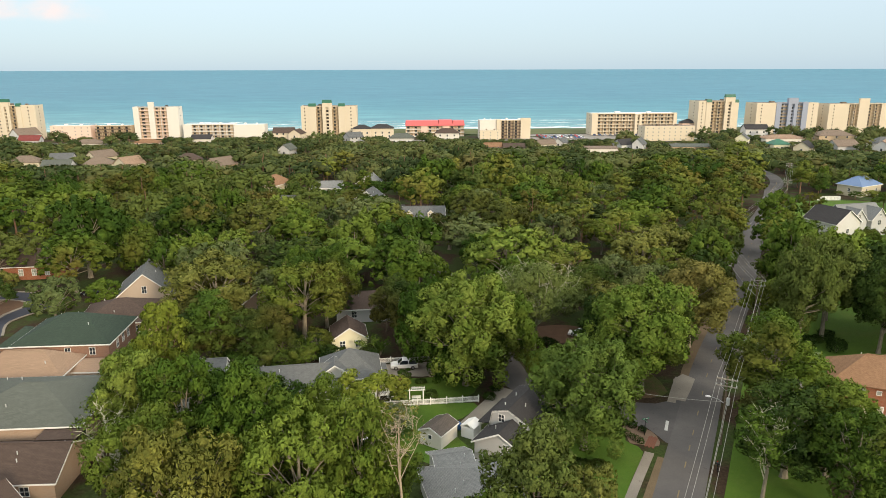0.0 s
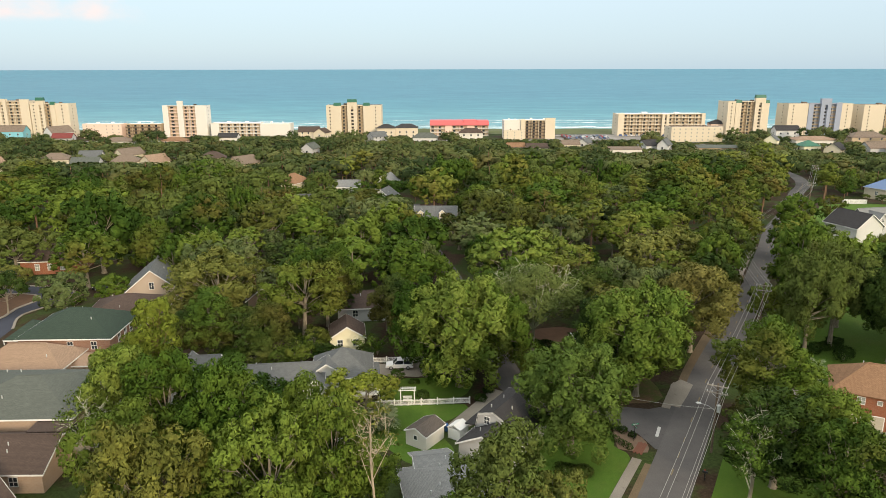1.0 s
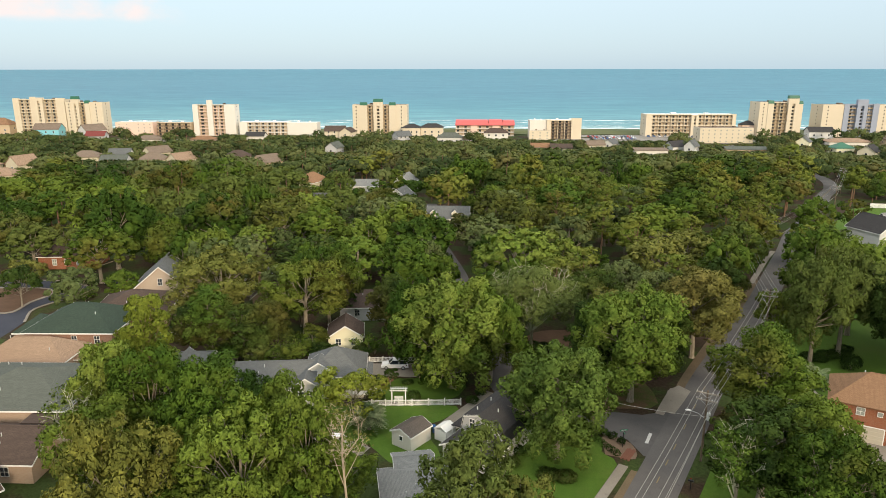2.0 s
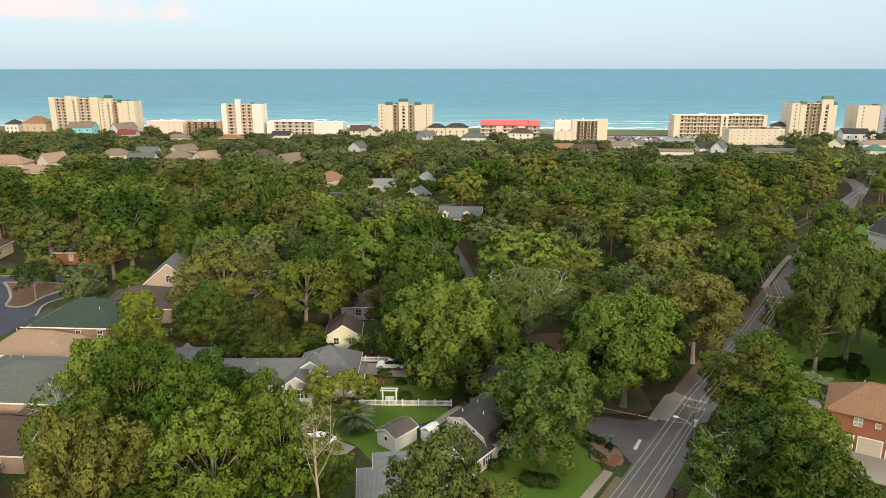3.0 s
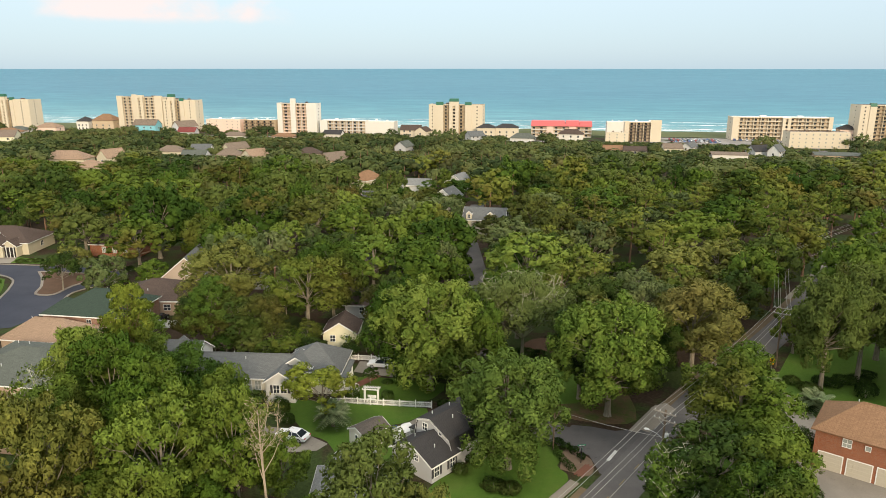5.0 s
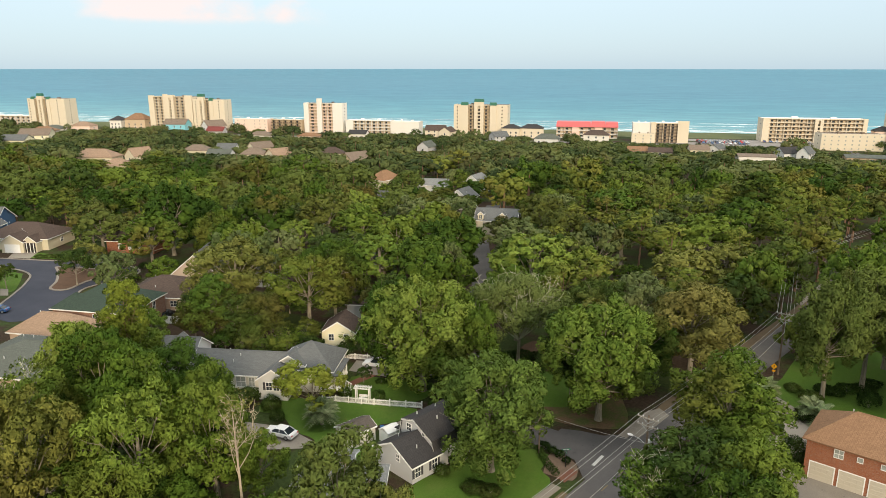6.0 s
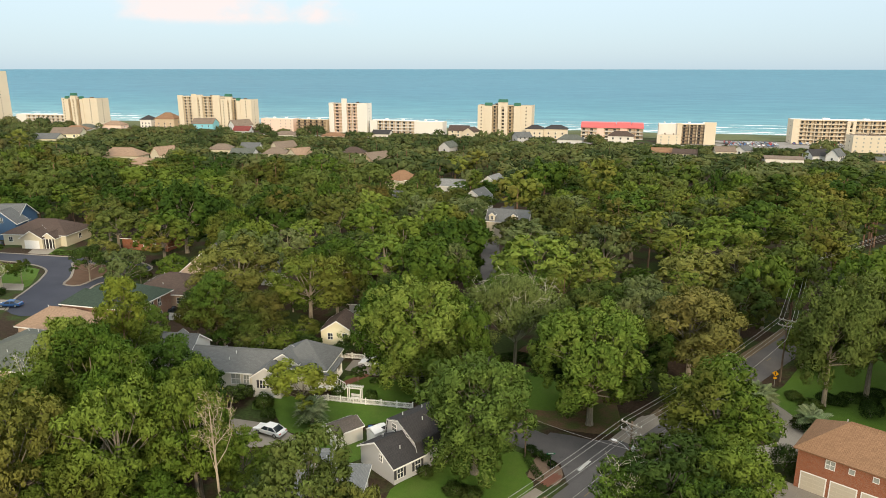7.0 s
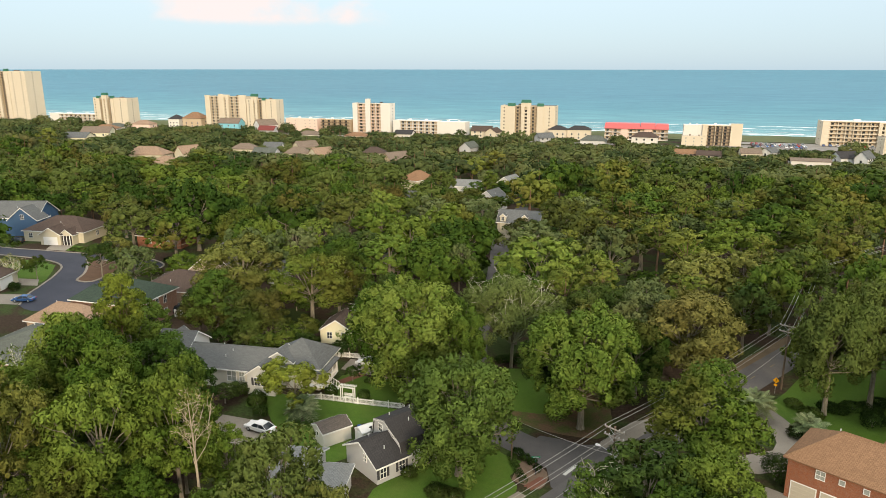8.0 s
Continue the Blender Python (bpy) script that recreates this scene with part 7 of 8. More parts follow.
SIZE = {"pine": (17, 4.4), "live": (11.5, 6.6), "tall": (18, 6.2), "oak": (15, 5.6)}
single, rest = spots[:160], spots[160:]
for px, py, r in single:
    piny = noise.noise((px * 0.012, py * 0.012, 3)) + (0.30 if px > 15 and py > 120 else -0.1) > 0.2
    pick = rng.random()
    k = (MID[3] if pick < 0.4 else MID[4]) if piny and pick < 0.65 and r < 6.5 else MID[int(rng.choice([0, 1, 2, 5, 6, 7, 8], p=[0.22, 0.24, 0.06, 0.08, 0.12, 0.10, 0.18]))]
    H, r = tree_size(px, py, r, k.name)
    h0, r0 = SIZE[k.name]
    plant(k, px, py, H / h0, r * 1.06 / r0, rng.uniform(0, 360))


def wood_arrays(g):
    """Faces of a stem as four-cornered ones."""
    return np.array(g.v), np.array([f for f in g.f if len(f) == 4])


def woods(name, label, spots, fine, seeds, leaf):
    """Many trees, as one sheet of woodland."""
    grown = []
    for i, style in enumerate(seeds):
        verts, stem, bark = grow(style, 900 + i * 13, fine)
        g = Geo().tube([(0, 0, -0.3), (0, 0, 6), (0.1, 0, 12)], [0.34, 0.24, 0.1], 4, False)
        grown.append((style, *verts, *wood_arrays(g)))
    fs, vs, evs, efs, tones, count = [], [], [], [], [], 0
    for px, py, r in spots:
        style, verts, soft, ev, ef = grown[rng.integers(len(grown))]
        h0, r0 = SIZE[style]
        H, r = tree_size(px, py, r, style)
        q, k, kz = rng.uniform(0, 6.28), r / r0 * 1.06, H / h0
        turn = np.array(((math.cos(q) * k, -math.sin(q) * k, 0), (math.sin(q) * k, math.cos(q) * k, 0), (0, 0, kz)))
        at = np.array((px, py, gz(px, py)))
        vs.append(verts @ turn.T + at)
        faced = soft @ np.linalg.inv(turn)
        fs.append(faced / np.linalg.norm(faced, axis=1)[:, None])
        tones.append(np.full(len(verts) // 3, rng.uniform(-0.48, 0.60)))
        evs.append(ev @ turn.T + at)
        efs.append(ef + count)
        count += len(ev)
    if vs:
        solo(name, quads_mesh(name, np.vstack(vs), [M[leaf], M["bark_pine"]], (np.vstack(evs), np.vstack(efs)), 3, np.concatenate(tones), np.vstack(fs)), None, label, "woods", kind="stuff")


groups = {}
for s in rest:
    d = s[1] - shore(s[0])
    band = "a" if d < 290 else "b"
    tone = noise.noise((s[0] * 0.02, s[1] * 0.02, 9)) + rng.uniform(-0.35, 0.35)
    groups.setdefault((band, "leaf_pine" if tone > (0.22 if s[0] > 10 or s[0] < -280 else 0.34) and d < 340 else "leaf_dark" if tone < (-0.08 if d < 300 else 0.26) else "leaf_oak"), []).append(s)
for (band, leaf), some in groups.items():
    kinds = {"leaf_pine": ["pine", "oak", "pine"], "leaf_dark": ["live", "oak", "live"], "leaf_oak": ["oak", "live", "tall"]}[leaf]
    tone = {"leaf_pine": "pine", "leaf_dark": "dark oak", "leaf_oak": "green oak"}[leaf]
    # far oaks take the leaf colour with haze mixed in
    woods("woodland" if band == "a" else "far_woods", f"closed canopy of {tone} trees" if band == "a" else f"distant {tone} trees between houses", some, 0.86 if band == "a" else 1.36, kinds, leaf if band == "a" or leaf == "leaf_pine" else "leaf_haze")


# ---- poles, wires and signs ----
def utility_pole(x, y, H, turn, tank=False, lamp=False, label="weathered timber power pole with two crossarms"):
    ob = thing("utility_pole", label, "power pole", pose(x, y, gz(x, y), 0, 0, turn), "power poles")
    part("pole", Geo().tube([(0, 0, -0.3), (0, 0, H * 0.5), (0, 0, H)], [0.17, 0.145, 0.115], 9), M["pole"], ob)
    ends = []
    for k, (z, reach) in enumerate(((H - 0.35, 1.35), (H - 1.35, 1.35))):
        arm = part("crossarm", Geo().box(-reach, reach, -0.17, -0.05, z - 0.07, z + 0.07), M["arm"], ob, "pale timber crossarm")
        for s in (-1, 1):
            part("brace", Geo().tube([(s * 0.75, -0.11, z - 0.06), (0, -0.13, z - 0.65)], [0.022, 0.022], 5), M["steel"], arm)
        for u in (-1.25, -0.65, 0.65, 1.25):
            part("insulator", Geo().tube([(u, -0.11, z + 0.07), (u, -0.11, z + 0.14), (u, -0.11, z + 0.17), (u, -0.11, z + 0.27)], [0.03, 0.06, 0.085, 0.04], 8), M["tank"], arm)
            if k == 0:
                ends.append((u, -0.11, z + 0.27))
    ends.append((0.2, -0.1, H - 3.6))
    if tank:
        t = part("transformer", Geo().tube([(0.36, 0.05, H - 4.1), (0.36, 0.05, H - 4.05), (0.36, 0.05, H - 3.15), (0.36, 0.05, H - 3.05)], [0.2, 0.25, 0.25, 0.2], 14), M["tank"], ob, "grey transformer can")
        part("bushing", Geo().tube([(0.36, 0.05, H - 3.05), (0.36, 0.05, H - 2.75)], [0.06, 0.03], 7), M["arm"], t)
    if lamp:
        a = part("lamp_arm", Geo().tube([(-0.1, 0, H - 3.9), (-0.9, 0, H - 3.45), (-1.9, 0, H - 3.3)], [0.035, 0.03, 0.028], 6), M["steel"], ob)
        part("lamp_head", Geo().tube([(-1.8, 0, H - 3.32), (-2.0, 0, H - 3.3), (-2.35, 0, H - 3.34), (-2.55, 0, H - 3.38)], [0.05, 0.14, 0.15, 0.05], 8), M["trim"], a)
    part("conduit", Geo().tube([(0.0, 0.17, 0.0), (0.0, 0.15, 3.0)], [0.05, 0.05], 6), M["tank"], ob)
    m = pose(x, y, gz(x, y), 0, 0, turn)
    return [m @ Vector(e) for e in ends]


POLES = [utility_pole(17.5, 44.0, 10.6, -27), utility_pole(38.3, 85.0, 10.1, -27, True, True, "timber power pole with grey transformer and street lamp"),
         utility_pole(60.4, 125.6, 11.2, -20), utility_pole(69.0, 165.5, 11.0, -24, True), utility_pole(130.4, 257.0, 9.8, -30), utility_pole(152.0, 300.0, 11.0, -25)]


def span(a, b, sag, thick, ob):
    a, b = Vector(a), Vector(b)
    path = [a.lerp(b, i / 14) - Vector((0, 0, sag * 4 * (i / 14) * (1 - i / 14))) for i in range(15)]
    part("wire", Geo().tube(path, [thick] * 15, 4, False), M["wire"], ob)


for p, q in zip(POLES, POLES[1:]):
    line = thing("power_line", "sagging overhead cables between timber poles", "cable", pose(0, 0, 0), "overhead cables")
    for k, (a, b) in enumerate(zip(p, q)):
        span(a, b, 0.7 if k < 4 else 1.1, 0.022 if k < 4 else 0.035, line)
line = thing("power_line", "thin service cable crossing the side street", "cable", pose(0, 0, 0), "overhead cables")
span(POLES[1][4], (24.8, 90.0, 6.0), 0.3, 0.018, line)
span((24.8, 90.0, 6.0), (13.2, 91.0, 4.2), 0.3, 0.018, line)
solo("timber_post", Geo().tube([(0, 0, -0.2), (0, 0, 6.3)], [0.11, 0.085], 8), M["pole"], "slim timber service post at the lawn edge", "pole", m=pose(24.8, 90.0, 0))
ob = thing("street_sign", "black post with green street-name blades", "street sign", pose(28.6, 87.5, 0, 0, 0, 20), "signs")
part("post", Geo().tube([(0, 0, -0.1), (0, 0, 2.7)], [0.05, 0.045], 8), M["black"], ob)
for z, q in ((2.62, 0), (2.38, 80)):
    blade = part("blade", Geo().box(-0.55, 0.55, -0.015, 0.015, z - 0.1, z + 0.1), M["signgreen"], ob, "green name blade", pose(0, 0, 0, 0, 0, q))
    for s in (-1, 1):
        part("lettering_bar", Geo().box(-0.38, 0.38, s * 0.016, s * 0.020, z - 0.035, z + 0.035), M["trim"], blade)
ob = thing("warning_sign", "yellow diamond warning sign on a steel post", "road sign", pose(59.3, 123.6, 0, 0, 0, -15), "signs")
part("post", Geo().tube([(0, 0, -0.1), (0, 0, 2.6)], [0.035, 0.035], 6), M["steel"], ob)
part("panel", Geo().solid([(0, -0.05, 1.75), (0.5, -0.05, 2.25), (0, -0.05, 2.75), (-0.5, -0.05, 2.25)], [(0, -0.03, 1.75), (0.5, -0.03, 2.25), (0, -0.03, 2.75), (-0.5, -0.03, 2.25)]), M["signyellow"], ob)
part("plate", Geo().box(-0.25, 0.25, -0.05, -0.03, 1.3, 1.62), M["signyellow"], ob)
part("lettering_bar", Geo().box(-0.06, 0.06, -0.056, -0.051, 2.0, 2.5), M["black"], ob)
ob = thing("mailbox", "black roadside mailbox on a post", "mailbox", pose(35.3, 78.4, 0, 0, 0, 63), "")
part("post", Geo().box(-0.06, 0.06, -0.06, 0.06, -0.1, 1.05), M["black"], ob)
part("box", Geo().tube([(0, -0.32, 1.18), (0, 0.32, 1.18)], [0.16, 0.16], 10), M["black"], ob)
part("flag", Geo().box(0.17, 0.19, 0.0, 0.12, 1.15, 1.42), M["carred"], ob)

# pavement slabs along the road
slabs(walk_line, "pavement", 1.25, "pale concrete pavement of poured slabs", 60)
slabs(walk_line_2, "pavement_2", 1.25, "pale concrete pavement of poured slabs beyond the side street", 60)
slabs(walk_line_3, "pavement_3", 1.25, "pale concrete pavement of poured slabs further up the road", 60)
base = thing("corner_bricks", "broken brick paving at the street corner", "paving", pose(29.0, 85.6, 0, 0, 0, 62), kind="structure")
tile = Geo().box(-0.24, 0.24, -0.115, 0.115, 0, 0.085).mesh("brick", M["brickpath"])
for i in range(6):
    for j in range(5):
        part("brick", tile, None, base, "", pose(-1.2 + 0.5 * i + 0.25 * (j % 2), -0.5 + 0.25 * j, 0.0))


# ---- fences and the garden ----
def picket_fence(points, label, high=1.05):
    ob = thing("picket_fence", label, "fence", pose(0, 0, 0), "white fences")
    for (x0, y0), (x1, y1) in zip(points, points[1:]):
        a, b = Vector((x0, y0)), Vector((x1, y1))
        way, length = (b - a).normalized(), (b - a).length
        m = pose(x0, y0, 0, 0, 0, math.degrees(math.atan2(way.y, way.x)))
        n = max(1, round(length / 2.3))
        for i in range(n + 1):
            x = length * i / n
            g = Geo().box(x - 0.065, x + 0.065, -0.065, 0.065, -0.1, high + 0.1).solid([(x - 0.09, -0.09, high + 0.1), (x + 0.09, -0.09, high + 0.1), (x + 0.09, 0.09, high + 0.1), (x - 0.09, 0.09, high + 0.1)], [(x - 0.02, -0.02, high + 0.2), (x + 0.02, -0.02, high + 0.2), (x + 0.02, 0.02, high + 0.2), (x - 0.02, 0.02, high + 0.2)])
            part("post", g, M["trim"], ob, "", m)
        for z in (0.25, high - 0.18):
            part("rail", Geo().box(0, length, 0.022, 0.06, z - 0.045, z + 0.045), M["trim"], ob, "", m)
        g = Geo()
        for i in range(int(length / 0.14)):
            x = 0.1 + 0.14 * i
            g.solid([(x, 0, 0.08), (x + 0.085, 0, 0.08), (x + 0.085, 0.02, 0.08), (x, 0.02, 0.08)], [(x + 0.02, 0, high), (x + 0.065, 0, high), (x + 0.065, 0.02, high), (x + 0.02, 0.02, high)])
        tagged(part("picket_infill", g, M["trim"], ob, "", m), kind="stuff")


picket_fence([(-9.5, 95.6), (-7.6, 96.4), (-1.5, 97.0), (5.9, 97.9)], "white picket fence across the back lawn")
picket_fence([(-14.8, 111.6), (-11.0, 112.4), (-4.0, 113.2), (2.5, 114.4)], "white picket fence along the driveway")
per = thing("pergola", "white garden pergola over a bench swing", "pergola", pose(-3.7, 97.9, 0, 0, 0, 5))
for px in (-1.05, 1.05):
    for py in (-0.35, 0.35):
        part("post", Geo().box(px - 0.07, px + 0.07, py - 0.07, py + 0.07, -0.05, 2.15), M["trim"], per)
for py in (-0.4, 0.4):
    part("beam", Geo().box(-1.35, 1.35, py - 0.04, py + 0.04, 2.15, 2.3), M["trim"], per)
for i in range(11):
    part("slat", Geo().box(-1.3 + 0.255 * i, -1.25 + 0.255 * i, -0.65, 0.65, 2.304, 2.40), M["trim"], per)
bench = thing("swing_bench", "white slatted bench hanging in the pergola", "bench", pose(-3.7, 97.9, 0, 0, 0, 5))
for i in range(4):
    part("seat_slat", Geo().box(-0.7, 0.7, -0.25 + 0.13 * i, -0.15 + 0.13 * i, 0.44, 0.47), M["trim"], bench)
for i in range(3):
    part("back_slat", Geo().box(-0.7, 0.7, 0.27, 0.30, 0.55 + 0.16 * i, 0.66 + 0.16 * i), M["trim"], bench)
for s in (-1, 1):
    part("leg", Geo().box(s * 0.66 - 0.03, s * 0.66 + 0.03, -0.25, 0.3, 0, 0.44), M["trim"], bench)


def shrub(x, y, R, H, leaf="leaf_hedge", label="round clipped green shrub", fine=0.16, seed=None):
    rng = np.random.default_rng(int(abs(x * 31 + y * 17)) if seed is None else seed)
    puffs = [(np.array((0, 0, H * 0.45)), np.array((R * 0.9, R * 0.9, H * 0.5)))]
    for i in range(6):
        q = i * 1.05 + rng.uniform(-0.3, 0.3)
        puffs.append((np.array((math.cos(q) * R * 0.55, math.sin(q) * R * 0.55, H * rng.uniform(0.3, 0.62))), np.array((R * 0.5, R * 0.5, H * 0.36))))
    c, n, s, soft = spray_puffs(puffs, 0.8, fine, rng, np.array((0, 0, H * 0.3)), 1.2, 0.1)
    ob = thing("shrub", label, "shrub", pose(x, y, gz(x, y)), "garden shrubs")
    part("foliage", quads_mesh("foliage", cards(c, n, s, rng), [M[leaf]], soft=np.repeat(soft, 3, axis=0)), None, ob)
    g = Geo()
    for i in range(4):
        q = i * 1.6
        g.tube([(0, 0, -0.1), (math.cos(q) * R * 0.3, math.sin(q) * R * 0.3, H * 0.5)], [0.04, 0.015], 4)
    part("branching_stem", g, M["bark_oak"], ob)
    return ob


for x, y, R, H in (((25.4, 91.2, 0.8, 1.2), (26.5, 90.5, 0.7, 1.0), (27.6, 90.0, 0.65, 0.95), (28.6, 88.6, 0.6, 0.9), (14.5, 84.6, 0.9, 1.3), (13.6, 81.6, 1.0, 1.4), (18.2, 79.6, 1.6, 0.8), (20.2, 79.4, 1.5, 0.8), (-7.0, 98.6, 1.0, 1.6), (-1.4, 98.8, 1.0, 1.7), (-16.0, 91.5, 1.5, 2.2), (-13.6, 88.8, 1.1, 1.5), (-20.5, 93.6, 1.4, 2.0), (57.2, 97.0, 1.7, 3.6), (61.6, 119.6, 1.3, 1.3), (63.6, 116.6, 1.8, 1.4), (66.4, 120.4, 1.6, 1.2), (61.2, 109.6, 1.5, 1.8), (70.0, 121.6, 1.8, 1.0), (72.6, 122.6, 1.8, 1.0), (67.8, 119.8, 1.4, 1.1), (74.4, 125.0, 1.6, 0.9))
    + ((7.6, 98.8, 1.0, 1.2), (8.8, 101.6, 0.9, 1.1), (17.6, 121.2, 2.0, 1.2), (20.2, 121.0, 1.8, 1.0), (15.2, 120.6, 1.5, 1.0), (-3.2, 104.6, 0.9, 0.7), (-120.0, 152.8, 1.2, 1.0), (-117.8, 153.6, 1.2, 1.0), (-115.6, 154.2, 1.2, 1.0), (-104.5, 121.5, 1.3, 1.2), (-102.5, 120.0, 1.1, 1.0), (-106.6, 122.0, 1.2, 1.1), (-86.5, 152.5, 1.2, 1.3), (-80.5, 142.0, 1.3, 1.6))):
    shrub(x, y, R, H)
shrub(71.6, 116.4, 1.6, 2.8, "leaf_hedge", "dark green bush with white blossoms", 0.2)
ob = thing("hedge", "low clipped hedge along the corner lawn", "hedge", pose(0, 0, 0), "garden shrubs")
rng = np.random.default_rng(4)
hedge = [(np.array((24.6 + 0.42 * i, 90.6 - 0.85 * i + 0.06 * i * i * 0.3, 0.3)), np.array((0.5, 0.62, 0.42))) for i in range(8)]
c, n, s, soft = spray_puffs(hedge, 0.8, 0.16, rng, np.array((26, 88, -1.0)), 1.3, 0.1)
part("foliage", quads_mesh("foliage", cards(c, n, s, rng), [M["leaf_hedge"]]), None, ob)


def crepe(x, y, H, seed):
    """A many-stemmed shrub with arching sprays."""
    rng = np.random.default_rng(seed)
    ob = thing("flowering_shrub", "arching many-stemmed green shrub under oaks", "shrub", pose(x, y, 0), "shrubs behind the cream house")
    g, cs, ns = Geo(), [], []
    for i in range(13):
        q, out = i * 2.4, H * rng.uniform(0.3, 0.62)
        tip = np.array((math.cos(q) * out, math.sin(q) * out, H * rng.uniform(0.7, 1.0)))
        g.tube([(0, 0, -0.1), tip * (0.35, 0.35, 0.6), tip], [0.04, 0.028, 0.01], 4)
        for k in range(60):
            t = rng.uniform(0.35, 1.05)
            cs.append(tip * (t * t, t * t, t) + rng.normal(size=3) * 0.16)
            ns.append(np.array((math.cos(q) * 0.4, math.sin(q) * 0.4, 1.0)) + rng.normal(size=3) * 0.6)
    ns = np.array(ns)
    part("branching_stem", g, M["bark_oak"], ob)
    part("foliage", quads_mesh("foliage", cards(np.array(cs), ns / np.linalg.norm(ns, axis=1)[:, None], rng.uniform(0.18, 0.34, len(cs)), rng, 1.7), [M["leaf_fresh"]]), None, ob)


for i, (x, y, H) in enumerate(((-34.5, 111.4, 3.6), (-30.8, 112.4, 3.4), (-27.0, 112.6, 3.6), (-23.6, 113.4, 3.4), (-20.6, 114.2, 3.0), (-12.8, 115.4, 3.8), (-10.8, 116.2, 3.4), (-38.0, 110.6, 3.4))):
    crepe(x, y, H, 40 + i)


def palm(x, y, H, reach, fronds, seed, label):
    rng = np.random.default_rng(seed)
    ob = thing("palm", label, "palm", pose(x, y, gz(x, y)), "palms")
    g = Geo().tube([(0, 0, -0.2), (0.03, 0, H * 0.5), (0, 0.03, H)], [0.28, 0.24, 0.2], 9)
    for i in range(8):
        z = H * (i + 0.5) / 8
        g.tube([(0, 0, z), (0, 0, z + 0.08)], [0.31, 0.27], 9)
    part("trunk", g, M["bark_oak"], ob)
    for i in range(fronds):
        q, up = i * 2.4, rng.uniform(-0.1, 1.25)
        tall = math.sin(up) * reach
        verts = []
        for k in range(13):
            t = k / 12
            r = reach * t * (0.55 + 0.45 * math.cos(up))
            z = H + tall * t - (0.6 + 0.5 * math.cos(up)) * reach * 0.55 * t * t
            c = np.array((math.cos(q) * r, math.sin(q) * r, z))
            side = np.array((-math.sin(q), math.cos(q), 0))
            ln = 0.62 * math.sin(math.pi * (0.1 + 0.86 * t)) * reach / 2.2 + 0.05
            for s in (-1, 1):
                end = c + side * s * ln + np.array((math.cos(q) * 0.2, math.sin(q) * 0.2, -0.35 * ln))
                fwd = np.array((math.cos(q), math.sin(q), 0)) * 0.17
                verts += [c - fwd, c + fwd, end + fwd * 0.2, end - fwd * 0.2]
        part("frond", quads_mesh("frond", np.array(verts), [M["leaf_palm"]], None, 4), None, ob)


palm(-6.7, 89.4, 2.3, 2.7, 60, 3, "short blue-green palm with weeping fronds on the lawn")
palm(62.7, 109.9, 1.7, 2.8, 54, 5, "short blue-green palm beside the driveway")
palm(55.8, 113.6, 2.6, 2.9, 50, 7, "bushy palm beside the driveway")


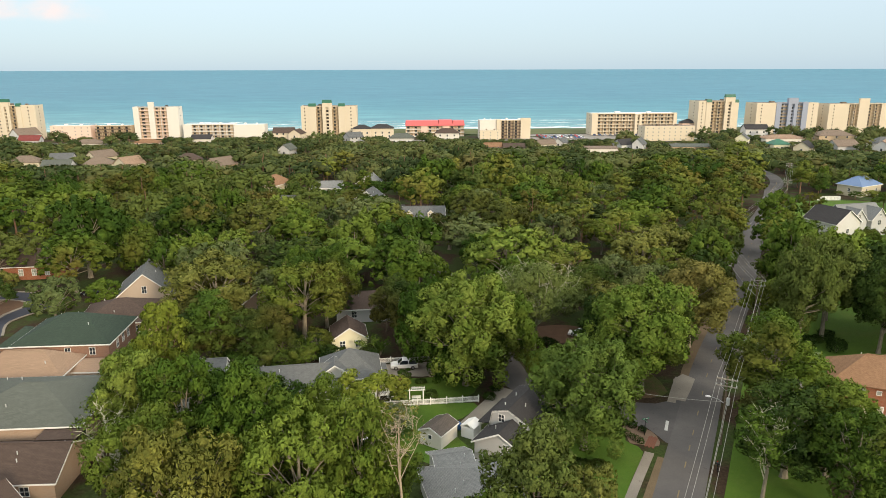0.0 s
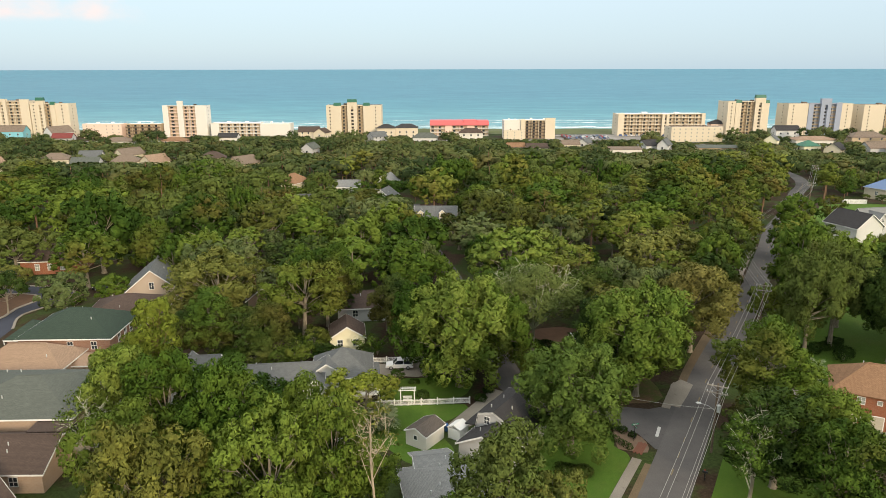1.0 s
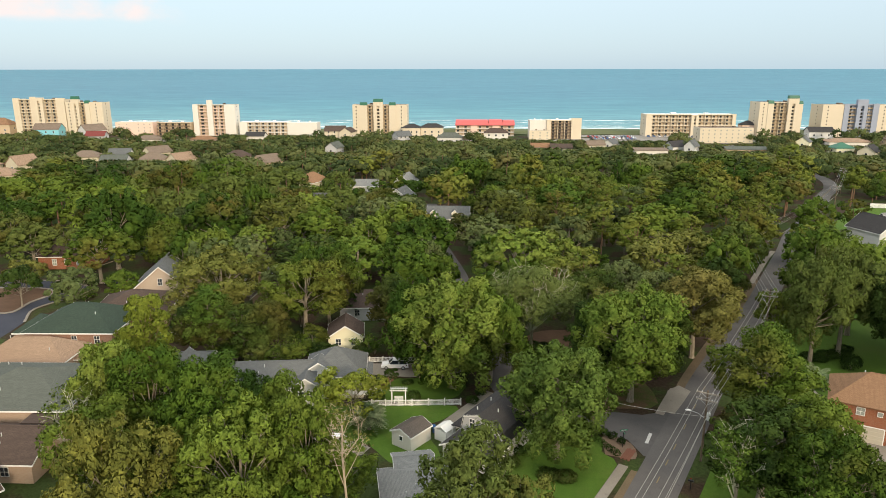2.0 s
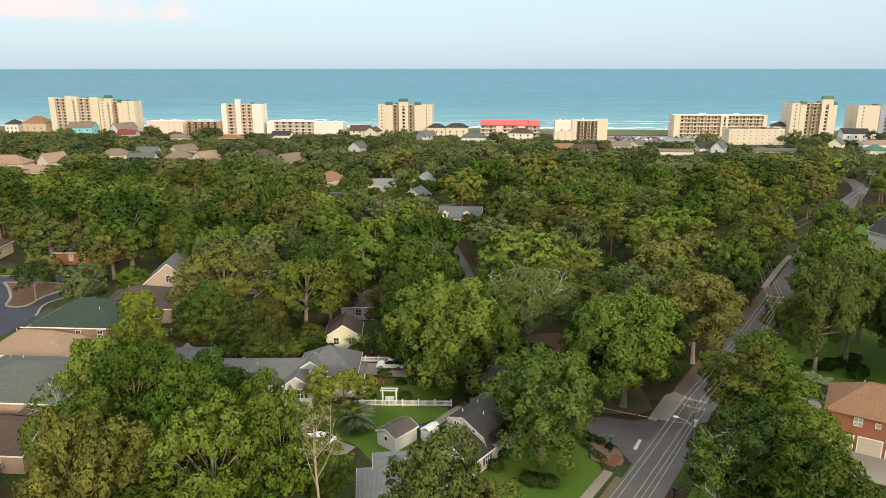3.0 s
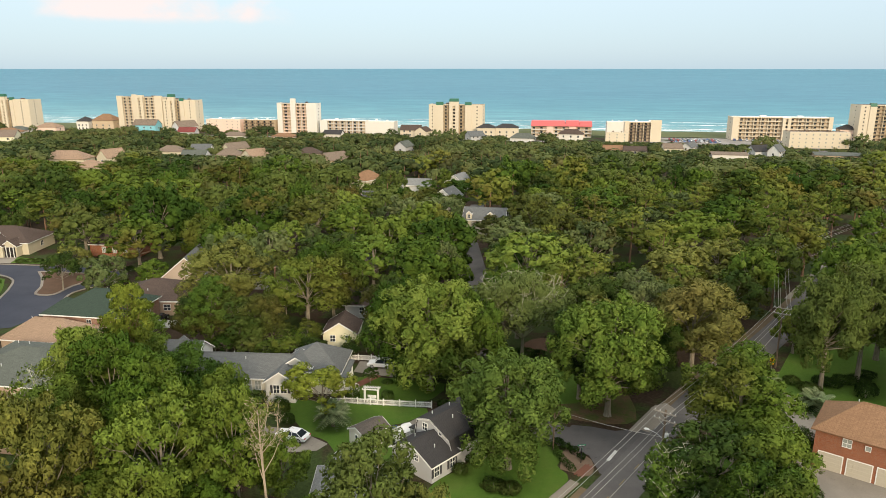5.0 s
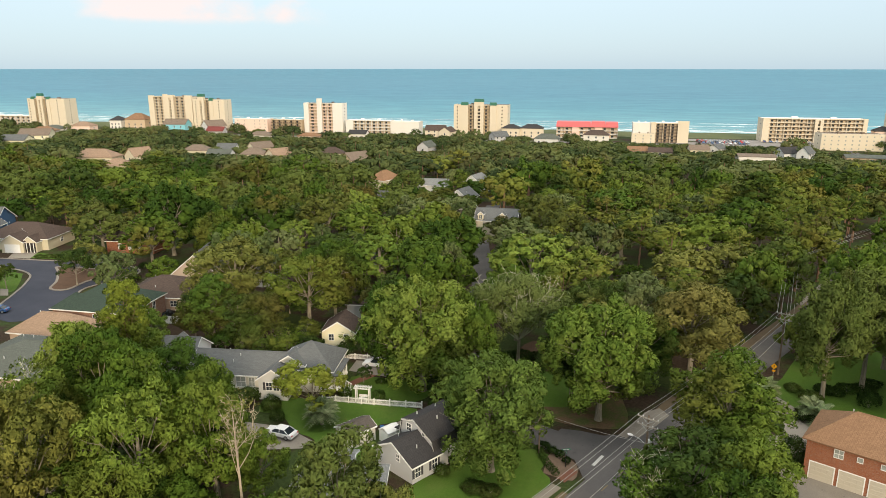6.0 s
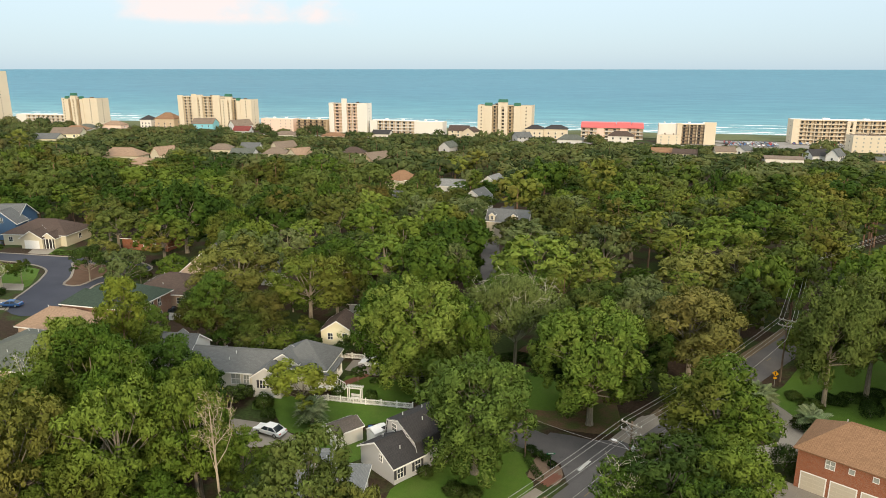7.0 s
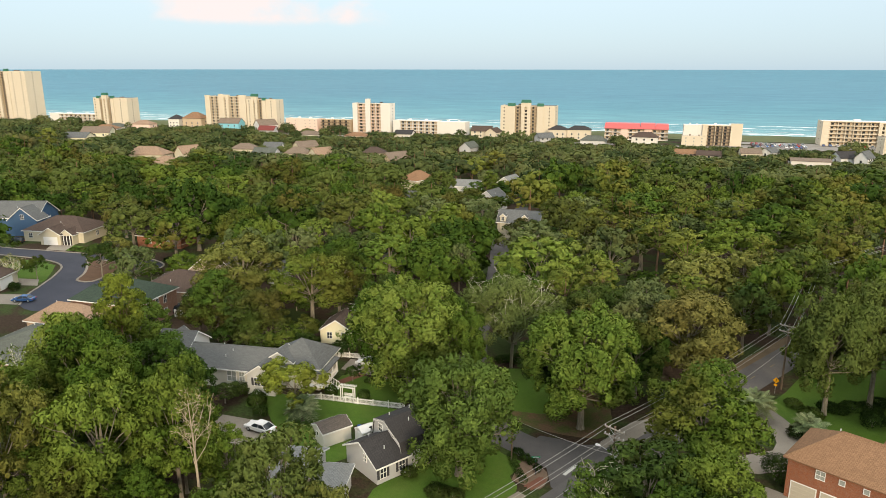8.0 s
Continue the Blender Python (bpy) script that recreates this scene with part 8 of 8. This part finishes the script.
# ---- cars ----
def car(x, y, turn, paint_mat, kind, label, group="parked cars"):
    """kind: saloon or estate (tall five-door)."""
    ob = thing("car", label, "car", pose(x, y, gz(x, y) + 0.045, 0, 0, turn), group)
    tall = kind == "estate"
    L, W = (4.75, 1.86) if tall else (4.8, 1.82)
    h1, h2 = (0.98, 1.68) if tall else (0.88, 1.42)
    side = [(-L / 2, 0.42), (-L / 2 + 0.06, 0.30), (L / 2 - 0.06, 0.30), (L / 2, 0.46), (L / 2 - 0.05, 0.68), (L / 2 - 0.30, h1 - 0.14), (L / 2 - 1.15, h1 - 0.02), (-L / 2 + (0.1 if tall else 0.9), h1 + 0.02), (-L / 2 + 0.06, h1 - 0.04)]
    g = Geo()
    for s in (1,):
        g.solid([(px, -W / 2, pz) for px, pz in side], [(px, W / 2, pz) for px, pz in side])
    body = part("body", g, paint_mat, ob, "", None, 0.05)
    f0, f1, r1, r0 = L / 2 - 1.25, L / 2 - 2.0, -L / 2 + (0.55 if tall else 1.35), -L / 2 + (0.12 if tall else 0.55)
    low = [(f0, -W / 2 + 0.06, h1 - 0.03), (f0, W / 2 - 0.06, h1 - 0.03), (r0, W / 2 - 0.06, h1), (r0, -W / 2 + 0.06, h1)]
    high = [(f1, -W / 2 + 0.22, h2 - 0.05), (f1, W / 2 - 0.22, h2 - 0.05), (r1, W / 2 - 0.22, h2 - 0.05), (r1, -W / 2 + 0.22, h2 - 0.05)]
    part("glazing", Geo().solid(low, high), M["carglass"], ob, "dark tinted glass")
    roof = [(f1 + 0.02, -W / 2 + 0.20), (f1 + 0.02, W / 2 - 0.20), (r1 - 0.02, W / 2 - 0.20), (r1 - 0.02, -W / 2 + 0.20)]
    part("roof", Geo().solid([(a, b, h2 - 0.055) for a, b in roof], [(a * 0.96, b * 0.9, h2 + 0.02) for a, b in roof]), paint_mat, ob)
    for s in (-1, 1):
        for xa, xb in ((f0, f1), (r0, r1), ((f1 + r1) / 2, (f1 + r1) / 2)):
            part("pillar", Geo().tube([(xa, s * (W / 2 - 0.06), h1), (xb, s * (W / 2 - 0.21), h2 - 0.03)], [0.045, 0.04], 5), paint_mat, ob)
        part("headlight", Geo().box(L / 2 - 0.22, L / 2 - 0.03, s * (W / 2 - 0.42), s * (W / 2 - 0.05), 0.62, 0.74), M["trim"], ob)
        part("tail_light", Geo().box(-L / 2 + 0.02, -L / 2 + 0.10, s * (W / 2 - 0.38), s * (W / 2 - 0.04), 0.66, 0.82), M["carred"], ob)
        part("mirror", Geo().box(f0 - 0.35, f0 - 0.2, s * (W / 2), s * (W / 2 + 0.16), h1 + 0.02, h1 + 0.15), paint_mat, ob)
        for px in (L / 2 - 0.92, -L / 2 + 0.95):
            wheel = part("wheel", Geo().tube([(px, s * (W / 2 - 0.2), 0.33), (px, s * (W / 2 + 0.02), 0.33)], [0.33, 0.33], 16), M["tyre"], ob)
            part("rim", Geo().tube([(px, s * (W / 2 + 0.018), 0.33), (px, s * (W / 2 + 0.032), 0.33)], [0.22, 0.2], 12), M["steel"], wheel)
    return ob


car(-6.2, 110.6, 184, M["carwhite"], "estate", "white estate car parked on the driveway")
car(-10.9, 84.9, 172, M["carwhite"], "saloon", "white saloon with dark glass parked on the driveway")
car(27.0, 124.7, 160, M["carwhite"], "saloon", "white saloon parked under the oaks")
car(-93.6, 115.0, 200, M["carblue"], "saloon", "blue saloon parked on a driveway")
car(-57.0, 121.8, 100, M["carblack"], "estate", "black estate car behind the brick house")
car(-143.0, 153.0, 190, M["carblack"], "estate", "dark estate car parked on the court")
car(-79.5, 151.5, 185, M["carblack"], "saloon", "dark saloon parked under oaks")
proto = {}
rng = np.random.default_rng(21)
tones = ("carwhite", "carsilver", "carblack", "carred", "carblue", "carsilver")
words = {"carwhite": "white", "carsilver": "silver", "carblack": "black", "carred": "red", "carblue": "blue"}
for i in range(46):
    row = i // 12
    x, y = 80 + (i % 12) * 3.1 + rng.uniform(-0.3, 0.3), 556 + row * 8.5 + (x_off := rng.uniform(-0.4, 0.4))
    if row == 3:
        x, y = 128 + (i % 12) * 4.4, 578
    tone = tones[int(rng.integers(len(tones)))]
    m = pose(x, y, gz(x, y) + 0.1, 0, 0, 90 + rng.uniform(-4, 4) + 180 * (i % 2))
    if tone not in proto:
        proto[tone] = car(x, y, 90, M[tone], "estate" if tone == "carblack" else "saloon", f"{words[tone]} car in the beach car park", "cars in the beach car park")
        proto[tone].matrix_basis = m
    else:
        copy_thing(proto[tone], m)
